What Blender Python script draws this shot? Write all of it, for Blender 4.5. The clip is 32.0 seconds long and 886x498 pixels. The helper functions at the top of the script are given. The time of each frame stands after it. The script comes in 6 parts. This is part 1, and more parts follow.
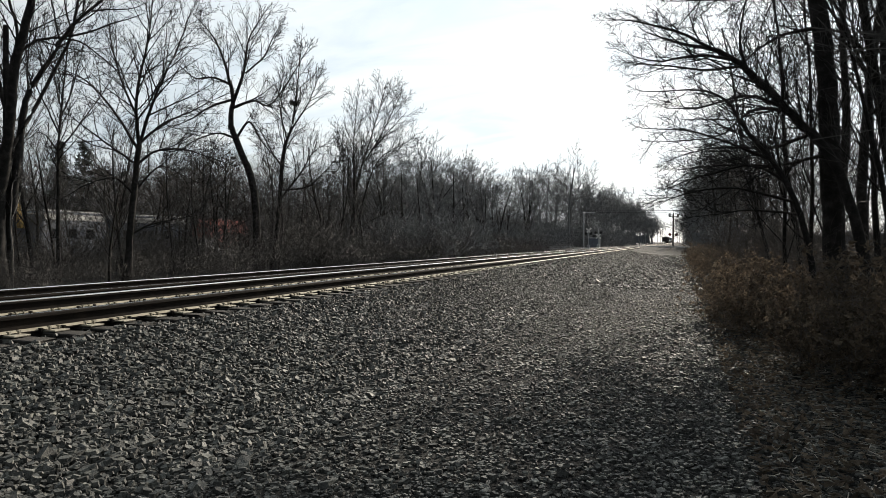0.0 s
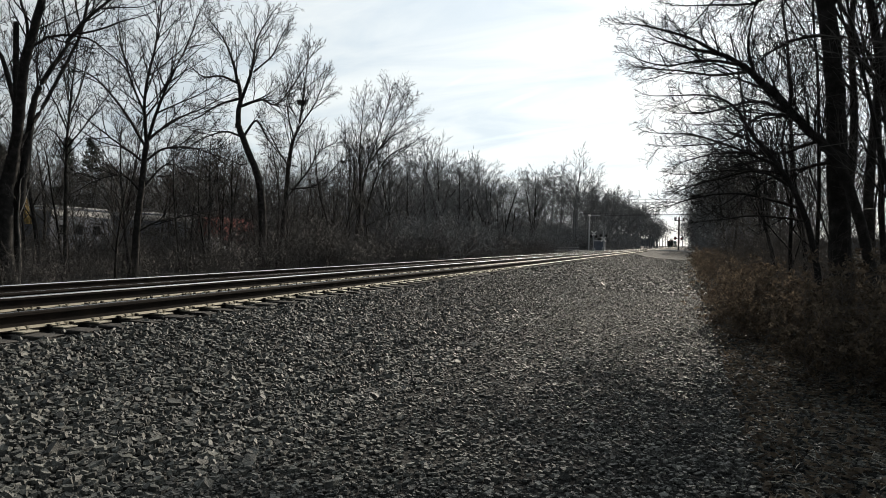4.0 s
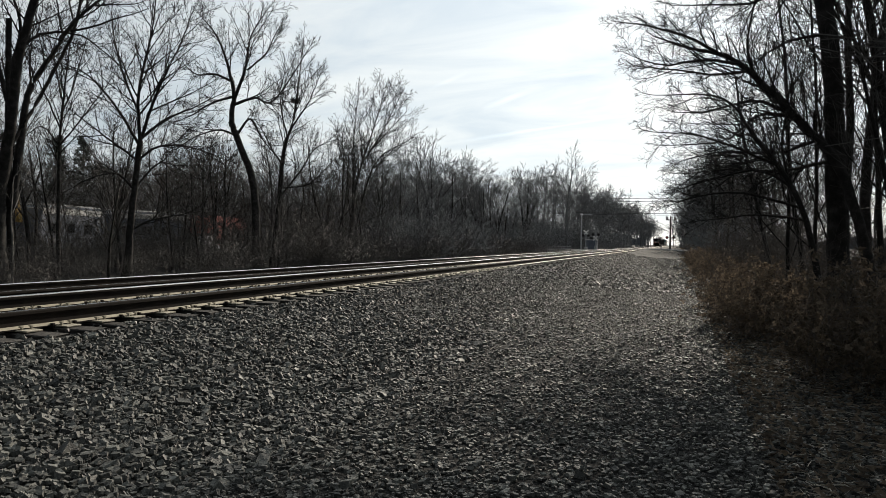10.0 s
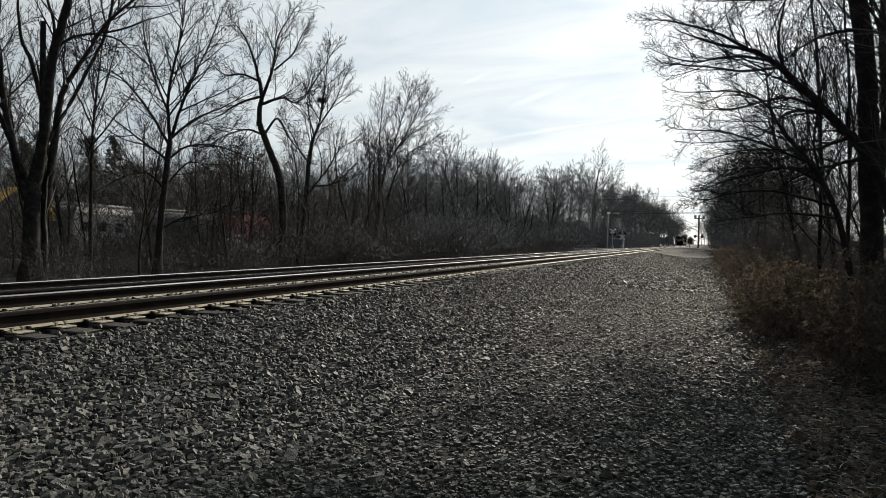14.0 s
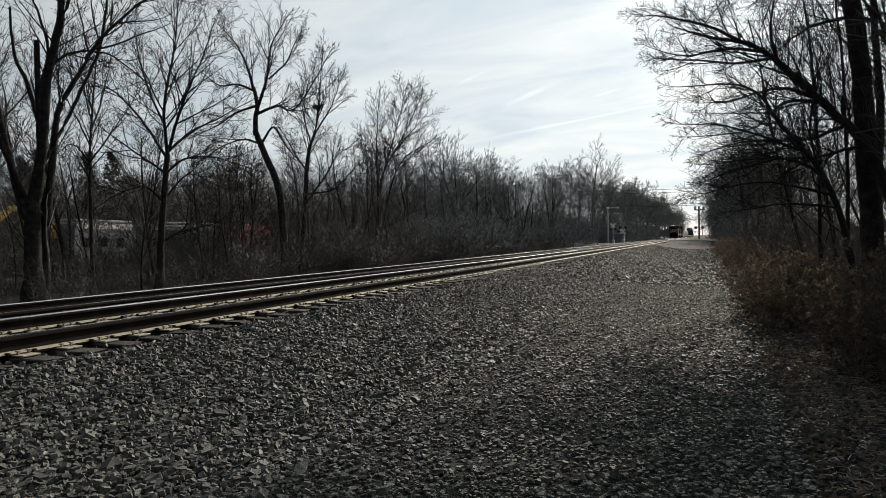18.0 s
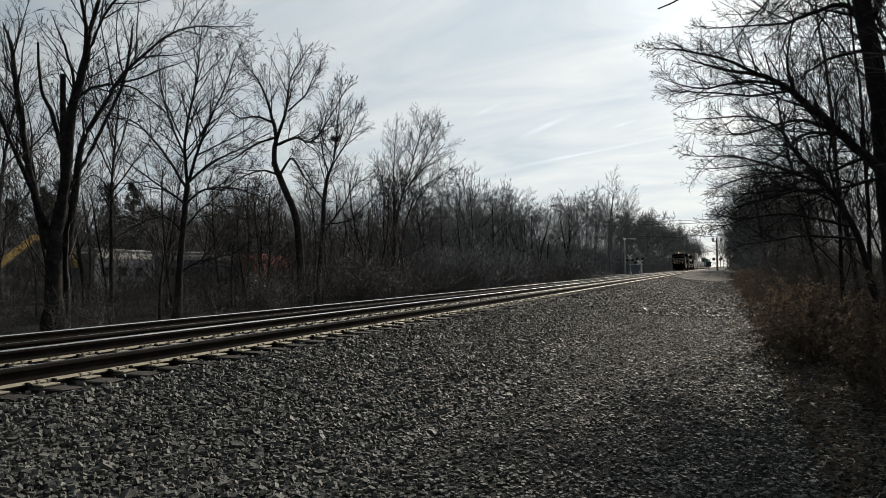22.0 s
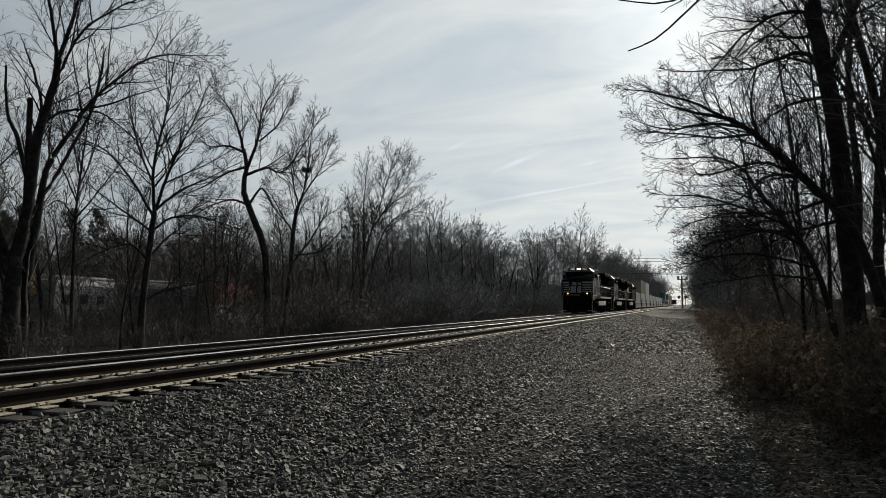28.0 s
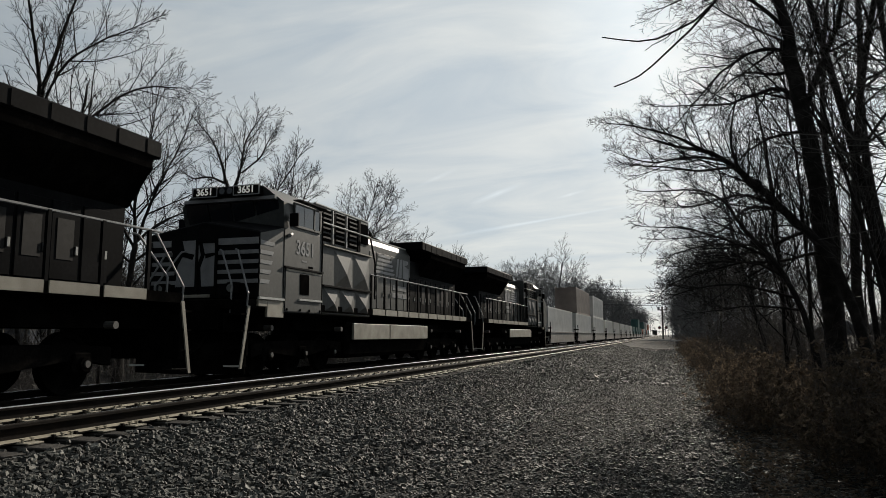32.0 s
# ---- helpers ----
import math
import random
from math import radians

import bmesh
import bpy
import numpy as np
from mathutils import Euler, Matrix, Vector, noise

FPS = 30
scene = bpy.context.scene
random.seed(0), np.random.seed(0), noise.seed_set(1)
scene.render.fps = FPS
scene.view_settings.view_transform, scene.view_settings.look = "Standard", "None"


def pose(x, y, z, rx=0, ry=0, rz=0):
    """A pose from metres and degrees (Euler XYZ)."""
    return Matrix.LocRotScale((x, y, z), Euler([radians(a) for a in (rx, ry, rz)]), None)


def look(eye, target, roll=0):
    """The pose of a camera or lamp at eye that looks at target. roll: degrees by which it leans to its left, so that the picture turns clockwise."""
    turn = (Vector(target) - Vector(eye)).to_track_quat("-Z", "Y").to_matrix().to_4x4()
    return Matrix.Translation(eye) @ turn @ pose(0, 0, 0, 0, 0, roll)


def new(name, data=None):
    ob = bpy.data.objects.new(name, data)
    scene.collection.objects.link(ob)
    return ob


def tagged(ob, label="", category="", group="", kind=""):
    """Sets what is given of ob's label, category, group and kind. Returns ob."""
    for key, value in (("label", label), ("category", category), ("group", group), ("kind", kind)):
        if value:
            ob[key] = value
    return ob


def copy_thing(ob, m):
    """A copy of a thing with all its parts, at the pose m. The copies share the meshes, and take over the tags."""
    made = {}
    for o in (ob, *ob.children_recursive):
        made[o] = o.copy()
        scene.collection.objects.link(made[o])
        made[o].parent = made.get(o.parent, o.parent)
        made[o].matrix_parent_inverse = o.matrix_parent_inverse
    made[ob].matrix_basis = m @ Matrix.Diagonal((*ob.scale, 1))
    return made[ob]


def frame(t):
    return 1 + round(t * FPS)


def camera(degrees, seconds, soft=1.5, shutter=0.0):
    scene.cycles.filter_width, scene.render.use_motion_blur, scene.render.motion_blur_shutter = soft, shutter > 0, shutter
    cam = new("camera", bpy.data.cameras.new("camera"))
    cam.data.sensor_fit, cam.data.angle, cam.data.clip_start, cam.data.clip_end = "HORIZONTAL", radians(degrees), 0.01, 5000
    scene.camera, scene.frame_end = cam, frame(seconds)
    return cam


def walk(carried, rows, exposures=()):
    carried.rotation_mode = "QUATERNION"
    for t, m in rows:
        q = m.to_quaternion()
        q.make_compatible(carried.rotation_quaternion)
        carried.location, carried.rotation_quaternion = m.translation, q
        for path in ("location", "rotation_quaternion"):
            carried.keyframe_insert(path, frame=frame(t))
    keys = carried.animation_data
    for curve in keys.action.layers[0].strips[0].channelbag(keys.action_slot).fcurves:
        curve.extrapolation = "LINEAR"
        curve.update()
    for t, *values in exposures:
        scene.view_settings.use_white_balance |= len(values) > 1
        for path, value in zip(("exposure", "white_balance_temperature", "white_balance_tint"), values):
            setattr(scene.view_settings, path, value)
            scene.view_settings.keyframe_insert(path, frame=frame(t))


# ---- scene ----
# ---- camera ----
cam = camera(63.5, 32.0, soft=0.4)
# seconds, eye x, y, z, and turn about x, y, z in degrees
PATH = [
    (0, -0.001, -0.001, 1.551, 89.33, -0.34, 18.28),
    (0.5, 0.000, -0.028, 1.565, 89.19, -0.66, 18.54),
    (1, -0.003, -0.029, 1.563, 89.34, -0.81, 18.41),
    (1.5, -0.001, -0.037, 1.567, 89.47, -0.88, 18.21),
    (2, -0.002, -0.033, 1.564, 89.74, -1.01, 18.23),
    (2.5, -0.004, -0.036, 1.559, 89.82, -1.04, 18.32),
    (3, -0.006, -0.045, 1.554, 89.87, -1.06, 18.36),
    (3.5, -0.008, -0.035, 1.558, 89.44, -1.07, 18.70),
    (5.5, 0.017, -0.040, 1.571, 89.34, -1.24, 18.51),
    (6, 0.019, -0.036, 1.560, 89.29, -1.31, 18.94),
    (6.5, -0.081, -0.091, 1.567, 88.92, -1.26, 19.46),
    (7, -0.194, -0.141, 1.554, 88.78, -0.79, 19.01),
    (7.5, -0.158, -0.108, 1.556, 88.62, -0.54, 18.45),
    (8, -0.134, -0.113, 1.557, 88.81, -0.67, 18.38),
    (8.5, -0.142, -0.091, 1.556, 89.04, -0.83, 18.40),
    (9, -0.151, -0.085, 1.561, 89.11, -0.86, 18.22),
    (9.5, -0.153, -0.081, 1.563, 89.23, -1.00, 18.05),
    (10, -0.154, -0.070, 1.557, 89.32, -1.14, 18.00),
    (10.5, -0.158, -0.066, 1.549, 89.27, -1.23, 17.96),
    (11, -0.154, -0.076, 1.557, 89.08, -1.26, 18.08),
    (11.5, -0.159, -0.070, 1.558, 89.28, -1.32, 18.18),
    (12, -0.161, -0.074, 1.556, 89.43, -1.34, 18.43),
    (12.5, -0.165, -0.071, 1.556, 89.40, -1.42, 18.82),
    (13, -0.166, -0.077, 1.559, 89.36, -1.51, 19.28),
    (13.5, -0.153, -0.079, 1.560, 89.35, -1.33, 19.51),
    (14, -0.155, -0.084, 1.551, 89.18, -1.19, 20.03),
    (14.5, -0.146, -0.078, 1.552, 88.99, -1.00, 20.36),
    (16.5, -0.107, -0.094, 1.588, 88.41, 0.28, 20.43),
    (17, -0.149, -0.088, 1.588, 89.03, 0.58, 20.32),
    (17.5, -0.144, -0.091, 1.587, 89.15, 0.94, 20.34),
    (18, -0.147, -0.101, 1.602, 89.26, 1.08, 20.09),
    (18.5, -0.149, -0.098, 1.605, 89.87, 1.31, 19.88),
    (19, -0.150, -0.093, 1.601, 90.25, 1.35, 19.93),
    (19.5, -0.153, -0.098, 1.607, 90.54, 1.30, 20.31),
    (20, -0.150, -0.104, 1.605, 90.84, 1.24, 20.49),
    (20.5, -0.157, -0.109, 1.609, 91.02, 1.12, 20.58),
    (21, -0.154, -0.114, 1.614, 91.13, 1.10, 21.05),
    (21.5, -0.156, -0.112, 1.612, 91.39, 1.02, 21.23),
    (22, -0.159, -0.112, 1.615, 91.72, 0.86, 21.36),
    (22.5, -0.162, -0.114, 1.610, 91.94, 0.84, 21.56),
    (23, -0.167, -0.114, 1.615, 91.94, 0.72, 21.63),
    (23.5, -0.170, -0.114, 1.606, 92.17, 0.72, 21.45),
    (24, -0.167, -0.125, 1.615, 92.44, 0.57, 21.19),
    (24.5, -0.178, -0.127, 1.614, 92.84, 0.44, 20.78),
    (25, -0.180, -0.128, 1.614, 93.11, 0.39, 20.56),
    (25.5, -0.188, -0.123, 1.612, 93.47, 0.25, 20.24),
    (27.5, -0.191, -0.120, 1.610, 94.29, -0.05, 19.18),
    (28, -0.189, -0.119, 1.603, 94.40, -0.08, 18.82),
    (28.5, -0.196, -0.126, 1.605, 94.59, -0.24, 18.44),
    (29, -0.191, -0.128, 1.603, 94.73, -0.26, 18.20),
    (29.5, -0.190, -0.134, 1.606, 94.91, -0.31, 17.77),
    (30, -0.198, -0.139, 1.606, 95.08, -0.32, 17.45),
    (30.5, -0.210, -0.139, 1.609, 95.31, -0.26, 17.29),
    (31, -0.212, -0.149, 1.622, 95.61, -0.14, 17.29),
    (31.5, -0.241, -0.162, 1.611, 96.25, 0.00, 17.13),
    (32, -0.271, -0.199, 1.607, 96.89, 0.15, 17.32),
]
EXPOSURES = [(0.0, 0.56), (3.5, 0.42), (9.0, 0.32), (16.5, 0.24), (19.0, 0.14), (23.0, 0.02), (28.0, -0.14), (32.0, -0.20)]
walk(cam, [(t, pose(x, y, z, a, b, c)) for t, x, y, z, a, b, c in PATH], EXPOSURES)

# ---- world and sun ----
SUN_DIR = Vector((0.147, 0.897, 0.418)).normalized()
SUN_EL = math.asin(SUN_DIR.z)
SUN_ROT = math.atan2(SUN_DIR.x, SUN_DIR.y)


# thin trails across the sky: from, to, half width, gain
TRAILS = (
    ((-0.282, 0.95, 0.138), (-0.051, 0.984, 0.173), 0.0026, 0.36),
    ((-0.251, 0.95, 0.183), (-0.187, 0.96, 0.207), 0.0034, 0.26),
    ((-0.139, 0.973, 0.187), (-0.102, 0.975, 0.196), 0.0026, 0.25),
    ((-0.324, 0.923, 0.206), (-0.272, 0.935, 0.229), 0.003, 0.13),
)


def sky_world():
    w = bpy.data.worlds.new("sky")
    w.use_nodes = True
    nt = w.node_tree
    nt.nodes.clear()
    out = nt.nodes.new("ShaderNodeOutputWorld")
    bg = nt.nodes.new("ShaderNodeBackground")
    bg.inputs["Strength"].default_value = 0.066
    sky = nt.nodes.new("ShaderNodeTexSky")
    sky.sky_type = "NISHITA"
    sky.sun_disc = False
    sky.sun_elevation, sky.sun_rotation = SUN_EL, SUN_ROT
    sky.air_density, sky.dust_density, sky.ozone_density = 1.0, 0.8, 1.5
    # thin high cloud: streaks of pale grey over the blue
    tc = nt.nodes.new("ShaderNodeTexCoord")
    mp = nt.nodes.new("ShaderNodeMapping")
    mp.inputs["Scale"].default_value = (1.2, 1.2, 4.5)
    mp.inputs["Rotation"].default_value = (0.25, 0.35, 0.3)
    n = nt.nodes.new("ShaderNodeTexNoise")
    n.inputs["Scale"].default_value, n.inputs["Detail"].default_value, n.inputs["Roughness"].default_value = 1.6, 6.0, 0.55
    n.inputs["Distortion"].default_value = 0.5
    ramp = nt.nodes.new("ShaderNodeValToRGB")
    ramp.color_ramp.elements[0].position, ramp.color_ramp.elements[1].position = 0.36, 0.72
    ramp.color_ramp.elements[0].color = (0.82, 0.82, 0.82, 1)
    ramp.color_ramp.elements[1].color = (0.97, 0.97, 0.97, 1)
    # the veil of thin cloud scatters light forward: brightest round the sun, dimmer away from it
    dot = nt.nodes.new("ShaderNodeVectorMath")
    dot.operation = "DOT_PRODUCT"
    dot.inputs[1].default_value = SUN_DIR
    fall = nt.nodes.new("ShaderNodeValToRGB")
    for e, p, v in zip([*fall.color_ramp.elements] + [fall.color_ramp.elements.new(q) for q in (0.66, 0.88, 0.975, 0.993)], (0.0, 1.0, 0.66, 0.88, 0.975, 0.993), (0.12, 1.9, 0.40, 0.80, 1.0, 1.32)):
        warm = 0.02 if v > 0.9 else 0.012 if v > 0.7 else 0.0
        e.position, e.color = p, (v * (1 + warm), v, v * (1 - warm), 1)
    half = nt.nodes.new("ShaderNodeMath")
    half.operation = "MULTIPLY_ADD"
    half.inputs[1].default_value, half.inputs[2].default_value = 0.5, 0.5
    veil = nt.nodes.new("ShaderNodeMix")
    veil.data_type, veil.blend_type = "RGBA", "MULTIPLY"
    veil.inputs["Factor"].default_value = 1.0
    veil.inputs["A"].default_value = (11.4, 12.4, 13.0, 1)
    # wisps drawn out by the wind, on a high flat sheet
    sep = nt.nodes.new("ShaderNodeSeparateXYZ")
    up = nt.nodes.new("ShaderNodeMath")
    up.operation = "ADD"
    up.inputs[1].default_value = 0.22
    dx, dy = nt.nodes.new("ShaderNodeMath"), nt.nodes.new("ShaderNodeMath")
    dx.operation = dy.operation = "DIVIDE"
    flat = nt.nodes.new("ShaderNodeCombineXYZ")
    mp2 = nt.nodes.new("ShaderNodeMapping")
    mp2.inputs["Rotation"].default_value = (0.0, 0.0, radians(28))
    mp2.inputs["Scale"].default_value = (0.9, 2.3, 1.0)
    n2 = nt.nodes.new("ShaderNodeTexNoise")
    n2.inputs["Scale"].default_value, n2.inputs["Detail"].default_value, n2.inputs["Roughness"].default_value = 1.7, 7.0, 0.56
    n2.inputs["Distortion"].default_value = 0.7
    wisp = nt.nodes.new("ShaderNodeValToRGB")
    wisp.color_ramp.elements[0].position, wisp.color_ramp.elements[1].position = 0.34, 0.70
    wisp.color_ramp.elements[0].color = (0.87, 0.915, 0.955, 1)
    wisp.color_ramp.elements[1].color = (1.22, 1.18, 1.12, 1)
    veil2 = nt.nodes.new("ShaderNodeMix")
    veil2.data_type, veil2.blend_type = "RGBA", "MULTIPLY"
    veil2.inputs["Factor"].default_value = 1.0
    mix = nt.nodes.new("ShaderNodeMix")
    mix.data_type = "RGBA"
    L = nt.links.new
    # old vapour trails: narrow streaks along arcs of the sky, frayed by noise
    frayed = nt.nodes.new("ShaderNodeTexNoise")
    frayed.inputs["Scale"].default_value, frayed.inputs["Detail"].default_value = 9.0, 5.0
    L(tc.outputs["Generated"], frayed.inputs["Vector"])

    def calc(op, a, b=None, c=None):
        n = nt.nodes.new("ShaderNodeMath")
        n.operation = op
        for k, q in enumerate((a, b, c)):
            if q is None:
                continue
            if isinstance(q, float):
                n.inputs[k].default_value = q
            else:
                L(q, n.inputs[k])
        return n.outputs[0]

    total = None
    for first, last, width, gain in TRAILS:
        p, q = Vector(first).normalized(), Vector(last).normalized()
        across, mid = p.cross(q).normalized(), (p + q).normalized()
        half_run = (q - p).length / 2
        da, dm = nt.nodes.new("ShaderNodeVectorMath"), nt.nodes.new("ShaderNodeVectorMath")
        da.operation = dm.operation = "DOT_PRODUCT"
        da.inputs[1].default_value, dm.inputs[1].default_value = across, (q - p).normalized()
        L(tc.outputs["Generated"], da.inputs[0])
        L(tc.outputs["Generated"], dm.inputs[0])
        off = calc("MULTIPLY_ADD", frayed.outputs["Fac"], width * 1.6, calc("ABSOLUTE", da.outputs["Value"]))
        band = calc("SMOOTH_MIN", calc("MAXIMUM", calc("MULTIPLY_ADD", off, -0.5 / width, 1.0), 0.0), 1.0, 0.1)
        ends = calc("MAXIMUM", calc("MULTIPLY_ADD", calc("ABSOLUTE", dm.outputs["Value"]), -1.0 / half_run, 1.15), 0.0)
        one = calc("MULTIPLY", calc("MULTIPLY", band, ends), gain)
        total = one if total is None else calc("ADD", total, one)
    trails = calc("ADD", total, 1.0)
    L(tc.outputs["Generated"], mp.inputs["Vector"])
    L(mp.outputs["Vector"], n.inputs["Vector"])
    L(n.outputs["Fac"], ramp.inputs["Fac"])
    L(ramp.outputs["Color"], mix.inputs["Factor"])
    L(sky.outputs["Color"], mix.inputs["A"])
    L(tc.outputs["Generated"], dot.inputs[0])
    L(dot.outputs["Value"], half.inputs[0])
    L(half.outputs[0], fall.inputs["Fac"])
    L(fall.outputs["Color"], veil.inputs["B"])
    L(tc.outputs["Generated"], sep.inputs[0])
    L(sep.outputs["Z"], up.inputs[0])
    for o, d in (("X", dx), ("Y", dy)):
        L(sep.outputs[o], d.inputs[0])
        L(up.outputs[0], d.inputs[1])
        L(d.outputs[0], flat.inputs[o])
    L(flat.outputs[0], mp2.inputs["Vector"])
    L(mp2.outputs["Vector"], n2.inputs["Vector"])
    L(n2.outputs["Fac"], wisp.inputs["Fac"])
    L(veil.outputs["Result"], veil2.inputs["A"])
    L(wisp.outputs["Color"], veil2.inputs["B"])
    L(veil2.outputs["Result"], mix.inputs["B"])
    streak = nt.nodes.new("ShaderNodeMix")
    streak.data_type, streak.blend_type = "RGBA", "MULTIPLY"
    streak.inputs["Factor"].default_value = 1.0
    L(mix.outputs["Result"], streak.inputs["A"])
    L(trails, streak.inputs["B"])
    L(streak.outputs["Result"], bg.inputs["Color"])
    L(bg.outputs["Background"], out.inputs["Surface"])
    scene.world = w


sky_world()
sun = new("sun", bpy.data.lights.new("sun", "SUN"))
sun.data.energy, sun.data.angle, sun.data.color = 5.0, radians(0.7), (1.0, 0.90, 0.76)
sun.matrix_world = look((0, 0, 60), Vector((0, 0, 60)) - SUN_DIR)

# ---- materials ----
def material(name, colors, scale=8.0, rough=0.8, metal=0.0, bump=0.0, fine=60.0, coord="Object", spread=0.0, spec=0.5, detail=6.0, dist=0.02):
    """Noise-mottled surface: colours over a large and a fine noise, bump from the fine one, and a spread of value from object to object."""
    m = bpy.data.materials.new(name)
    m.use_nodes = True
    nt = m.node_tree
    b = nt.nodes["Principled BSDF"]
    b.inputs["Roughness"].default_value, b.inputs["Metallic"].default_value = rough, metal
    b.inputs["Specular IOR Level"].default_value = spec
    L = nt.links.new
    tc = nt.nodes.new("ShaderNodeTexCoord")
    n1 = nt.nodes.new("ShaderNodeTexNoise")
    n1.inputs["Scale"].default_value, n1.inputs["Detail"].default_value = scale, detail
    n2 = nt.nodes.new("ShaderNodeTexNoise")
    n2.inputs["Scale"].default_value, n2.inputs["Detail"].default_value = fine, 3.0
    for n in (n1, n2):
        L(tc.outputs[coord], n.inputs["Vector"])
    ramp = nt.nodes.new("ShaderNodeValToRGB")
    e = ramp.color_ramp.elements
    while len(e) < len(colors):
        e.new(0.5)
    for i, c in enumerate(colors):
        e[i].position = 0.3 + 0.4 * i / max(1, len(colors) - 1)
        e[i].color = (*c, 1)
    add = nt.nodes.new("ShaderNodeMath")
    add.operation = "MULTIPLY_ADD"
    add.inputs[1].default_value, add.inputs[2].default_value = 0.35, 0.0
    L(n2.outputs["Fac"], add.inputs[0])
    sm = nt.nodes.new("ShaderNodeMath")
    sm.operation = "MULTIPLY_ADD"
    sm.inputs[1].default_value = 0.65
    L(n1.outputs["Fac"], sm.inputs[0])
    L(add.outputs[0], sm.inputs[2])
    L(sm.outputs[0], ramp.inputs["Fac"])
    col = ramp.outputs["Color"]
    if spread:
        hs = nt.nodes.new("ShaderNodeHueSaturation")
        src = nt.nodes.new("ShaderNodeNewGeometry" if spread < 0 else "ShaderNodeObjectInfo")
        mr = nt.nodes.new("ShaderNodeMapRange")
        mr.inputs["To Min"].default_value, mr.inputs["To Max"].default_value = 1 - abs(spread), 1 + abs(spread)
        L(src.outputs["Random Per Island" if spread < 0 else "Random"], mr.inputs["Value"])
        L(mr.outputs["Result"], hs.inputs["Value"])
        L(col, hs.inputs["Color"])
        col = hs.outputs["Color"]
    L(col, b.inputs["Base Color"])
    if bump:
        bn = nt.nodes.new("ShaderNodeBump")
        bn.inputs["Strength"].default_value, bn.inputs["Distance"].default_value = bump, dist
        L(n2.outputs["Fac"], bn.inputs["Height"])
        L(bn.outputs["Normal"], b.inputs["Normal"])
    return m


def glow(name, color, strength):
    m = bpy.data.materials.new(name)
    m.use_nodes = True
    b = m.node_tree.nodes["Principled BSDF"]
    b.inputs["Base Color"].default_value = (*color, 1)
    b.inputs["Emission Color"].default_value = (*color, 1)
    b.inputs["Emission Strength"].default_value = strength
    return m


BALLAST = material("ballast_stone", [(0.017, 0.0173, 0.016), (0.052, 0.052, 0.0465), (0.140, 0.139, 0.121)], 9, 0.62, bump=0.35, fine=110, spread=-0.65, spec=0.3)
# near black: the shade in the gaps between stones is put into this colour
GROUND = material("shade_dark_ground", [(0.004, 0.004, 0.0039), (0.009, 0.009, 0.0086), (0.022, 0.0218, 0.0205)], 0.7, 0.95, spec=0.15, bump=0.9, fine=22, detail=9, dist=0.05)
BARK = material("bark", [(0.010, 0.0092, 0.0085), (0.022, 0.020, 0.0185), (0.052, 0.048, 0.044)], 6, 0.9, bump=0.6, fine=45, spread=0.25, spec=0.15)
PALE_BARK = material("pale_bark", [(0.10, 0.095, 0.085), (0.22, 0.20, 0.18), (0.38, 0.36, 0.32)], 5, 0.85, bump=0.5, fine=40, spec=0.15)
TWIG = material("twig_bark", [(0.024, 0.0215, 0.0195), (0.048, 0.043, 0.039), (0.090, 0.082, 0.075)], 3, 0.7, spread=0.25, spec=0.3)
RED_TWIG = material("red_twig_bark", [(0.026, 0.021, 0.019), (0.050, 0.041, 0.036), (0.090, 0.075, 0.066)], 3, 0.8, spread=0.25, spec=0.15)
# TWIG darkened, so backlit crowns stand black against the sky
SILHOUETTE_TWIG = material("silhouette_twig_bark", [(0.008, 0.0075, 0.007), (0.017, 0.0158, 0.0148), (0.036, 0.034, 0.032)], 3, 0.85, spread=0.2, spec=0.12)
# dry brown, paler than TWIG for the veil of glare over the near-side brush
DRY_TWIG = material("dry_twig_glare_paled", [(0.04, 0.033, 0.028), (0.075, 0.063, 0.054), (0.13, 0.112, 0.097)], 3, 0.7, spread=0.25, spec=0.3)
# paler than the near twigs: the haze of distance is put into the colour
HAZY_TWIG = material("hazy_twig_bark", [(0.085, 0.086, 0.088), (0.14, 0.142, 0.145), (0.21, 0.212, 0.216)], 3, 0.85, spread=0.25, spec=0.15)
DEAD_LEAF = material("dead_leaf", [(0.04, 0.031, 0.024), (0.095, 0.075, 0.056), (0.19, 0.155, 0.115)], 4, 0.8, spread=-0.5, spec=0.15)


def translucent(m, share):
    """Thin dry leaf: part of the light passes through."""
    nt = m.node_tree
    b, out = nt.nodes["Principled BSDF"], nt.nodes["Material Output"]
    t, mx = nt.nodes.new("ShaderNodeBsdfTranslucent"), nt.nodes.new("ShaderNodeMixShader")
    mx.inputs["Fac"].default_value = share
    nt.links.new(b.inputs["Base Color"].links[0].from_socket, t.inputs["Color"])
    nt.links.new(b.outputs["BSDF"], mx.inputs[1])
    nt.links.new(t.outputs["BSDF"], mx.inputs[2])
    nt.links.new(mx.outputs["Shader"], out.inputs["Surface"])


translucent(DEAD_LEAF, 0.5)
EVERGREEN = material("evergreen_leaf", [(0.010, 0.015, 0.009), (0.018, 0.027, 0.016), (0.034, 0.046, 0.028)], 4, 0.7, spread=-0.4)
# rust darkened nearly to black, for the shade on the rail's web
RAIL_SIDE = material("shaded_rust_rail", [(0.006, 0.0048, 0.0042), (0.011, 0.0085, 0.007), (0.022, 0.0165, 0.0125)], 4, 0.9, metal=0.0, bump=0.2, fine=80, spec=0.12)
RAIL_TOP = material("polished_rail", [(0.34, 0.338, 0.33), (0.45, 0.445, 0.435), (0.55, 0.545, 0.53)], 2, 0.22, metal=1.0, bump=0.02, fine=60)
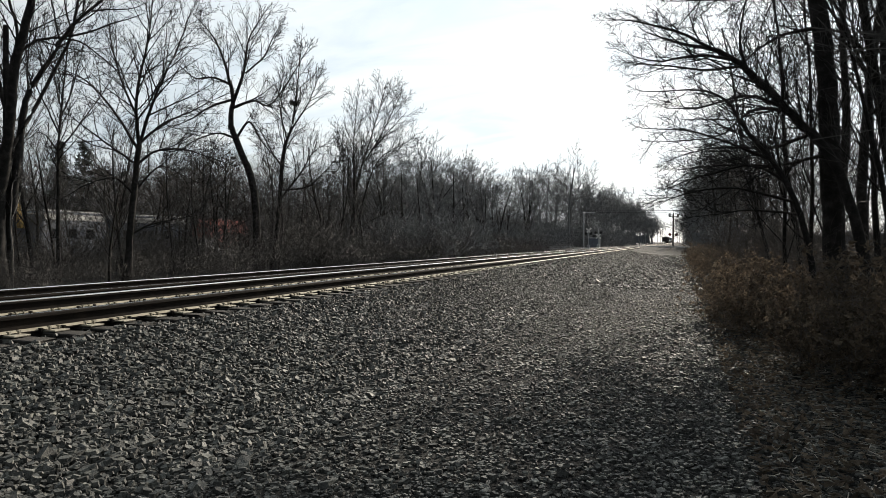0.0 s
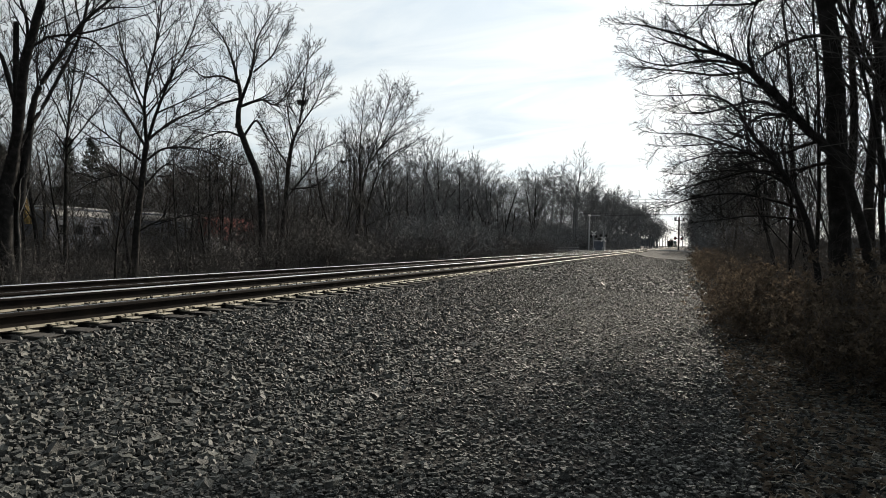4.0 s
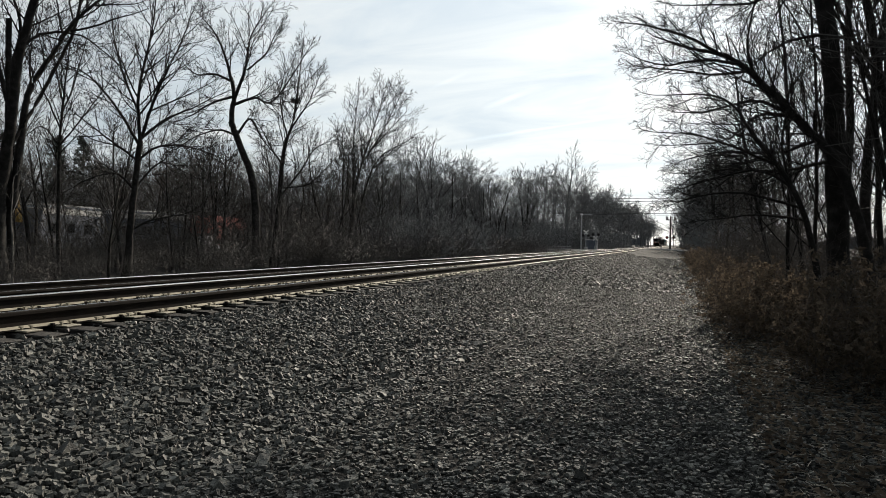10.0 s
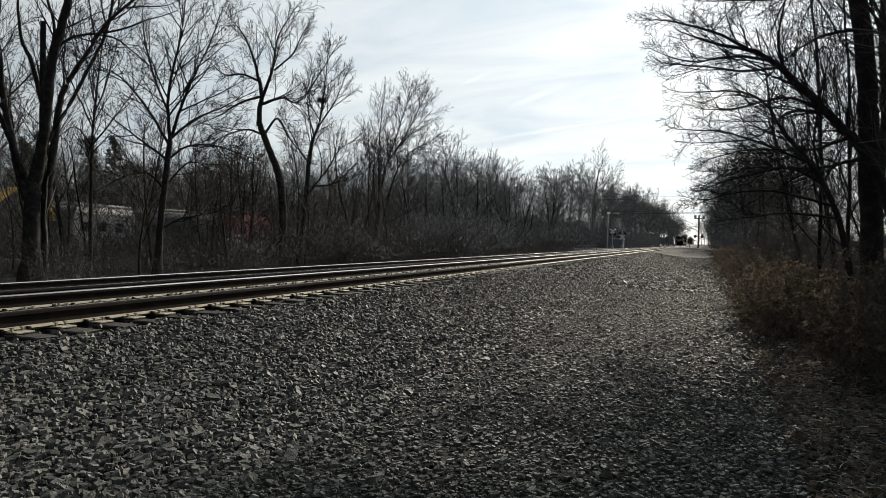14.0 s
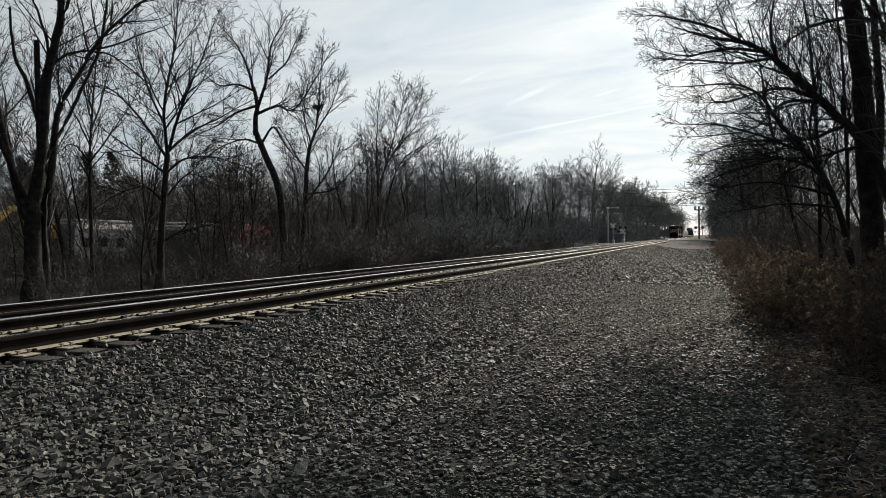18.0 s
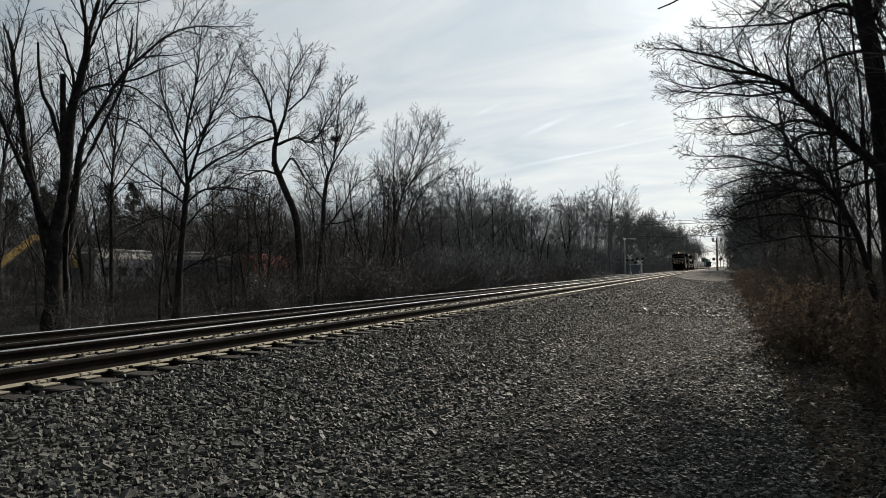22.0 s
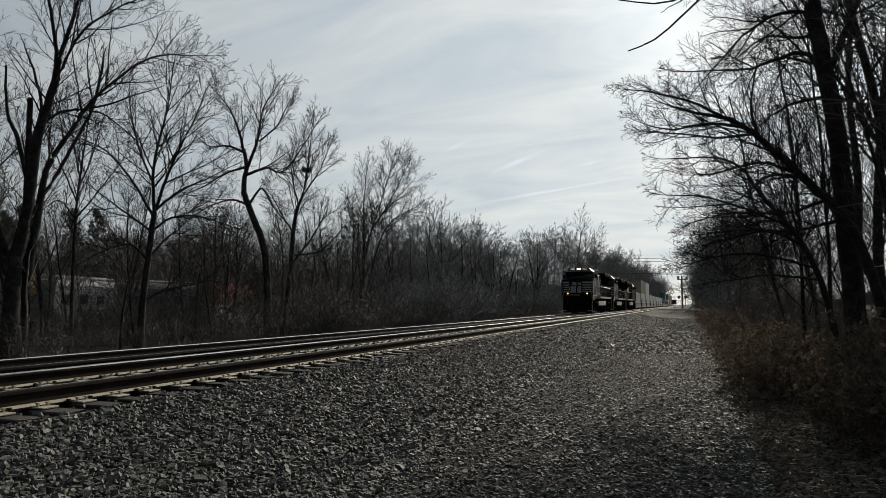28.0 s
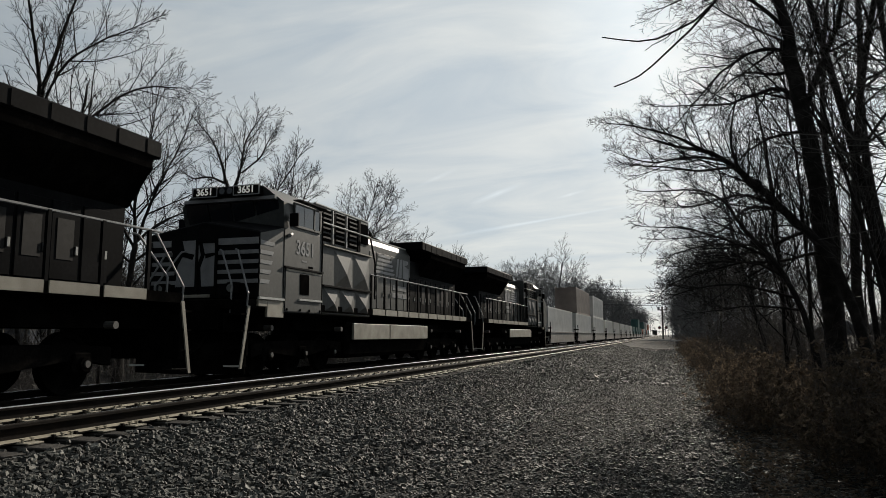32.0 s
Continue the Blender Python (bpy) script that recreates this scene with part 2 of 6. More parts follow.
# pale tan: the sunlight along the foot flange is put into the colour
RAIL_FOOT = material("sunlit_rail_foot", [(0.18, 0.158, 0.118), (0.29, 0.262, 0.20), (0.40, 0.365, 0.285)], 5, 0.7, bump=0.2, fine=80)
# rust paled to tan, for the glancing light on the plates
PLATE = material("rust_plate_lit_tan", [(0.14, 0.122, 0.092), (0.25, 0.225, 0.172), (0.37, 0.338, 0.265)], 9, 0.7, metal=0.0, bump=0.3, fine=120)
TIE = material("weathered_tie", [(0.018, 0.0165, 0.015), (0.036, 0.033, 0.030), (0.085, 0.079, 0.071)], 7, 0.9, bump=0.6, fine=70, spread=0.4, spec=0.2)

# ---- mesh tools ----
def mesh_of(name, verts, faces, mats, mat_index=None, smooth=False):
    """A mesh from arrays of vertices and of faces with equal corner counts, or a list of such arrays."""
    me = bpy.data.meshes.new(name)
    groups = faces if isinstance(faces, list) else [faces]
    groups = [np.asarray(g, dtype=np.int32) for g in groups if len(g)]
    verts = np.asarray(verts, dtype=np.float32)
    me.vertices.add(len(verts))
    me.vertices.foreach_set("co", verts.ravel())
    total = np.concatenate([np.full(len(g), g.shape[1], dtype=np.int32) for g in groups])
    me.loops.add(int(total.sum()))
    me.loops.foreach_set("vertex_index", np.concatenate([g.ravel() for g in groups]))
    me.polygons.add(len(total))
    me.polygons.foreach_set("loop_start", np.concatenate([[0], np.cumsum(total)[:-1]]).astype(np.int32))
    if mat_index is not None:
        me.polygons.foreach_set("material_index", np.asarray(mat_index, dtype=np.int32))
    me.polygons.foreach_set("use_smooth", np.full(len(total), smooth, dtype=bool))
    for m in mats if isinstance(mats, (list, tuple)) else [mats]:
        me.materials.append(m)
    me.update(calc_edges=True)
    return me


def link(name, me, parent=None, label="", m=None):
    ob = new(name, me)
    if parent is not None:
        ob.parent = parent
    if m is not None:
        ob.matrix_basis = m
    if label:
        ob["label"] = label
    return ob


def thing(name, label, category, m=None, group="", kind=""):
    ob = new(name)
    if m is not None:
        ob.matrix_basis = m
    return tagged(ob, label, category, group, kind)


def part(name, bm, mat, parent, label="", m=None, smooth=False):
    me = bpy.data.meshes.new(name)
    for f in bm.faces:
        f.smooth = smooth
    bm.to_mesh(me)
    bm.free()
    for x in mat if isinstance(mat, (list, tuple)) else [mat]:
        me.materials.append(x)
    return link(name, me, parent, label, m)


def box(bm, x0, x1, y0, y1, z0, z1, bevel=0.0):
    r = bmesh.ops.create_cube(bm, size=1.0, matrix=Matrix.Translation(((x0 + x1) / 2, (y0 + y1) / 2, (z0 + z1) / 2)) @ Matrix.Diagonal((abs(x1 - x0), abs(y1 - y0), abs(z1 - z0), 1)))
    if bevel:
        es = list({e for v in r["verts"] for e in v.link_edges})
        bmesh.ops.bevel(bm, geom=es, offset=bevel, segments=1, affect="EDGES")
    return bm


def boxes(*dims, bevel=0.0):
    bm = bmesh.new()
    for d in dims:
        box(bm, *d, bevel=bevel)
    return bm


def rod(bm, a, b, r, n=8, r2=None):
    a, b = Vector(a), Vector(b)
    d = b - a
    bmesh.ops.create_cone(bm, cap_ends=True, segments=n, radius1=r, radius2=r if r2 is None else r2, depth=d.length,
                          matrix=Matrix.Translation((a + b) / 2) @ d.to_track_quat("Z", "Y").to_matrix().to_4x4())
    return bm


def pipe(bm, pts, r, n=6):
    for a, b in zip(pts, pts[1:]):
        rod(bm, a, b, r, n)
    return bm


def prism(bm, outline, x0, x1):
    """A solid with an outline in (y, z), from x0 to x1."""
    a = [bm.verts.new((x0, y, z)) for y, z in outline]
    b = [bm.verts.new((x1, y, z)) for y, z in outline]
    bm.faces.new(a)
    bm.faces.new(b[::-1])
    for i in range(len(a)):
        j = (i + 1) % len(a)
        bm.faces.new((a[j], a[i], b[i], b[j]))
    bmesh.ops.recalc_face_normals(bm, faces=bm.faces)
    return bm


# ---- plan ----
TRACK_X, TRACK_Z = -6.94, 0.797       # near track: centre and rail head
TRACK2_X, TRACK2_Z = -11.06, 0.607     # far track, on which the train runs
GAUGE = 1.51                          # between rail centres
ROAD_Y = 130.0


def ground_z(x, y):
    """Height of the ground: level path, ballast shoulder, two track beds, a ditch and the wood's floor."""
    xs = (-400.0, -60.0, -24.0, -17.2, -15.2, -12.9, -9.4, -8.8, -8.35, -5.55, -5.3, -4.0, -2.9, -1.7, 1.0, 3.0, 8.0, 60.0, 400.0)
    b1, b2 = TRACK_Z - 0.24, TRACK2_Z - 0.24
    zs = (1.0, 0.0, -0.4, -0.35, -0.1, b2, b2, b1 - 0.05, b1, b1, b1 - 0.06, 0.25, 0.09, 0.02, 0.0, -0.02, 0.10, 0.2, 1.0)
    z = np.interp(x, xs, zs)
    near = np.clip(1 - np.abs(np.asarray(y) - ROAD_Y) / 14.0, 0, 1)      # the road's approach lifts the ground beside the rails
    lift = np.interp(x, (-30.0, -14.5, -12.6, -9.4, -8.4, -5.4, -1.0, 6.0, 30.0), (0.2, 0.45, TRACK2_Z, TRACK2_Z, TRACK_Z, TRACK_Z, 0.85, 0.3, 0.1))
    z = z + (np.maximum(lift, z) - z) * near * near * (3 - 2 * near) * 0.97
    return z


def build_ground():
    xs = np.unique(np.concatenate([np.linspace(-2500, -120, 8), np.linspace(-120, -18, 18), np.arange(-18, 4.01, 0.25), np.linspace(4.5, 40, 20), np.linspace(60, 2500, 9)]))
    ys = np.unique(np.concatenate([np.linspace(-600, -20, 6), np.arange(-12, 30, 0.4), np.arange(30, 200, 2.5), np.linspace(210, 3000, 24)]))
    X, Y = np.meshgrid(xs, ys)
    Z = ground_z(X, Y)
    rough = np.array([noise.noise((x * 0.9, y * 0.9, 3.1)) for x, y in zip(X.ravel(), Y.ravel())]).reshape(X.shape)
    fine = np.array([noise.noise((x * 3.1, y * 3.1, 7.7)) for x, y in zip(X.ravel(), Y.ravel())]).reshape(X.shape)
    free = np.clip((np.abs(X + 9.1) - 3.7) / 1.0, 0, 1)
    Z = Z + (0.035 * rough + 0.02 * fine) * free * np.where((X > -6.0) & (X < 2.6) & (Y < 90), 0.15, 1.0)
    n, k = len(ys), len(xs)
    i = np.arange(n * k).reshape(n, k)
    quads = np.stack([i[:-1, :-1], i[:-1, 1:], i[1:, 1:], i[1:, :-1]], -1).reshape(-1, 4)
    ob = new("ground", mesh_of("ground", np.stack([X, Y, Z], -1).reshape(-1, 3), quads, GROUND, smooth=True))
    return tagged(ob, "grey gravel path, ballast bank and leaf-strewn wood floor", "ground", kind="structure")


ground = build_ground()

# ---- track ----
RAIL_PROFILE = ((-0.076, -0.181), (0.076, -0.181), (0.076, -0.168), (0.012, -0.148), (0.009, -0.052), (0.037, -0.040), (0.0375, -0.016), (0.034, -0.007), (0.027, -0.002),
                (0.012, 0.0), (-0.012, 0.0), (-0.027, -0.002), (-0.034, -0.007), (-0.037, -0.016), (-0.037, -0.040), (-0.009, -0.052), (-0.012, -0.148), (-0.076, -0.168))


def rail_mesh(y0, y1, gauge_side):
    """A rail; wheels polish its crown and the upper corner on the gauge side."""
    n = len(RAIL_PROFILE)
    v = [(x * gauge_side, y, z) for y in (y0, y1) for x, z in RAIL_PROFILE]
    f, mi = [], []
    for i in range(n):
        j = (i + 1) % n
        f.append((i, j, n + j, n + i))
        # foot tops take the sunlit tan, web and sides the shade-dark rust
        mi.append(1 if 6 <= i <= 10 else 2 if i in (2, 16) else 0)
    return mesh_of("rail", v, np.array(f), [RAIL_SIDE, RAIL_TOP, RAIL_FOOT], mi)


def build_track(name, cx, z, label):
    t = tagged(new(name), label, "track", kind="structure")
    t.matrix_basis = pose(cx, 0, z)
    for s in (-1, 1):
        link("rail", rail_mesh(-60, 1200, -s), t, "rust-brown rail with a polished head", pose(s * GAUGE / 2, 0, 0))
    return t


near_track = build_track("railway_track_near", TRACK_X, TRACK_Z, "steel rails on weathered wooden ties in grey ballast")
far_track = build_track("railway_track_far", TRACK2_X, TRACK2_Z, "steel rails with a shining head on ballasted ties")

# ---- ties, fastenings and ballast ----
def tie_mesh(seed):
    r = random.Random(seed)
    bm = bmesh.new()
    box(bm, -1.28, 1.28, -0.115, 0.115, -0.181 - 0.19, -0.181 - 0.012, bevel=0.012)
    for v in bm.verts:
        v.co += Vector((r.uniform(-0.03, 0.03), r.uniform(-0.01, 0.01), r.uniform(-0.008, 0.0)))
    me = bpy.data.meshes.new("tie")
    bm.to_mesh(me)
    bm.free()
    me.materials.append(TIE)
    return me


def plate_mesh():
    bm = bmesh.new()
    box(bm, -0.20, 0.16, -0.095, 0.095, -0.193, -0.176, bevel=0.004)
    for sx in (-1, 1):
        for sy in (-1, 1):
            box(bm, sx * 0.09 - 0.012, sx * 0.09 + 0.012, sy * 0.055 - 0.010, sy * 0.055 + 0.010, -0.176, -0.148, bevel=0.003)
            box(bm, sx * 0.085 - 0.018, sx * 0.085 + 0.018, sy * 0.055 - 0.014, sy * 0.055 + 0.014, -0.152, -0.140)
    me = bpy.data.meshes.new("tie_plate")
    bm.to_mesh(me)
    bm.free()
    me.materials.append(PLATE)
    return me


def anchor_mesh():
    bm = bmesh.new()
    box(bm, -0.095, 0.095, -0.014, 0.014, -0.205, -0.178, bevel=0.003)
    box(bm, 0.055, 0.10, -0.016, 0.016, -0.19, -0.150, bevel=0.004)
    box(bm, -0.105, -0.065, -0.016, 0.016, -0.19, -0.146, bevel=0.004)
    me = bpy.data.meshes.new("rail_anchor")
    bm.to_mesh(me)
    bm.free()
    me.materials.append(RAIL_SIDE)
    return me


def lay_track(track, y0, y1, singles, seed):
    r = random.Random(seed)
    tie_me = [tie_mesh(seed + i) for i in range(5)]
    pl, an = plate_mesh(), anchor_mesh()
    y, k, rest = y0, 0, []
    while y < y1:
        gap = 0.497 + r.uniform(-0.045, 0.045)
        skew = r.uniform(-1.2, 1.2)
        if k < singles:
            link("tie", tie_me[r.randrange(5)], track, m=pose(r.uniform(-0.05, 0.05), y, r.uniform(-0.006, 0.0), 0, 0, skew))
            if k < singles * 0.55:
                for s in (-1, 1):
                    link("tie_plate", pl, track, m=pose(s * (GAUGE / 2 + 0.015), y, 0.0, 0, 0, 0 if s < 0 else 180))
                    if k % 2 == 0:
                        for q in (-0.14, 0.14):
                            link("rail_anchor", an, track, m=pose(s * GAUGE / 2, y + q, 0, 0, 0, 0 if s > 0 else 180))
        else:
            rest.append((y, r.uniform(-0.05, 0.05)))
        y += gap
        k += 1
    v, f = [], []
    for y, dx in rest:
        b = len(v)
        for z in (-0.371, -0.193):
            v += [(-1.28 + dx, y - 0.115, z), (1.28 + dx, y - 0.115, z), (1.28 + dx, y + 0.115, z), (-1.28 + dx, y + 0.115, z)]
        f += [(b + 4, b + 5, b + 6, b + 7), (b, b + 1, b + 5, b + 4), (b + 1, b + 2, b + 6, b + 5), (b + 2, b + 3, b + 7, b + 6), (b + 3, b, b + 4, b + 7)]
        for s in (-1, 1):
            c = len(v)
            x = dx + s * GAUGE / 2
            v += [(x - 0.18, y - 0.09, -0.176), (x + 0.18, y - 0.09, -0.176), (x + 0.18, y + 0.09, -0.176), (x - 0.18, y + 0.09, -0.176)]
            f += [(c, c + 1, c + 2, c + 3)]
    if rest:
        ob = link("ties", mesh_of("ties", v, np.array(f), TIE), track, "weathered wooden ties running into the distance")
        ob["kind"] = "stuff"


lay_track(near_track, -8.0, 140.0, 130, 300)
lay_track(far_track, -8.0, 140.0, 80, 400)


SIDES = 5


def stone_templates(count, seed):
    """Angular crushed stones: an uneven five-sided foot and a smaller, tilted five-sided top."""
    r = np.random.default_rng(seed)
    a = (np.arange(SIDES) * 2 * np.pi / SIDES)[None] + r.uniform(-0.38, 0.38, (count, SIDES))
    rad = r.uniform(0.82, 1.08, (count, SIDES))
    foot = np.stack([np.cos(a) * rad, np.sin(a) * rad, np.full_like(a, -0.75) + r.normal(0, 0.1, a.shape)], -1)
    k = r.uniform(0.70, 0.95, (count, SIDES))
    b = a + r.normal(0, 0.12, a.shape)
    tilt = r.normal(0, 0.16, (count, 2))
    top = np.stack([np.cos(b) * rad * k, np.sin(b) * rad * k, 0.62 + tilt[:, :1] * np.cos(b) + tilt[:, 1:] * np.sin(b) + r.normal(0, 0.07, a.shape)], -1)
    return np.concatenate([foot, top], 1)


STONE_QUADS = np.array([(i, (i + 1) % SIDES, SIDES + (i + 1) % SIDES, SIDES + i) for i in range(SIDES)])
STONE_CAP = np.arange(SIDES, 2 * SIDES)[None]


def stones(xs, ys, size, seed, flat=0.7, sink=0.2, tilt=0.25):
    r = np.random.default_rng(seed)
    n = len(xs)
    T = stone_templates(80, seed)[r.integers(0, 80, n)]
    s = size * r.lognormal(0, 0.30, (n, 1, 1)) * np.stack([r.uniform(0.85, 1.45, n), r.uniform(0.7, 1.0, n), r.uniform(0.45, 0.85, n) * flat / 0.7], -1)[:, None]
    T = T * s
    a, t, p = r.uniform(0, 6.28, n), r.normal(0, tilt, n), r.normal(0, tilt, n)
    ca, sa, ct, st, cp, sp = np.cos(a), np.sin(a), np.cos(t), np.sin(t), np.cos(p), np.sin(p)
    Rz = np.zeros((n, 3, 3)); Rz[:, 0, 0], Rz[:, 0, 1], Rz[:, 1, 0], Rz[:, 1, 1], Rz[:, 2, 2] = ca, -sa, sa, ca, 1
    Rx = np.zeros((n, 3, 3)); Rx[:, 0, 0], Rx[:, 1, 1], Rx[:, 1, 2], Rx[:, 2, 1], Rx[:, 2, 2] = 1, ct, -st, st, ct
    Ry = np.zeros((n, 3, 3)); Ry[:, 0, 0], Ry[:, 0, 2], Ry[:, 1, 1], Ry[:, 2, 0], Ry[:, 2, 2] = cp, sp, 1, -sp, cp
    V = np.einsum("nij,nkj->nki", Rx @ Ry @ Rz, T)
    z = ground_z(xs, ys) + r.uniform(-sink, 1.6, n) * size * 0.6
    return V + np.stack([xs, ys, z], -1)[:, None]


def scatter(seed, count, x0, x1, y0, y1, power=1.0):
    r = np.random.default_rng(seed)
    u = r.uniform(0, 1, count)
    y = y0 + (y1 - y0) * u ** power
    return r.uniform(x0, x1, count), y


def gravel(name, label, groups, mat):
    V = np.concatenate(groups)
    at = (np.arange(len(V)) * 2 * SIDES)[:, None, None]
    faces = [(at + STONE_QUADS[None]).reshape(-1, 4), (at + STONE_CAP[None]).reshape(-1, SIDES)]
    ob = new(name, mesh_of(name, V.reshape(-1, 3), faces, mat))
    return tagged(ob, label, "gravel", kind="stuff")


def off_rails(x, y):
    keep = np.abs(np.abs(x - TRACK_X) - GAUGE / 2) > 0.10
    return x[keep], y[keep]


bank_x, bank_y = scatter(1, 48000, -5.65, -2.6, 1.8, 26.0, 1.7)
path_x, path_y = scatter(2, 50000, -3.0, 2.2, 2.2, 24.0, 1.8)
bed_x, bed_y = off_rails(*scatter(3, 7000, -9.9, -5.6, 3.0, 30.0, 1.5))
far_x, far_y = scatter(4, 12000, -5.7, 1.2, 24.0, 85.0, 1.4)
back_x, back_y = off_rails(*scatter(5, 8000, -9.8, -2.2, -9.0, 2.4))
heel_x, heel_y = scatter(6, 8000, -2.6, 2.4, -7.0, 2.4)
gravel("ballast", "loose grey crushed stone banked up to the track", [
    stones(bank_x, bank_y, 0.0235, 11, flat=0.68, tilt=0.26),
    stones(bed_x, bed_y, 0.030, 13, sink=0.6),
    stones(back_x, back_y, 0.036, 15, sink=0.5),
    stones(far_x, far_y, 0.042, 14, flat=0.55)], BALLAST)
gravel("path_gravel", "finer grey gravel trodden flat on the path", [stones(path_x, path_y, 0.0185, 12, flat=0.58, sink=0.3, tilt=0.18), stones(heel_x, heel_y, 0.026, 16, flat=0.5, sink=0.4)], BALLAST)


def leaf_litter():
    r = np.random.default_rng(9)
    n = 9000
    y = 2.5 + 26 * r.uniform(0, 1, n) ** 1.6
    x = 0.5 + np.abs(r.normal(0, 1.6, n))
    z = ground_z(x, y) + r.uniform(0.01, 0.05, n)
    at = np.stack([x, y, z], -1)
    u = np.stack([r.normal(0, 1, n), r.normal(0, 1, n), r.normal(0, 0.25, n)], -1)
    u /= np.linalg.norm(u, axis=1, keepdims=True)
    w = np.cross(u, np.array([0, 0, 1.0]) + r.normal(0, 0.3, (n, 3)))
    w /= np.linalg.norm(w, axis=1, keepdims=True)
    L, W = r.uniform(0.025, 0.06, (n, 1)), r.uniform(0.012, 0.03, (n, 1))
    lift = np.array([0, 0, 1.0]) * L * 0.35
    quad = np.stack([at - u * L + lift, at + w * W, at + u * L + lift, at - w * W], 1)
    ob = new("leaf_litter", mesh_of("leaf_litter", quad.reshape(-1, 3), np.arange(n * 4).reshape(-1, 4), DEAD_LEAF))
    tagged(ob, "fallen dry leaves strewn under the trees", "leaves", kind="stuff")


leaf_litter()

# ---- trees ----
def tubes(lines, sides, rmin=0.0):
    """Tapered tubes round polylines: a list of (points, radii) with equal counts for each count group. Returns vertices and quads."""
    vs, fs, base = [], [], 0
    by = {}
    for p, r in lines:
        by.setdefault(len(p), []).append((p, r))
    ang = np.arange(sides) * 2 * np.pi / sides
    for n, group in by.items():
        P = np.array([g[0] for g in group], dtype=np.float64)
        R = np.maximum(np.array([g[1] for g in group], dtype=np.float64), rmin)
        d = np.empty_like(P)
        d[:, 1:-1] = P[:, 2:] - P[:, :-2]
        d[:, 0], d[:, -1] = P[:, 1] - P[:, 0], P[:, -1] - P[:, -2]
        d /= np.linalg.norm(d, axis=2, keepdims=True) + 1e-9
        ref = np.where(np.abs(d[..., 2:3]) > 0.9, np.array([1.0, 0, 0]), np.array([0, 0, 1.0]))
        u = np.cross(d, ref)
        u /= np.linalg.norm(u, axis=2, keepdims=True) + 1e-9
        w = np.cross(d, u)
        ring = P[:, :, None] + R[:, :, None, None] * (u[:, :, None] * np.cos(ang)[None, None, :, None] + w[:, :, None] * np.sin(ang)[None, None, :, None])
        m = len(group)
        vs.append(ring.reshape(-1, 3))
        idx = (np.arange(m * n * sides).reshape(m, n, sides) + base)
        a, b = idx[:, :-1], idx[:, 1:]
        fs.append(np.stack([a, np.roll(a, -1, 2), np.roll(b, -1, 2), b], -1).reshape(-1, 4))
        base += m * n * sides
    return np.concatenate(vs), np.concatenate(fs)


def grow(rng, start, way, length, radius, level, spec, out):
    """One branch and all that springs from it. spec[level]: segments, wander, lift, children, where they begin, spread in degrees, their length and girth."""
    n, wander, lift, kids, begin, spread, klen, kgirth = spec[level]
    pts, rad = [np.array(start, dtype=float)], [radius]
    d = np.array(way, dtype=float)
    d /= np.linalg.norm(d)
    ends = []
    last = level == len(spec) - 1
    tip = 0.35 if last else 0.22 if level else 0.30
    for i in range(n):
        d = d + rng.normal(0, wander, 3) + np.array([0, 0, lift])
        d /= np.linalg.norm(d)
        pts.append(pts[-1] + d * length / n)
        rad.append(radius * (1 - (1 - tip) * (i + 1) / n))
        ends.append(d.copy())
    out[level].append((pts, rad))
    if last:
        return
    count = max(1, int(round(kids * rng.uniform(0.75, 1.25))))
    roll = rng.uniform(0, 6.28)
    for k in range(count):
        f = begin + (1 - begin) * ((k + rng.uniform(0, 1)) / count)
        f = min(f, 0.999)
        s = f * n
        i = int(s)
        p = pts[i] + (pts[i + 1] - pts[i]) * (s - i)
        r = rad[i] + (rad[i + 1] - rad[i]) * (s - i)
        d = ends[i]
        roll += 2.4 + rng.normal(0, 0.4)
        side = np.cross(d, [0.3, 0.2, 1.0] if abs(d[2]) < 0.9 else [1.0, 0, 0])
        side /= np.linalg.norm(side)
        other = np.cross(d, side)
        a = radians(spread * rng.uniform(0.7, 1.3))
        q = d * math.cos(a) + (side * math.cos(roll) + other * math.sin(roll)) * math.sin(a)
        cl = length * klen * rng.uniform(0.7, 1.25) * (1.15 - 0.65 * f)
        grow(rng, p, q, cl, min(r * 0.8, max(r * kgirth, 0.005)), level + 1, spec, out)


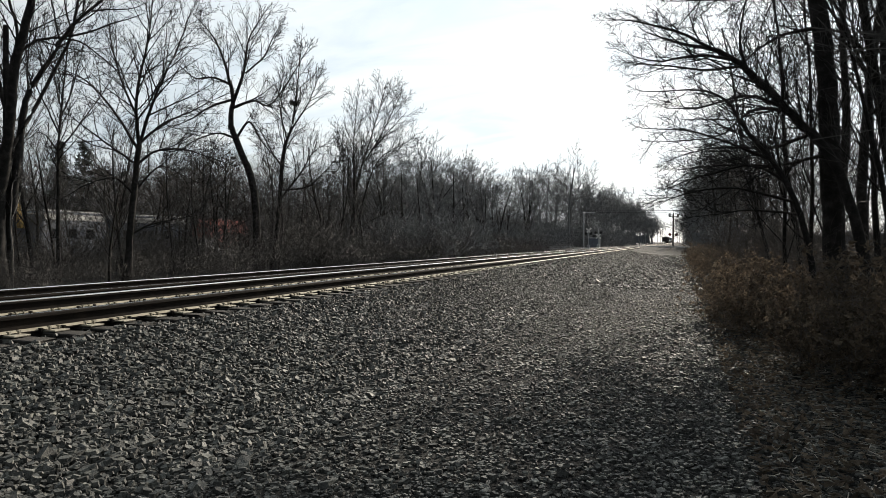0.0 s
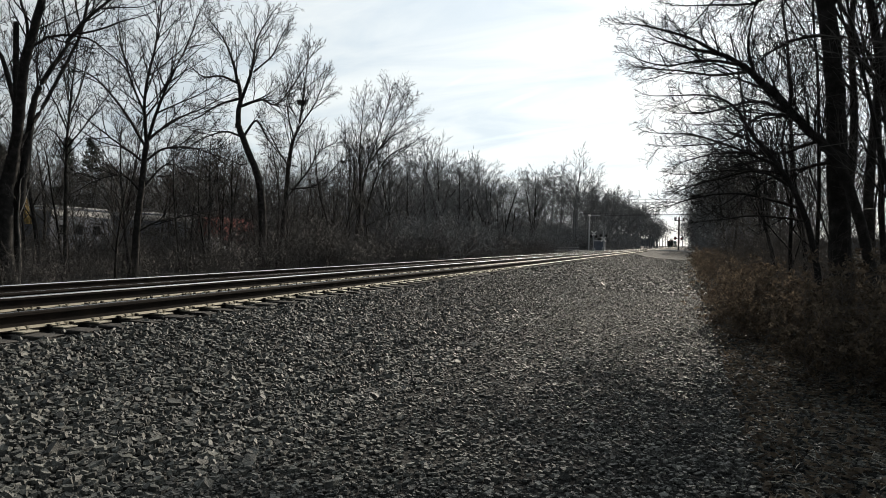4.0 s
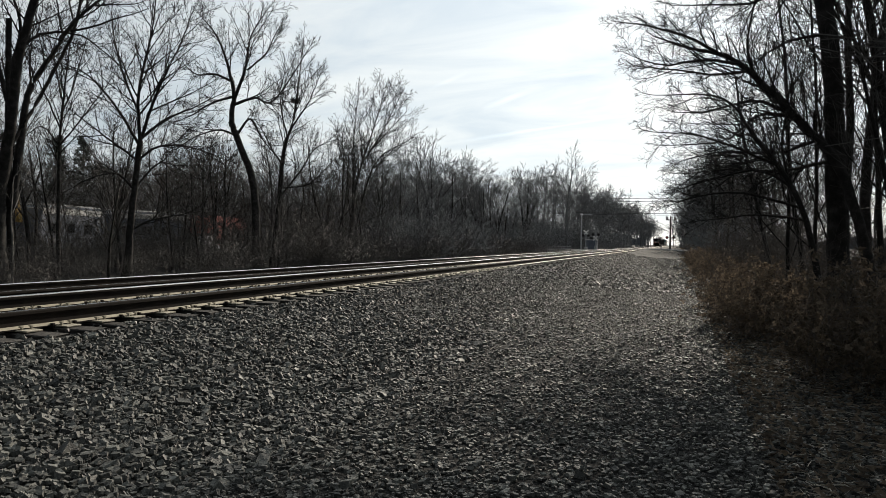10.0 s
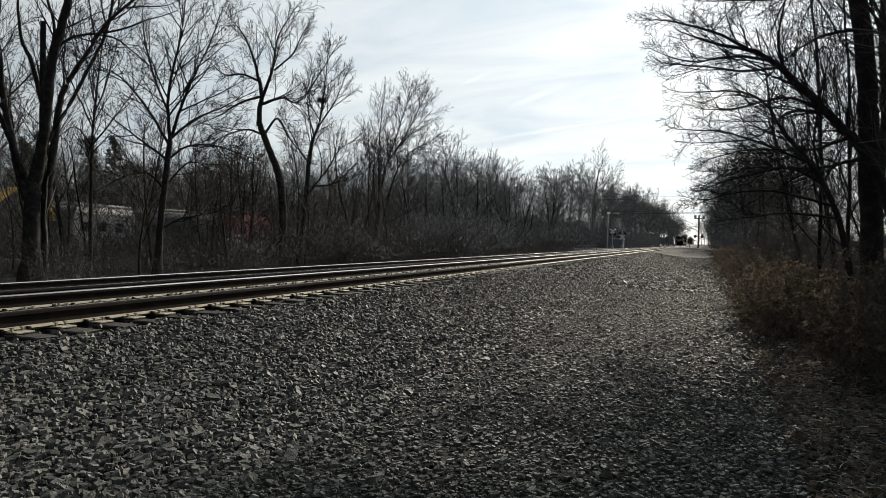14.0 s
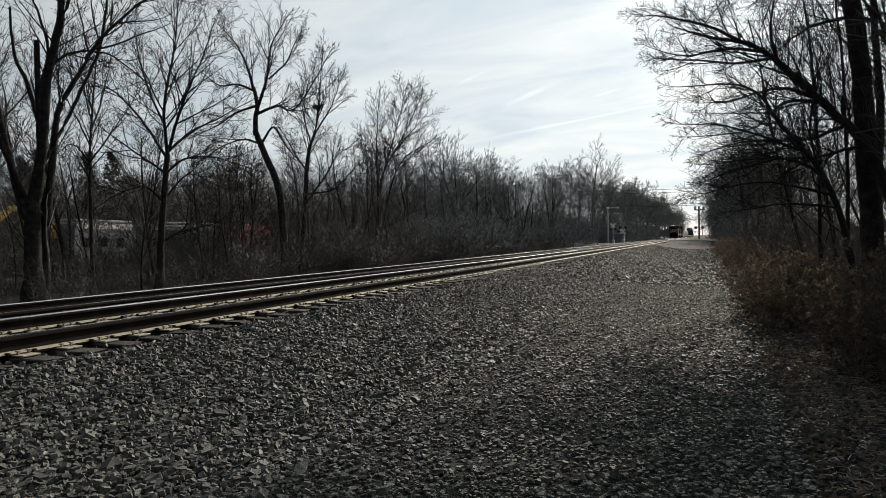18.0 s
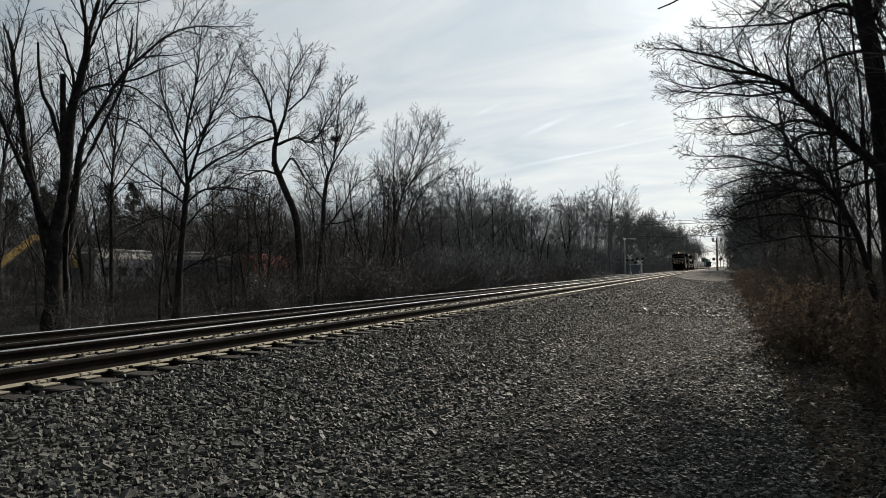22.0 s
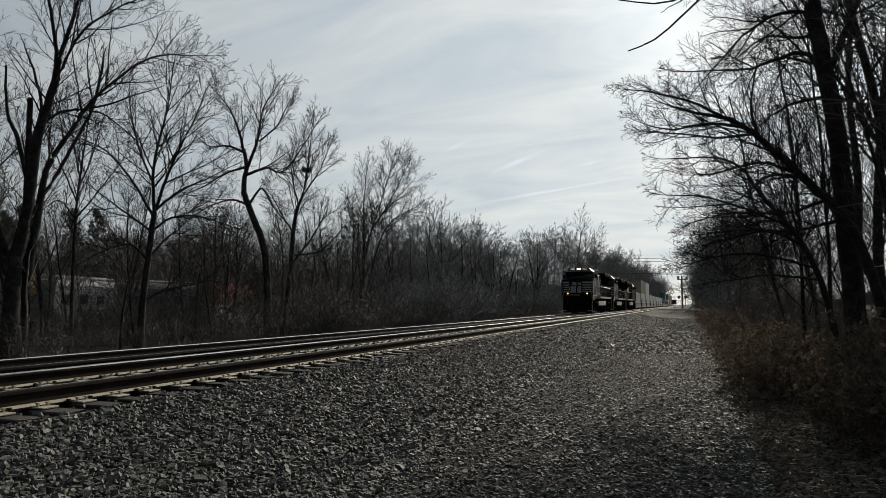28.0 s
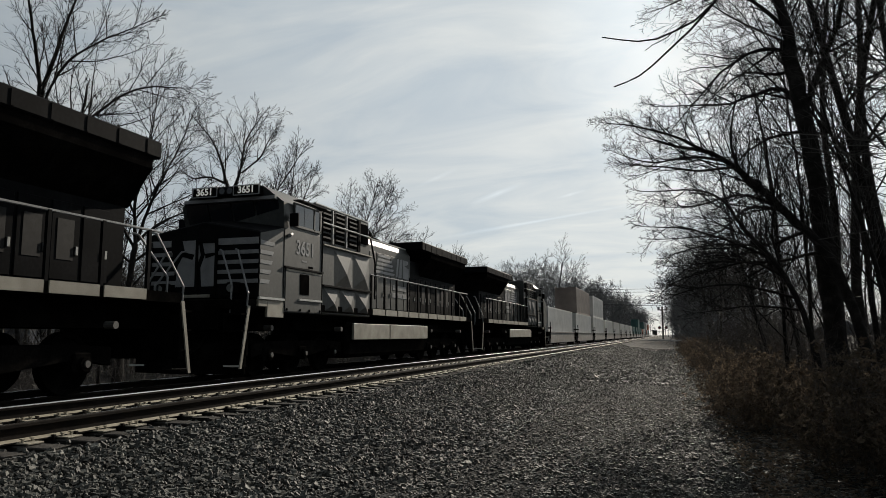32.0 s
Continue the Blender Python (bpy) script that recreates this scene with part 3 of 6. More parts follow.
def tree_meshes(seed, height, radius, spec, way=(0, 0, 1), stems=1, rmin=0.008, mats=None):
    """The trunk, each limb and the fine crown of a leafless tree, as meshes at the origin."""
    rng = np.random.default_rng(seed)
    out = [[] for _ in spec]
    for s in range(stems):
        a = rng.uniform(0, 6.28)
        off = np.array([math.cos(a), math.sin(a), 0]) * (radius * 1.5 if stems > 1 else 0)
        lean = np.array(way, dtype=float) + (np.array([math.cos(a), math.sin(a), 0]) * rng.uniform(0.08, 0.3) if stems > 1 else 0)
        grow(rng, off + np.array([0, 0, -0.5]), lean, height * rng.uniform(0.9, 1.0), radius * (rng.uniform(0.6, 1) if stems > 1 else 1), 0, spec, out)
    tm, lm, cm = mats or (BARK, BARK, TWIG)
    res = []
    for line in out[0]:
        pts = np.array(line[0])
        rad = np.array(line[1])
        rad = rad * (1 + 0.7 * np.exp(-np.maximum(pts[:, 2] + 0.3, 0) / 0.35))      # root flare
        v, f = tubes([(pts, rad)], 10)
        res.append(("trunk", mesh_of("trunk", v, f, tm, smooth=True)))
    for line in out[1]:
        v, f = tubes([line], 6, rmin)
        res.append(("limb", mesh_of("limb", v, f, lm, smooth=True)))
    vs, fs, base = [], [], 0
    for lv in range(2, len(spec)):
        if out[lv]:
            v, f = tubes(out[lv], 4 if lv == 2 and len(spec) > 4 else 3, rmin)
            vs.append(v), fs.append(f + base)
            base += len(v)
    res.append(("crown", mesh_of("crown", np.concatenate(vs), np.concatenate(fs), cm)))
    return res


def merged(meshes):
    """The same tree for the distance, with trunk and limbs in one mesh."""
    bm = bmesh.new()
    for n, me in meshes:
        if n != "crown":
            bm.from_mesh(me)
    me = bpy.data.meshes.new("trunk")
    bm.to_mesh(me)
    bm.free()
    me.materials.append(BARK)
    return [("trunk", me), meshes[-1]]


def tree_from(meshes, name, label, category, m, group=""):
    t = thing(name, label, category, m, group)
    for n, me in meshes:
        link(n, me, t)
    return t


# segments, wander, lift, children, where they begin, spread, length, girth
BIG = [(14, 0.05, 0.02, 9, 0.32, 48, 0.45, 0.42), (10, 0.11, 0.04, 9, 0.12, 42, 0.44, 0.42), (6, 0.14, 0.04, 6, 0.1, 40, 0.60, 0.5), (4, 0.14, 0.03, 5, 0.08, 36, 0.68, 0.6), (3, 0.13, 0.03, 0, 0, 0, 0, 0)]
SLIM = [(12, 0.045, 0.04, 12, 0.25, 36, 0.38, 0.42), (6, 0.09, 0.07, 7, 0.12, 34, 0.5, 0.5), (4, 0.1, 0.06, 5, 0.08, 30, 0.7, 0.6), (2, 0.09, 0.04, 0, 0, 0, 0, 0)]
FAR = [(9, 0.06, 0.03, 10, 0.28, 40, 0.55, 0.48), (6, 0.12, 0.05, 8, 0.15, 38, 0.5, 0.5), (4, 0.13, 0.04, 6, 0.1, 34, 0.62, 0.6), (2, 0.1, 0.03, 0, 0, 0, 0, 0)]
THICKET = [(5, 0.17, 0.02, 6, 0.12, 50, 0.6, 0.6), (3, 0.22, 0.02, 4, 0.1, 46, 0.66, 0.6), (2, 0.2, 0.02, 0, 0, 0, 0, 0)]
# what springs from the limbs of a shaped tree: branches, twigs, tips
FAN = [(8, 0.075, 0.04, 8, 0.12, 36, 0.46, 0.5), (4, 0.09, 0.03, 3, 0.15, 34, 0.58, 0.7), (2, 0.10, 0.04, 0, 0, 0, 0, 0)]
SPRAY = [(7, 0.10, 0.02, 8, 0.10, 42, 0.55, 0.5), (5, 0.12, 0.02, 4, 0.15, 40, 0.60, 0.7), (2, 0.12, 0.03, 0, 0, 0, 0, 0)]


def curve_through(knots, n):
    """Points along a smooth curve through the knots (Catmull-Rom)."""
    k = [np.array(p, dtype=float) for p in knots]
    k = [2 * k[0] - k[1]] + k + [2 * k[-1] - k[-2]]
    out = []
    for i in range(n + 1):
        s = min(i / n * (len(k) - 3), len(k) - 3 - 1e-6)
        j, u = int(s), s - int(s)
        p0, p1, p2, p3 = k[j:j + 4]
        out.append(0.5 * (2 * p1 + (p2 - p0) * u + (2 * p0 - 5 * p1 + 4 * p2 - p3) * u * u + (3 * p1 - p0 - 3 * p2 + p3) * u ** 3))
    return np.array(out)


def shaped_tree(seed, limbs, spec=FAN, density=2.2, reach=(0.7, 2.9), rmin=0.006, depth=0.55, mats=None, girth=0.75):
    """A leafless tree with a trunk and limbs of given shape. limbs: (radius at the root, at the tip, bare share, knots of across and up in metres); the first is the trunk.
    Limbs swing out of that plane by chance, and branches, twigs and tips spring from them all round."""
    r = np.random.default_rng(seed)
    tm, lm, cm = mats or (BARK, BARK, SILHOUETTE_TWIG)
    out = [[] for _ in spec]
    res = []
    for i, (r0, r1, bare, knots) in enumerate(limbs):
        swing = 0.0 if i == 0 else r.uniform(-depth, depth)
        run = 0.0
        k3 = []
        for j, (u, z) in enumerate(knots):
            if j:
                run += math.hypot(u - knots[j - 1][0], z - knots[j - 1][1])
            k3.append((u, swing * run, z))
        n = max(8, int(run / 0.28))
        pts = curve_through(k3, n)
        pts[1:] += r.normal(0, 0.006 * run / n + 0.007, (n, 3))
        rad = (r0 + (r1 - r0) * np.linspace(0, 1, n + 1)) * girth
        if i == 0:
            rad = rad * (1 + 0.6 * np.exp(-np.maximum(pts[:, 2], 0) / 0.4))      # root flare
        v, f = tubes([(pts, rad)], 10 if i == 0 else 7, rmin)
        name = "trunk" if i == 0 else "limb"
        res.append((name, mesh_of(name, v, f, tm if i == 0 else lm, smooth=True)))
        roll = r.uniform(0, 6.28)
        count = 0 if bare >= 1 else int(round(run * (1 - bare) * density))
        for c in range(count):
            q = bare + (1 - bare) * (c + r.uniform(0, 1)) / count
            s = min(q, 0.999) * n
            j = int(s)
            p = pts[j] + (pts[j + 1] - pts[j]) * (s - j)
            d = pts[j + 1] - pts[j]
            d = d / np.linalg.norm(d)
            roll += 2.4 + r.normal(0, 0.5)
            side = np.cross(d, [0.3, 0.2, 1.0] if abs(d[2]) < 0.9 else [1.0, 0, 0])
            side /= np.linalg.norm(side)
            a = radians(r.uniform(28, 58))
            w = d * math.cos(a) + (side * math.cos(roll) + np.cross(d, side) * math.sin(roll)) * math.sin(a) + np.array([0, 0, 0.12])
            length = float(np.clip(run * r.uniform(0.3, 0.6) * (1.15 - 0.6 * q), *reach)) * r.uniform(0.8, 1.15)
            grow(r, p, w, length, min(rad[j] * 0.6, 0.0135 * length + 0.002), 0, spec, out)
        # the limb's own tip goes on in twigs
        if bare < 1 and i:
            grow(r, pts[-1], pts[-1] - pts[-2], reach[0], r1 * girth, 0, spec, out)
    vs, fs, base = [], [], 0
    for lv in range(len(spec)):
        v, f = tubes(out[lv], 4 if lv == 0 else 3, rmin)
        vs.append(v), fs.append(f + base)
        base += len(v)
    res.append(("crown", mesh_of("crown", np.concatenate(vs), np.concatenate(fs), cm)))
    return res


def place(x, y, rz=0.0, s=1.0, sz=None, dz=0.0):
    z = float(ground_z(x, y)) + dz
    return Matrix.Translation((x, y, z)) @ Matrix.Rotation(radians(rz), 4, "Z") @ Matrix.Diagonal((s, s, sz or s, 1))


rng = np.random.default_rng(5)
EDGE = "trees at the wood's edge"
WOOD = "trees of the wood"


def hero(meshes, x, y, label, rz=0.0):
    return tree_from(meshes, "tree", label, "tree", place(x, y, rz), EDGE)


def shaped(meshes, x, y, turn, label):
    """Its knots' heights count from the level of the path."""
    return tree_from(meshes, "tree", label, "tree", pose(x, y, 0, 0, 0, turn), EDGE)


# the trees that stand out along the far side of the line
shaped(shaped_tree(3, (
    (0.42, 0.30, 1.0, ((0.03, -0.9), (-0.02, 1.2), (0.02, 2.81), (0.25, 4.23))),
    (0.21, 0.09, 0.45, ((-0.16, 2.61), (-0.63, 4.6), (-0.99, 6.78), (-1.36, 9.92))),
    (0.15, 0.05, 0.5, ((-0.19, 3.21), (-0.83, 5.03), (-1.33, 6.26), (-1.87, 7.88))),
    (0.26, 0.17, 0.6, ((0.15, 3.4), (0.36, 5.25), (0.54, 7.3), (0.96, 9.2))),
    (0.14, 0.05, 0.25, ((0.90, 8.9), (1.02, 10.23), (0.85, 11.46), (0.44, 13.47))),
    (0.12, 0.05, 0.2, ((1.02, 10.23), (1.39, 11.57), (1.61, 12.58), (1.98, 13.98))),
    (0.085, 0.02, 0.2, ((1.0, 9.5), (1.72, 11.32), (2.81, 12.35), (4.38, 13.29))),
    (0.20, 0.10, 0.6, ((0.45, 2.4), (0.72, 5.27), (0.99, 6.82), (1.84, 8.46))),
    (0.10, 0.018, 0.05, ((1.84, 8.46), (2.62, 9.51), (4.14, 10.79), (6.0, 11.0))),
    (0.085, 0.02, 0.2, ((0.67, 8.03), (1.37, 8.62), (2.61, 8.72), (4.1, 7.71)))), density=3.6, rmin=0.0062, depth=0.35),
    -22.40, 18.65, 49.9, "tall leafless tree with a forked dark trunk and arching limbs")
shaped(shaped_tree(4, (
    (0.15, 0.13, 1.0, ((0.3, -0.6), (0.22, 3.0), (0.16, 5.2), (0.14, 9.0))),
    (0.12, 0.05, 1.0, ((0.16, 6.0), (-0.25, 7.6), (-0.55, 8.3), (-0.65, 10.0))),
    (0.09, 0.045, 0.75, ((0.2, 7.2), (0.50, 8.7), (0.25, 9.9), (0.04, 10.52))),
    (0.10, 0.06, 0.8, ((0.2, 4.5), (1.2, 6.6), (2.15, 8.9), (2.46, 10.66)))), density=1.2, rmin=0.0065, depth=0.1),
    -22.55, 18.95, 49.9, "dead leafless tree with broken snags for limbs")
shaped(shaped_tree(8, (
    (0.12, 0.03, 0.4, ((0.0, -0.8), (-0.01, 3.42), (0.04, 6.0), (0.41, 10.05))),
    (0.05, 0.015, 0.15, ((0.01, 5.77), (-0.46, 6.92), (-0.97, 8.05), (-1.27, 8.72))),
    (0.05, 0.015, 0.15, ((0.04, 6.95), (-0.18, 8.34), (-0.44, 9.73), (-0.53, 10.66))),
    (0.05, 0.015, 0.15, ((0.04, 6.24), (0.5, 7.68), (0.77, 8.89), (1.07, 10.11))),
    (0.05, 0.015, 0.15, ((0.01, 5.06), (0.7, 6.03), (1.36, 7.02), (1.82, 7.77))),
    (0.045, 0.015, 0.15, ((-0.02, 5.06), (-0.58, 5.75), (-0.99, 5.5), (-1.41, 5.02)))), reach=(0.5, 1.8), density=2.4, rmin=0.006),
    -23.75, 22.52, 46.2, "slender straight leafless tree with a thin dark trunk")
shaped(shaped_tree(14, (
    (0.21, 0.16, 1.0, ((-0.02, -0.9), (0.09, 1.74), (0.25, 3.69), (0.43, 5.54))),
    (0.11, 0.02, 0.15, ((0.43, 5.41), (0.34, 7.38), (0.76, 9.63), (0.94, 11.4))),
    (0.10, 0.02, 0.15, ((0.48, 5.7), (1.08, 7.66), (1.94, 9.71), (2.44, 11.2))),
    (0.09, 0.02, 0.15, ((0.45, 5.6), (1.42, 6.56), (2.75, 7.36), (4.0, 8.19))),
    (0.07, 0.02, 0.1, ((0.38, 6.64), (-0.18, 7.97), (-0.62, 9.53), (-0.72, 10.8))),
    (0.09, 0.02, 0.15, ((0.36, 5.4), (-0.42, 6.66), (-1.53, 7.9), (-2.72, 8.31))),
    (0.08, 0.02, 0.15, ((0.31, 4.7), (-0.55, 5.39), (-1.55, 6.21), (-2.52, 7.01))),
    (0.08, 0.02, 0.15, ((0.35, 4.7), (1.17, 5.31), (2.36, 5.33), (3.82, 4.85))),
    (0.07, 0.02, 0.15, ((0.2, 3.45), (-0.45, 4.05), (-1.35, 3.81), (-2.23, 3.21))),
    (0.07, 0.02, 0.2, ((0.14, 1.74), (0.9, 2.17), (2.09, 2.45), (3.55, 2.81))),
    (0.07, 0.02, 0.15, ((0.25, 3.45), (0.93, 4.43), (1.52, 4.69), (2.59, 4.2)))), density=4.0, rmin=0.0062),
    -22.11, 24.52, 41.7, "leafless tree with a fan-shaped crown above a dark fork")
shaped(shaped_tree(19, (
    (0.34, 0.22, 1.0, ((0.06, -0.8), (-0.18, 4.37), (-1.03, 6.91), (-1.56, 8.3))),
    (0.22, 0.14, 1.0, ((-1.52, 8.0), (-1.5, 9.12), (-1.39, 9.8), (-1.60, 10.9))),
    (0.13, 0.03, 0.1, ((-1.58, 10.64), (-1.85, 11.82), (-2.49, 13.33), (-3.35, 14.4))),
    (0.14, 0.03, 0.15, ((-1.38, 9.6), (-0.77, 11.34), (-0.52, 12.89), (0.34, 14.3))),
    (0.13, 0.03, 0.15, ((-1.40, 9.3), (-0.23, 9.65), (0.87, 9.49), (2.68, 12.2))),
    (0.11, 0.025, 0.15, ((-1.52, 9.72), (-2.7, 9.37), (-3.85, 8.68), (-4.97, 8.23))),
    (0.11, 0.025, 0.1, ((-1.58, 10.64), (-2.52, 10.96), (-3.5, 10.83), (-4.45, 11.58))),
    (0.10, 0.025, 0.15, ((-1.3, 7.5), (-2.24, 7.82), (-3.54, 7.47), (-4.83, 6.73))),
    (0.11, 0.03, 0.2, ((-1.2, 7.5), (-0.48, 8.52), (0.23, 7.43), (1.29, 6.14))),
    (0.08, 0.02, 0.1, ((-0.71, 11.34), (0.31, 12.23), (0.83, 13.28), (1.17, 13.9)))), density=3.9, reach=(0.7, 2.7), rmin=0.008),
    -23.79, 36.88, 32.6, "leafless tree with a crooked trunk and a rounded crown")
nest_tree = shaped(shaped_tree(23, (
    (0.22, 0.16, 0.8, ((-0.11, -0.8), (0.26, 3.45), (0.45, 6.38), (0.69, 7.95))),
    (0.12, 0.025, 0.2, ((0.66, 7.7), (1.07, 8.96), (1.32, 10.99), (1.5, 12.9))),
    (0.09, 0.02, 0.2, ((0.45, 6.2), (-0.19, 7.19), (-0.81, 8.39), (-1.34, 9.23))),
    (0.10, 0.02, 0.2, ((0.40, 4.2), (1.68, 6.01), (2.51, 7.49), (3.74, 8.24))),
    (0.08, 0.02, 0.15, ((0.99, 8.59), (1.93, 10.08), (2.42, 11.2), (2.69, 12.0))),
    (0.08, 0.02, 0.2, ((0.5, 4.73), (2.03, 4.98), (3.14, 6.01), (4.09, 7.12))),
    (0.08, 0.02, 0.15, ((0.72, 8.0), (0.36, 9.69), (0.3, 10.79), (0.75, 11.8)))), density=3.9, reach=(0.7, 2.7), rmin=0.008),
    -24.55, 40.06, 31.3, "leafless tree with an old bird nest near its top")
shaped(shaped_tree(29, (
    (0.17, 0.03, 0.5, ((-0.1, -0.8), (0.35, 3.87), (1.13, 7.89), (4.7, 12.3))),
    (0.12, 0.03, 0.45, ((0.04, -0.6), (0.37, 4.82), (0.35, 9.08), (0.6, 12.8))),
    (0.14, 0.03, 0.45, ((0.09, -0.6), (0.62, 5.76), (1.78, 10.02), (2.8, 13.5))),
    (0.12, 0.03, 0.45, ((0.19, -0.6), (1.42, 5.75), (2.71, 8.58), (4.97, 9.99))),
    (0.10, 0.03, 0.45, ((-0.19, -0.6), (-0.48, 4.83), (-0.43, 7.67), (-0.58, 10.04))),
    (0.09, 0.03, 0.1, ((1.13, 7.89), (2.59, 10.25), (3.59, 12.3), (4.08, 13.4)))), density=3.2, reach=(0.8, 2.2), rmin=0.009, depth=0.2),
    -26.07, 54.0, 25.6, "leafless tree of several stems fanning from one base")
hero(tree_meshes(30, 10.0, 0.12, SLIM, way=(-0.1, 0, 1), stems=2, rmin=0.009), -23.5, 46.5, "slim twin-stemmed leafless tree")
shaped(shaped_tree(31, (
    (0.045, 0.02, 0.7, ((0.0, -0.9), (0.03, 1.0), (-0.04, 2.0), (0.02, 3.4))),
    (0.02, 0.008, 0.3, ((0.0, 2.2), (0.2, 2.8), (0.3, 3.3), (0.5, 3.7)))), reach=(0.3, 0.8), mats=(PALE_BARK, PALE_BARK, TWIG)),
    -21.3, 18.3, 49.9, "thin pale-barked sapling lit by the sun")

# trees over the path
shaped(shaped_tree(51, (
    (0.27, 0.19, 0.86, ((0.0, -0.6), (-0.17, 2.46), (-0.3, 4.79), (-0.62, 7.2))),
    (0.17, 0.06, 0.3, ((-0.55, 6.6), (-0.62, 7.6), (-0.8, 8.6), (-0.75, 10.5))),
    (0.075, 0.012, 0.1, ((-0.42, 5.87), (-0.88, 6.37), (-1.83, 6.29), (-3.3, 6.6))),
    (0.05, 0.012, 0.15, ((-0.46, 6.6), (-0.97, 6.65), (-1.51, 6.8), (-2.22, 6.32))),
    (0.06, 0.012, 0.15, ((-0.57, 7.0), (-1.1, 7.06), (-1.77, 6.66), (-2.64, 5.57))),
    (0.06, 0.012, 0.15, ((-0.6, 7.41), (-1.26, 8.24), (-2.08, 8.55), (-2.85, 8.38))),
    (0.09, 0.03, 0.15, ((-0.36, 5.9), (0.03, 6.85), (0.32, 7.64), (0.53, 9.2))),
    (0.05, 0.012, 0.1, ((-0.33, 5.4), (-0.97, 5.33), (-1.44, 5.07), (-1.9, 4.6)))), SPRAY, 5.0, (0.45, 1.3), 0.0030, 0.45),
    2.73, 14.24, -11.4, "tall leafless tree with a thick dark trunk beside the path")
shaped(shaped_tree(52, (
    (0.13, 0.085, 0.5, ((0.15, -0.5), (-0.56, 2.62), (-1.28, 3.72), (-2.0, 4.56))),
    (0.085, 0.012, 0.05, ((-1.95, 4.5), (-2.52, 5.06), (-3.34, 5.39), (-4.05, 5.75))),
    (0.045, 0.010, 0.1, ((-2.32, 4.88), (-2.92, 5.02), (-3.65, 4.99), (-4.25, 5.2))),
    (0.045, 0.010, 0.1, ((-2.72, 5.15), (-3.24, 5.46), (-3.99, 5.72), (-4.25, 5.75))),
    (0.040, 0.010, 0.1, ((-2.2, 4.74), (-2.71, 4.71), (-3.54, 4.85), (-4.05, 4.95))),
    (0.050, 0.010, 0.1, ((-1.50, 3.95), (-2.12, 4.24), (-3.0, 4.16), (-3.6, 4.2))),
    (0.050, 0.010, 0.1, ((-1.40, 3.85), (-1.97, 3.92), (-2.49, 3.49), (-3.4, 3.4))),
    (0.050, 0.010, 0.1, ((-1.05, 3.42), (-1.72, 3.25), (-2.68, 3.38), (-3.5, 3.25))),
    (0.045, 0.010, 0.1, ((-0.82, 3.05), (-1.62, 2.94), (-2.67, 3.03), (-3.55, 3.0))),
    (0.040, 0.010, 0.1, ((-2.1, 4.65), (-2.19, 5.22), (-2.1, 5.72), (-1.97, 6.21)))), SPRAY, 6.0, (0.4, 1.1), 0.0028, 0.4),
    3.15, 13.53, -13.7, "leafless tree leaning in an arch over the path")
shaped(shaped_tree(53, (
    (0.075, 0.045, 0.5, ((0.3, -0.3), (-0.05, 1.91), (-0.53, 2.93), (-0.95, 3.5))),
    (0.045, 0.010, 0.05, ((-0.92, 3.46), (-1.2, 3.9), (-1.61, 4.13), (-2.5, 4.2))),
    (0.040, 0.010, 0.1, ((-0.25, 2.5), (-0.82, 2.85), (-1.53, 2.77), (-2.25, 2.6))),
    (0.035, 0.010, 0.1, ((-0.15, 2.2), (-0.9, 2.42), (-1.52, 2.38), (-1.95, 2.25))),
    (0.035, 0.010, 0.1, ((-0.50, 2.9), (-1.09, 3.19), (-1.82, 3.51), (-2.55, 3.6))),
    (0.030, 0.010, 0.1, ((-0.35, 2.65), (-0.45, 3.39), (-0.34, 4.03), (-0.4, 4.59))),
    (0.030, 0.010, 0.1, ((-0.08, 2.0), (-0.72, 2.09), (-1.24, 2.04), (-1.6, 2.0)))), SPRAY, 5.0, (0.35, 0.95), 0.0028, 0.5),
    1.92, 12.76, -9.2, "low leafless tree bending over the path with fine twigs")
shaped(shaped_tree(64, (
    (0.16, 0.09, 0.9, ((2.2, -0.4), (2.3, 3.0), (2.1, 5.4), (1.9, 8.5))),
    (0.06, 0.016, 0.5, ((2.1, 5.6), (1.0, 6.3), (0.0, 6.0), (-0.75, 5.48))),
    (0.016, 0.007, 1.0, ((-0.70, 5.5), (-1.15, 5.07), (-1.7, 4.62), (-2.1, 4.5))),
    (0.015, 0.007, 1.0, ((-0.70, 5.5), (-1.1, 5.15), (-1.65, 4.97), (-2.21, 5.12))),
    (0.008, 0.004, 1.0, ((-1.25, 5.1), (-1.45, 4.98), (-1.6, 4.92), (-1.72, 4.86)))), SPRAY, 1.0, (0.4, 0.9), 0.003, 0.02, girth=1.0),
    1.29, 7.73, -10.7, "leafless tree whose long bare twigs hang over the path")
# trees out of view beside the path, added to shade the ground
for seed, height, radius, x, y in ((85, 9.0, 0.10, 3.7, 9.2), (86, 8.0, 0.09, 4.5, 7.6), (87, 10.0, 0.11, 4.8, 10.6), (88, 9.0, 0.10, 5.4, 12.4), (89, 8.5, 0.08, 4.1, 11.6), (90, 9.5, 0.10, 5.6, 8.8)):
    hero(tree_meshes(seed, height, radius, FAR, rmin=0.006), x, y, "unseen leafless tree added to shade the ground")
# close group of trunks behind them
for seed, height, radius, x, y, lean in ((55, 15.0, 0.12, 3.7, 16.6, -0.02), (56, 14.0, 0.15, 4.27, 18.5, 0.02), (57, 13.0, 0.12, 4.25, 16.5, 0.02), (58, 14.0, 0.13, 4.7, 17.4, -0.02), (59, 12.0, 0.12, 3.2, 18.0, -0.06)):
    hero(tree_meshes(seed, height, radius, BIG, way=(lean, 0, 1), rmin=0.004), x, y, "tall leafless tree in a close group of dark trunks")
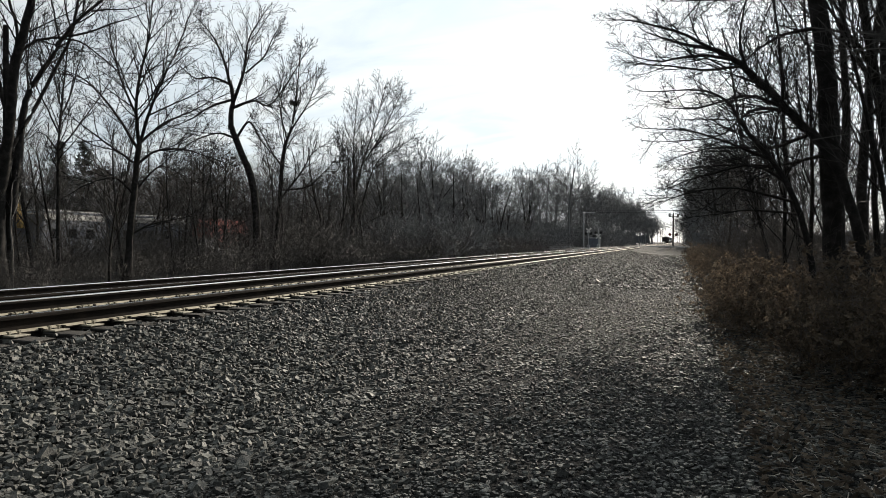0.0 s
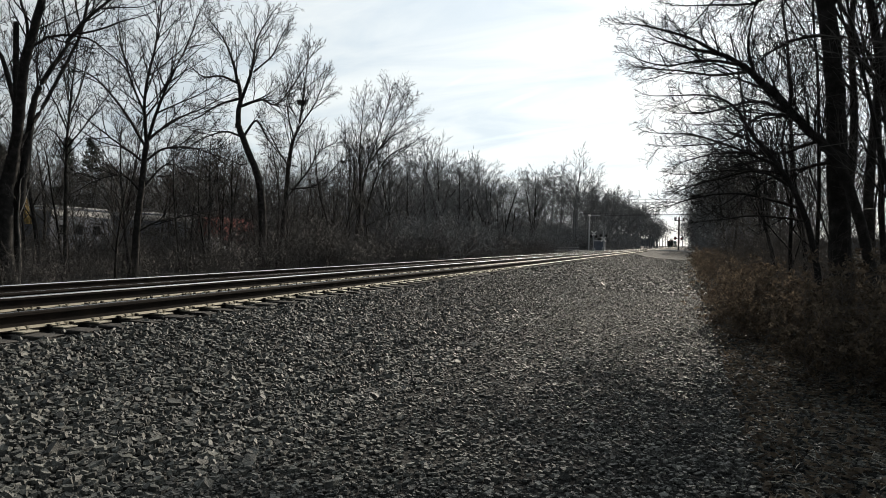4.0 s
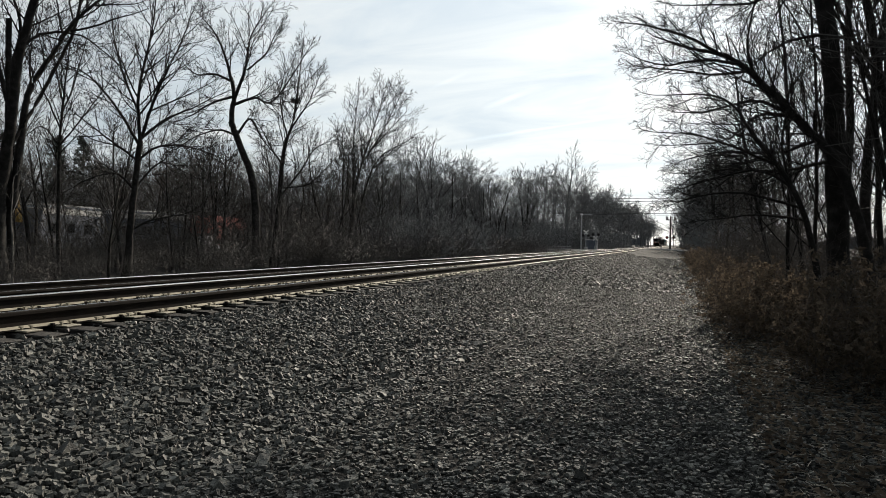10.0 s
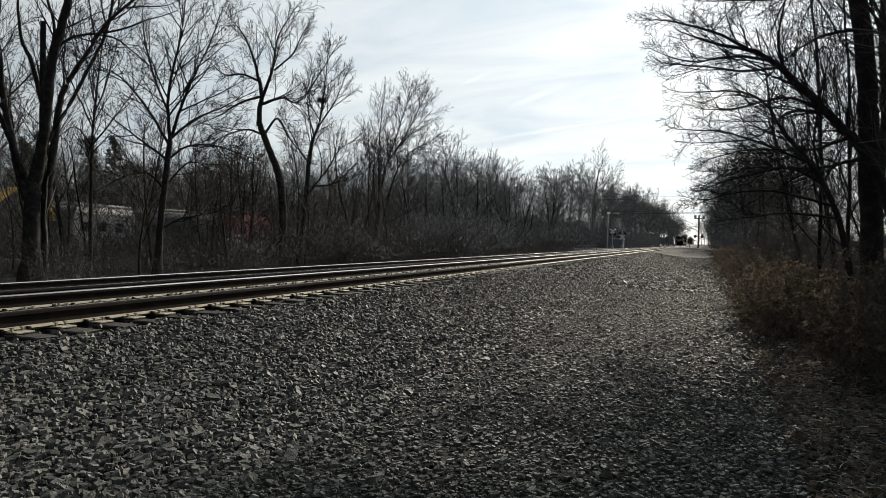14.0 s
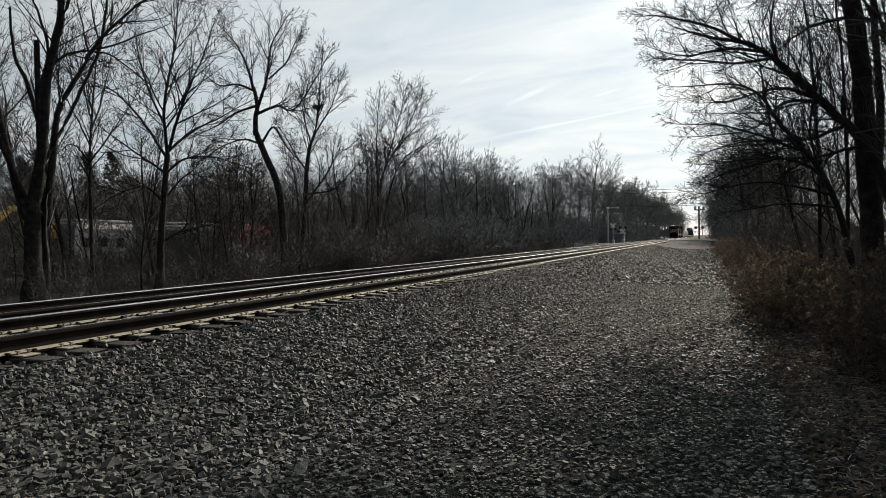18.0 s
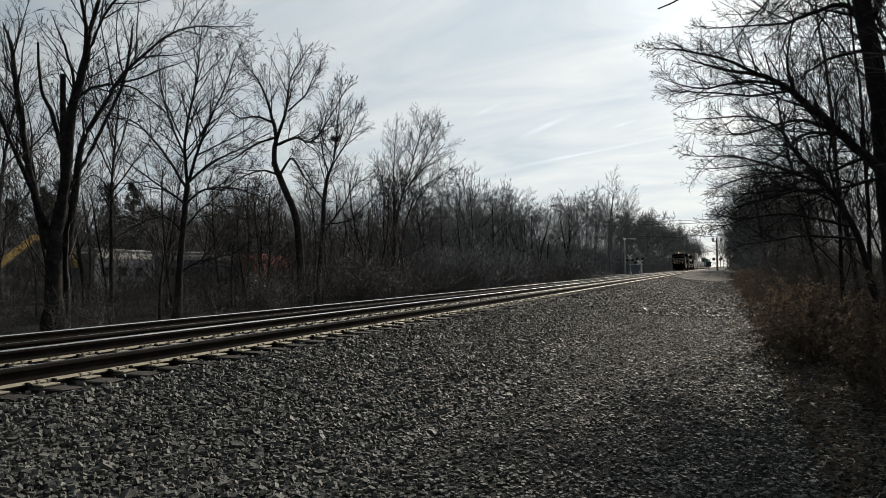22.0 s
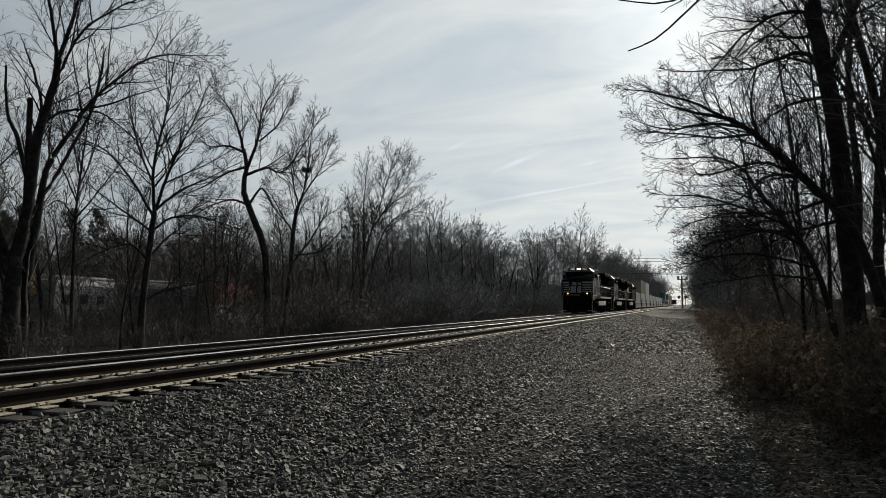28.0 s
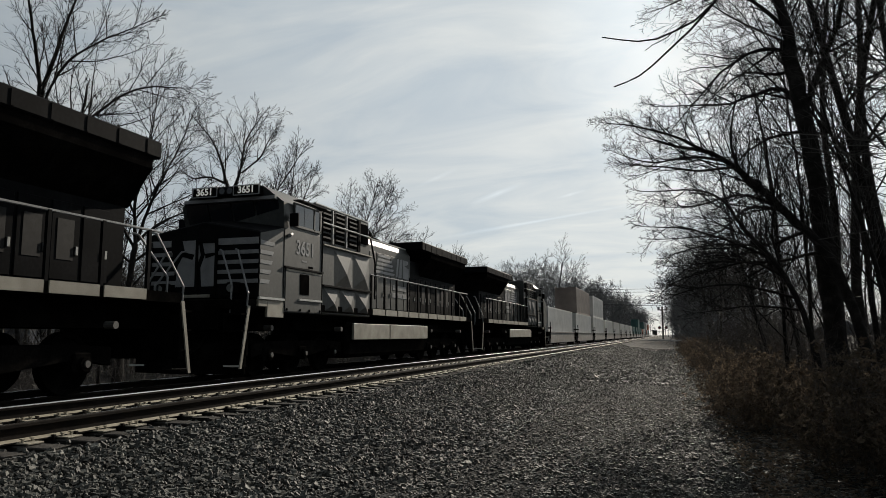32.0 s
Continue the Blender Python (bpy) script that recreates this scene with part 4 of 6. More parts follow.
for seed, height, radius, x, y, lean in ((65, 7.5, 0.06, 2.9, 15.0, -0.12), (73, 9.0, 0.06, 2.6, 22.0, -0.05), (74, 8.0, 0.05, 2.5, 15.6, -0.05), (66, 8.5, 0.07, 3.6, 15.2, 0.0), (67, 7.0, 0.06, 3.3, 13.0, -0.05), (68, 9.0, 0.07, 2.9, 19.5, -0.1), (69, 8.0, 0.06, 3.9, 14.2, 0.03), (70, 6.5, 0.05, 2.3, 16.5, -0.15)):
    hero(tree_meshes(seed, height, radius, SLIM, way=(lean, 0, 1), rmin=0.004), x, y, "slim leafless sapling among thicker trunks")

# far trees get limbs and crowns in the haze-paled colour
HAZY_MATS = (BARK, HAZY_TWIG, HAZY_TWIG)
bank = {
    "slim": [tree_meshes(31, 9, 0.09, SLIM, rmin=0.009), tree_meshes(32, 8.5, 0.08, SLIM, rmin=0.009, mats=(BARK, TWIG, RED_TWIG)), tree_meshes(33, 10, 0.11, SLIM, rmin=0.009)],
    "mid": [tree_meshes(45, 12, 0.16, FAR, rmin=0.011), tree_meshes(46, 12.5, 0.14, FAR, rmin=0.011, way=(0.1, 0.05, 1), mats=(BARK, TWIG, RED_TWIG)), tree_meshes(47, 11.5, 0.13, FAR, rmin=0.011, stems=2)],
    "far": [tree_meshes(41, 12, 0.19, FAR, rmin=0.015, mats=HAZY_MATS), tree_meshes(42, 12.5, 0.17, FAR, rmin=0.015, mats=HAZY_MATS), tree_meshes(43, 11.5, 0.19, FAR, rmin=0.015, way=(0.1, 0.1, 1), mats=HAZY_MATS), tree_meshes(44, 12, 0.14, FAR, rmin=0.015, stems=2, mats=HAZY_MATS)],
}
bank = {k: [merged(m) for m in v] for k, v in bank.items()}


def plant(kind, x, y, s, label="leafless tree with dark bark standing in the wood"):
    return tree_from(bank[kind][rng.integers(len(bank[kind]))], "tree", label, "tree", place(x, y, rng.uniform(0, 360), s), WOOD)


for x, y, h in ((-27.5, 20.5, 1.05), (-29.0, 26.0, 1.1), (-26.5, 29.0, 1.0), (-30.5, 33.0, 1.15), (-27.0, 33.5, 0.95), (-31.0, 41.0, 1.05), (-25.5, 17.5, 1.0), (-28.5, 46.0, 0.95)):
    plant("slim", x, y, h)
# far side of the line, up to the road
y = 8.0
while y < ROAD_Y - 8:
    for row in range(3):
        x = -21.0 - row * 5.0 - rng.uniform(0, 4)
        yy = y + rng.uniform(-2.5, 2.5) + row * 3
        near = yy < 50
        plant("slim" if near else "mid" if yy < 60 else "far", x, yy, rng.uniform(0.45, 0.75) if near else rng.uniform(0.55, 0.8) if yy < 72 else rng.uniform(0.7, 1.1))
    y += 4.4
# a tangle of half-grown trees behind the first row
for k in range(44):
    x, y = -27.5 - 22 * rng.uniform() ** 1.2, 10 + 42 * (k + rng.uniform()) / 44
    if x < -43 or not 0.6 < -y / x < 1.3 or k % 3 == 0:
        plant("mid", x, y, rng.uniform(0.5, 0.72))
# deeper in the wood
for k in range(70):
    yy = 14 + 125 * rng.uniform()
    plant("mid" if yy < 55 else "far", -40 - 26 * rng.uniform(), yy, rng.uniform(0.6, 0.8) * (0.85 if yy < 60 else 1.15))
# beyond the road the trees are higher, too far off to tell apart
distant = []
y = ROAD_Y + 7
while y < 640:
    for row in range(2):
        distant.append((int(rng.integers(4)), place(-18.5 - row * 7 - rng.uniform(0, 4), y + rng.uniform(-3, 3), rng.uniform(0, 360), rng.uniform(1.1, 1.45) if y < 250 else rng.uniform(1.35, 1.75))))
    y += 6.5 + (y - ROAD_Y) * 0.03
# near side of the line
y = 22.0
while y < 640:
    for row in range(2):
        s = rng.uniform(0.5, 0.75) if y < 60 else rng.uniform(0.65, 0.95) if y < ROAD_Y else rng.uniform(1.1, 1.6)
        plant("far" if y > 80 else "mid" if y > 40 else "slim", (3.6 if y < ROAD_Y else 4.5) + row * 4.5 + rng.uniform(-0.6, 2.0), y + rng.uniform(-2, 2), s)
    y += 4.2 + y * 0.03

# the line bends out of sight between far trees
for k in range(26):
    x = -34 + 60 * k / 25 + rng.uniform(-1, 1)
    if not -13.5 < x < -4.5:
        distant.append((int(rng.integers(4)), place(x, 690 + rng.uniform(-25, 25), rng.uniform(0, 360), rng.uniform(1.4, 1.9))))


def joined(name, label, category, mat, kinds, spots):
    """Many copies of a few plants in one mesh."""
    vs, fs, base = [], [], 0
    for i, m in spots:
        for _, me in kinds[i]:
            co = np.empty(len(me.vertices) * 3, dtype=np.float32)
            me.vertices.foreach_get("co", co)
            ix = np.empty(len(me.loops), dtype=np.int32)
            me.loops.foreach_get("vertex_index", ix)
            M = np.array(m)
            vs.append(co.reshape(-1, 3) @ M[:3, :3].T + M[:3, 3])
            fs.append(ix.reshape(-1, 4) + base)
            base += len(me.vertices)
    tagged(new(name, mesh_of(name, np.concatenate(vs), np.concatenate(fs), mat)), label, category, kind="stuff")


joined("distant_trees", "leafless trees, pale as in haze, along the line beyond the road", "trees", HAZY_TWIG, bank["far"], distant)

# woods on the horizon, haze put into their pale grey, open where the line runs
HORIZON_WOOD = material("hazy_distant_wood", [(0.10, 0.108, 0.12), (0.13, 0.14, 0.155), (0.17, 0.18, 0.195)], 0.02, 0.95, fine=0.2, spec=0.0)


def horizon_woods():
    for a0, a1 in ((-75, -2.2), (1.6, 60)):
        n = int((a1 - a0) * 6)
        v, f = [], []
        for i in range(n + 1):
            a = radians(a0 + (a1 - a0) * i / n)
            x, y = 1150 * math.sin(a), 1150 * math.cos(a)
            top = 15 + 7 * noise.noise((i * 0.11, a0, 2.0)) + 4 * noise.noise((i * 0.5, a0, 5.0)) + 2 * noise.noise((i * 1.3, a0, 9.0))
            v += [(x, y, -2), (x, y, top), (x * 1.02, y * 1.02, top * 0.9), (x * 1.02, y * 1.02, -2)]
        for i in range(n):
            for k in range(3):
                f.append((4 * i + k, 4 * i + 4 + k, 4 * i + 5 + k, 4 * i + 1 + k))
        tagged(new("backdrop", mesh_of("backdrop", v, np.array(f), HORIZON_WOOD)), "pale grey line of woods on the horizon", "woods", kind="structure")


horizon_woods()

# undergrowth
def thicket_mesh(seed, stems, height, spread, rmin, mat):
    r = np.random.default_rng(seed)
    out = [[] for _ in THICKET]
    for _ in range(stems):
        a, d = r.uniform(0, 6.28), spread * math.sqrt(r.uniform())
        grow(r, (math.cos(a) * d, math.sin(a) * d, -0.1), (r.normal(0, 0.22), r.normal(0, 0.22), 1), height * r.uniform(0.5, 1.0), 0.022, 0, THICKET, out)
    res = []
    for name, levels in (("stalk", (0,)), ("twig_spray", (1, 2))):
        vs, fs, base = [], [], 0
        for lv in levels:
            v, f = tubes(out[lv], 4 if lv == 0 else 3, rmin)
            vs.append(v), fs.append(f + base)
            base += len(v)
        res.append((name, mesh_of(name, np.concatenate(vs), np.concatenate(fs), mat)))
    return res


brush = [thicket_mesh(61, 15, 4.2, 2.2, 0.008, TWIG), thicket_mesh(62, 15, 3.6, 2.4, 0.008, TWIG), thicket_mesh(63, 13, 5.0, 2.0, 0.008, TWIG), thicket_mesh(67, 14, 4.2, 2.2, 0.0045, DRY_TWIG), thicket_mesh(68, 14, 4.8, 2.0, 0.0045, DRY_TWIG)]


rough = [thicket_mesh(64 + i, 11, 4.5, 2.6, 0.016, (TWIG, RED_TWIG, TWIG)[i]) for i in range(3)]


def shrub(i, x, y, s, label, sz=None):
    return tree_from(brush[i], "shrub", label, "shrub", place(x, y, rng.uniform(0, 360), s, sz), "undergrowth of the wood")


for k in range(150):
    y = 4 + 100 * rng.uniform() ** 1.5
    x = -18.4 - 6 * rng.uniform() ** 1.2
    low = 0.74 if 0.55 < -y / x < 1.35 else 1.0
    shrub(int(rng.integers(3)), x, y, rng.uniform(0.45, 0.8) * low * (0.85 if y < 35 else 1.0), "dense leafless undergrowth of thin brown stems")
inner = []
for k in range(120):
    y = 8 + 92 * rng.uniform() ** 1.2
    x = -25 - 10 * rng.uniform()
    low = 0.7 if 0.55 < -y / x < 1.35 else 1.0
    inner.append((int(rng.integers(3)), place(x, y, rng.uniform(0, 360), rng.uniform(0.7, 1.15) * low)))
joined("inner_undergrowth", "dense leafless undergrowth of thin brown stems", "undergrowth", TWIG, brush, inner)
# shrubs out of view to the right, added to deepen that shade
for x, y in ((3.5, 8.2), (4.3, 6.6), (4.2, 9.8), (5.0, 8.4), (4.4, 11.4), (5.4, 10.2), (3.6, 5.6)):
    shrub(3 + int(rng.integers(2)), x, y, 0.6, "tangled leafless undergrowth beside the path")
for k in range(12):
    y = 16 + 42 * rng.uniform()
    shrub(int(rng.integers(3)), -27 - 10 * rng.uniform(), y, rng.uniform(0.6, 0.85), "dense leafless undergrowth of thin brown stems")
for k in range(52):
    y = 12.5 + 60 * rng.uniform() ** 1.5
    shrub(3 + int(rng.integers(2)), 2.1 + 0.02 * y + 5 * rng.uniform() ** 1.2, y, rng.uniform(0.5, 0.8) * (0.75 if y < 22 else 1.1), "tangled leafless undergrowth beside the path")


spots = []
for n, x0, x1, y0, y1, s0, s1 in ((90, -56, -46, 8, 125, 1.3, 2.0), (44, -27, -19.5, 52, 124, 0.7, 1.2), (36, -44, -27, 60, 126, 1.0, 1.5), (44, -27, -17.5, ROAD_Y + 8, ROAD_Y + 190, 1.2, 1.8), (26, 4.5, 12, ROAD_Y + 6, ROAD_Y + 160, 1.1, 1.8), (16, 3.2, 9, 60, ROAD_Y - 6, 0.8, 1.2), (40, -66, -28, ROAD_Y + 10, ROAD_Y + 170, 1.7, 2.5), (34, -62, -30, 92, 126, 1.4, 2.0)):
    for k in range(n):
        spots.append((int(rng.integers(3)), place(rng.uniform(x0, x1), y0 + (y1 - y0) * rng.uniform() ** 1.3, rng.uniform(0, 360), rng.uniform(s0, s1))))
# far thicket takes the haze-paled twig colour too
joined("far_undergrowth", "high leafless thicket far back in the wood", "undergrowth", HAZY_TWIG, rough, spots)


def fallen_twigs():
    """Dead stems and curled stalks lying on the ground beside the weeds."""
    r = np.random.default_rng(17)
    lines = []
    for _ in range(1100):
        y = 2.8 + 12 * r.uniform() ** 1.4
        x = 0.35 + 0.05 * y + abs(r.normal(0, 1.3))
        a, length, bend = r.uniform(0, 6.28), r.uniform(0.03, 0.10) * (2.6 if r.uniform() < 0.05 else 1.0), r.normal(0, 0.9)
        w, q = np.array((math.cos(a), math.sin(a))), np.array((-math.sin(a), math.cos(a)))
        pts = []
        for u in (-1, -0.33, 0.33, 1):
            p = np.array((x, y)) + w * length * u + q * bend * length * u * u
            pts.append((p[0], p[1], float(ground_z(p[0], p[1])) + 0.030 + 0.012 * r.uniform()))
        g = r.uniform(0.0018, 0.0035)
        lines.append((pts, [g, g * 1.1, g, g * 0.6]))
    v, f = tubes(lines, 3)
    ob = new("fallen_twigs", mesh_of("fallen_twigs", v, f, STRAW))
    tagged(ob, "pale dead stalks strewn on dark ground", "twigs", kind="stuff")


STRAW = material("bleached_stalk", [(0.14, 0.125, 0.10), (0.24, 0.215, 0.175), (0.36, 0.33, 0.27)], 3, 0.7, spread=-0.4)
fallen_twigs()


def weed_meshes(seed, stems, height, spread, leaves):
    """Dry weeds: thin stems, and many curled dead leaves on them."""
    r = np.random.default_rng(seed)
    out = [[] for _ in THICKET]
    for _ in range(stems):
        a, d = r.uniform(0, 6.28), spread * math.sqrt(r.uniform())
        grow(r, (math.cos(a) * d, math.sin(a) * d, -0.05), (r.normal(0, 0.25), r.normal(0, 0.25), 1), height * r.uniform(0.55, 1.0), 0.008, 0, THICKET, out)
    vs, fs, base = [], [], 0
    for lv in range(3):
        v, f = tubes(out[lv], 3, 0.003)
        vs.append(v), fs.append(f + base)
        base += len(v)
    stems_me = mesh_of("stems", np.concatenate(vs), np.concatenate(fs), DRY_TWIG)
    tips = np.array([np.asarray(p)[r.integers(1, len(p))] for lv in (1, 2) for p, _ in out[lv]])
    at = tips[r.integers(0, len(tips), leaves)] + r.normal(0, 0.03, (leaves, 3))
    u = r.normal(0, 1, (leaves, 3))
    u /= np.linalg.norm(u, axis=1, keepdims=True)
    w = np.cross(u, r.normal(0, 1, (leaves, 3)))
    w /= np.linalg.norm(w, axis=1, keepdims=True)
    L, W = r.uniform(0.02, 0.06, (leaves, 1)), r.uniform(0.012, 0.030, (leaves, 1))
    n = np.cross(u, w) * L * 0.3
    quad = np.stack([at - u * L, at + w * W + n, at + u * L, at - w * W + n], 1)
    leaf_me = mesh_of("dead_leaves", quad.reshape(-1, 3), np.arange(leaves * 4).reshape(-1, 4), DEAD_LEAF)
    return stems_me, leaf_me


weeds = [weed_meshes(71, 9, 1.6, 0.5, 2000), weed_meshes(72, 7, 1.35, 0.5, 1500), weed_meshes(73, 10, 1.9, 0.55, 2000)]
for k in range(104):
    y = 7.4 + 56 * rng.uniform() ** 1.7
    x = 0.85 + 2.9 * rng.uniform() + max(0, (11.5 - y) * 0.30)
    a, b = weeds[int(rng.integers(3))]
    t = thing("dry_weed_clump", "clump of dry brown weeds with curled dead leaves", "weeds", place(x, y, rng.uniform(0, 360), rng.uniform(0.42, 0.92)), "weeds beside the path")
    link("stalk", a, t)
    link("foliage", b, t)

def conifer_meshes(seed, height, radius):
    """A dark pine: trunk, drooping boughs, and tufts of needles along them."""
    r = np.random.default_rng(seed)
    v, f = tubes([([np.array((0, 0, -0.4)), np.array((0.05, 0, height * 0.5)), np.array((0, 0.05, height))], [0.16, 0.10, 0.02])], 8)
    trunk = mesh_of("trunk", v, f, BARK, smooth=True)
    boughs, tufts = [], []
    for k in range(95):
        q = 0.12 + 0.86 * (k + r.uniform()) / 95
        a, length = r.uniform(0, 6.28), radius * (1.08 - q) ** 0.75 * r.uniform(0.6, 1.1)
        w = np.array((math.cos(a), math.sin(a), 0.0))
        root = np.array((0, 0, height * q))
        pts = [root + w * length * u + np.array((0, 0, -0.28 * length * u * (1 - 0.9 * u))) for u in (0, 0.33, 0.66, 1.0)]
        boughs.append((pts, [0.03, 0.022, 0.016, 0.008]))
        for _ in range(26):
            u = r.uniform(0.2, 1.0)
            tufts.append(root + w * length * u + np.array((0, 0, -0.28 * length * u * (1 - 0.9 * u))) + r.normal(0, 0.13, 3))
    v, f = tubes(boughs, 4)
    bough = mesh_of("limb", v, f, BARK)
    c = np.repeat(np.array(tufts), 4, axis=0)
    n = len(c)
    d = r.normal(0, 1, (n, 3)) + np.array((0, 0, 0.4))
    d /= np.linalg.norm(d, axis=1, keepdims=True)
    e = np.cross(d, r.normal(0, 1, (n, 3)))
    e /= np.linalg.norm(e, axis=1, keepdims=True)
    L, W = r.uniform(0.14, 0.30, (n, 1)), r.uniform(0.02, 0.045, (n, 1))
    tri = np.stack([c - e * W, c + e * W, c + d * L], 1)
    return [("trunk", trunk), ("limb", bough), ("needles", mesh_of("needles", tri.reshape(-1, 3), np.arange(n * 3).reshape(-1, 3), EVERGREEN))]


pines = [conifer_meshes(81, 10.0, 2.6), conifer_meshes(82, 8.5, 2.4), conifer_meshes(83, 11.0, 2.8)]
for k in range(26):
    x, y = -49.5 - 8 * rng.uniform(), 12 + 44 * (k + rng.uniform()) / 26
    tree_from(pines[k % 3], "pine_tree", "dark evergreen pine behind the parked trailers", "tree", place(x, y, rng.uniform(0, 360), rng.uniform(0.75, 1.05)), "pines behind the yard")

# ---- road crossing ----
ASPHALT = material("worn_asphalt", [(0.10, 0.10, 0.10), (0.17, 0.168, 0.16), (0.24, 0.235, 0.225)], 0.6, 0.85, bump=0.3, fine=40, detail=9)
WOOD_POLE = material("weathered_pole", [(0.05, 0.045, 0.04), (0.09, 0.08, 0.07), (0.14, 0.125, 0.11)], 4, 0.9, bump=0.3, fine=30)
GALV = material("galvanised_steel", [(0.25, 0.26, 0.27), (0.36, 0.37, 0.38), (0.45, 0.46, 0.47)], 4, 0.5, metal=0.4)
CABINET = material("blue_grey_cabinet", [(0.05, 0.065, 0.09), (0.075, 0.09, 0.12), (0.10, 0.12, 0.15)], 2, 0.5)
SIGN_WHITE = material("white_sign", [(0.6, 0.6, 0.6), (0.75, 0.75, 0.74)], 3, 0.5)
SIGN_RED = material("red_lens", [(0.18, 0.01, 0.01), (0.25, 0.02, 0.02)], 3, 0.2)
YELLOW = material("yellow_machine_paint", [(0.26, 0.16, 0.025), (0.36, 0.23, 0.04), (0.44, 0.30, 0.07)], 2, 0.5, detail=8)
RED_PAINT = material("faded_red_paint", [(0.20, 0.035, 0.025), (0.30, 0.05, 0.035), (0.36, 0.09, 0.06)], 1.5, 0.6, detail=8)


def build_road():
    xs = np.concatenate([np.linspace(-140, -20, 9), np.arange(-18, 14, 0.5), np.linspace(18, 140, 9)])
    ys = np.array([ROAD_Y - 3.8, ROAD_Y - 3.5, ROAD_Y, ROAD_Y + 3.5, ROAD_Y + 3.8])
    X, Y = np.meshgrid(xs, ys)
    crown = np.array([-0.25, 0.03, 0.06, 0.03, -0.25])[:, None]
    Z = ground_z(X, np.full_like(Y, ROAD_Y)) + crown
    onrail = ((np.abs(X - TRACK_X) < 1.6) | (np.abs(X - TRACK2_X) < 1.6))
    Z = np.where(onrail, np.minimum(Z, np.where(X > -9, TRACK_Z, TRACK2_Z) - 0.02), Z)
    i = np.arange(X.size).reshape(X.shape)
    q = np.stack([i[:-1, :-1], i[:-1, 1:], i[1:, 1:], i[1:, :-1]], -1).reshape(-1, 4)
    tagged(new("road", mesh_of("road", np.stack([X, Y, Z], -1).reshape(-1, 3), q, ASPHALT, smooth=True)), "pale worn asphalt road crossing the rails", "road", kind="structure")


build_road()


def gz(x, y):
    return float(ground_z(x, y))


def utility_pole():
    x, y = -1.05, 131.0
    p = thing("utility_pole", "dark wooden pole with crossarm and crossing lamps", "pole", pose(x, y, gz(x, y)))
    bm = bmesh.new()
    rod(bm, (0, 0, -0.4), (0, 0, 5.75), 0.17, 12, 0.13)
    part("shaft", bm, WOOD_POLE, p)
    part("crossarm", boxes((-0.75, 0.95, -0.07, 0.07, 5.05, 5.2)), WOOD_POLE, p)
    for a, b in ((-0.6, 0.28), (0.75, 0.22)):
        bm = bmesh.new()
        rod(bm, (a, 0, 5.2), (a, 0, 5.2 + b * 1.8), b * 0.8, 12)
        part("transformer", bm, GALV if b > 0.25 else WOOD_POLE, p)
    for s in (-1, 1):
        bm = bmesh.new()
        rod(bm, (0, -0.1, 2.05), (s * 0.55, -0.1, 2.05), 0.035, 6)
        a = part("lamp_arm", bm, WOOD_POLE, p)
        bm = bmesh.new()
        rod(bm, (s * 0.55, -0.1, 2.05), (s * 0.55, -0.2, 2.05), 0.26, 16)
        part("lamp_disc", bm, BOARD_DARK, a, "black round signal target")
        bm = bmesh.new()
        rod(bm, (s * 0.55, -0.2, 2.05), (s * 0.55, -0.25, 2.05), 0.11, 12)
        part("lens", bm, SIGN_RED, a, "unlit red lens")


BOARD_DARK = material("black_signal_board", [(0.012, 0.012, 0.012), (0.025, 0.025, 0.025)], 3, 0.5)
utility_pole()


def small_sign():
    x, y = -2.4, 129.0
    p = thing("signal_box_on_post", "small dark relay box on a post", "signal", pose(x, y, gz(x, y)))
    bm = bmesh.new()
    rod(bm, (0, 0, -0.3), (0, 0, 1.0), 0.06, 8)
    part("post", bm, GALV, p)
    part("box", boxes((-0.4, 0.4, -0.2, 0.2, 0.8, 1.6), bevel=0.03), BOARD_DARK, p)


small_sign()


def lamp_pole():
    x, y = -16.4, 130.5
    p = thing("lamp_pole", "slim grey pole with a lamp arm by the crossing", "pole", pose(x, y, gz(x, y)))
    bm = bmesh.new()
    rod(bm, (0, 0, -0.3), (0, 0, 6.3), 0.12, 10, 0.09)
    part("shaft", bm, GALV, p)
    bm = bmesh.new()
    pipe(bm, [(0, 0, 6.1), (0.5, 0, 6.4), (1.4, 0, 6.35)], 0.05)
    a = part("arm", bm, GALV, p)
    part("lamp_head", boxes((1.2, 1.9, -0.16, 0.16, 6.22, 6.42), bevel=0.04), GALV, a)
    part("lamp_head", boxes((-0.2, 0.25, -0.16, 0.16, 6.25, 6.5), bevel=0.04), SIGN_WHITE, p)


lamp_pole()


def bungalow():
    x, y = -14.8, 133.0
    p = thing("signal_bungalow", "dark blue-grey signal cabinet with a pale roof edge", "cabinet", pose(x, y, gz(x, y)))
    part("body", boxes((-1.0, 1.0, -0.9, 0.9, 0.0, 1.75), bevel=0.02), CABINET, p)
    part("roof", boxes((-1.1, 1.1, -1.0, 1.0, 1.75, 1.9), bevel=0.03), GALV, p)
    part("door", boxes((-0.75, -0.1, -0.93, -0.9, 0.1, 1.65)), CABINET, p)
    part("door", boxes((0.1, 0.75, -0.93, -0.9, 0.1, 1.65)), CABINET, p)
    part("vent", boxes((-0.3, 0.3, -0.3, 0.3, 1.9, 2.35), bevel=0.04), BOARD_DARK, p)


bungalow()


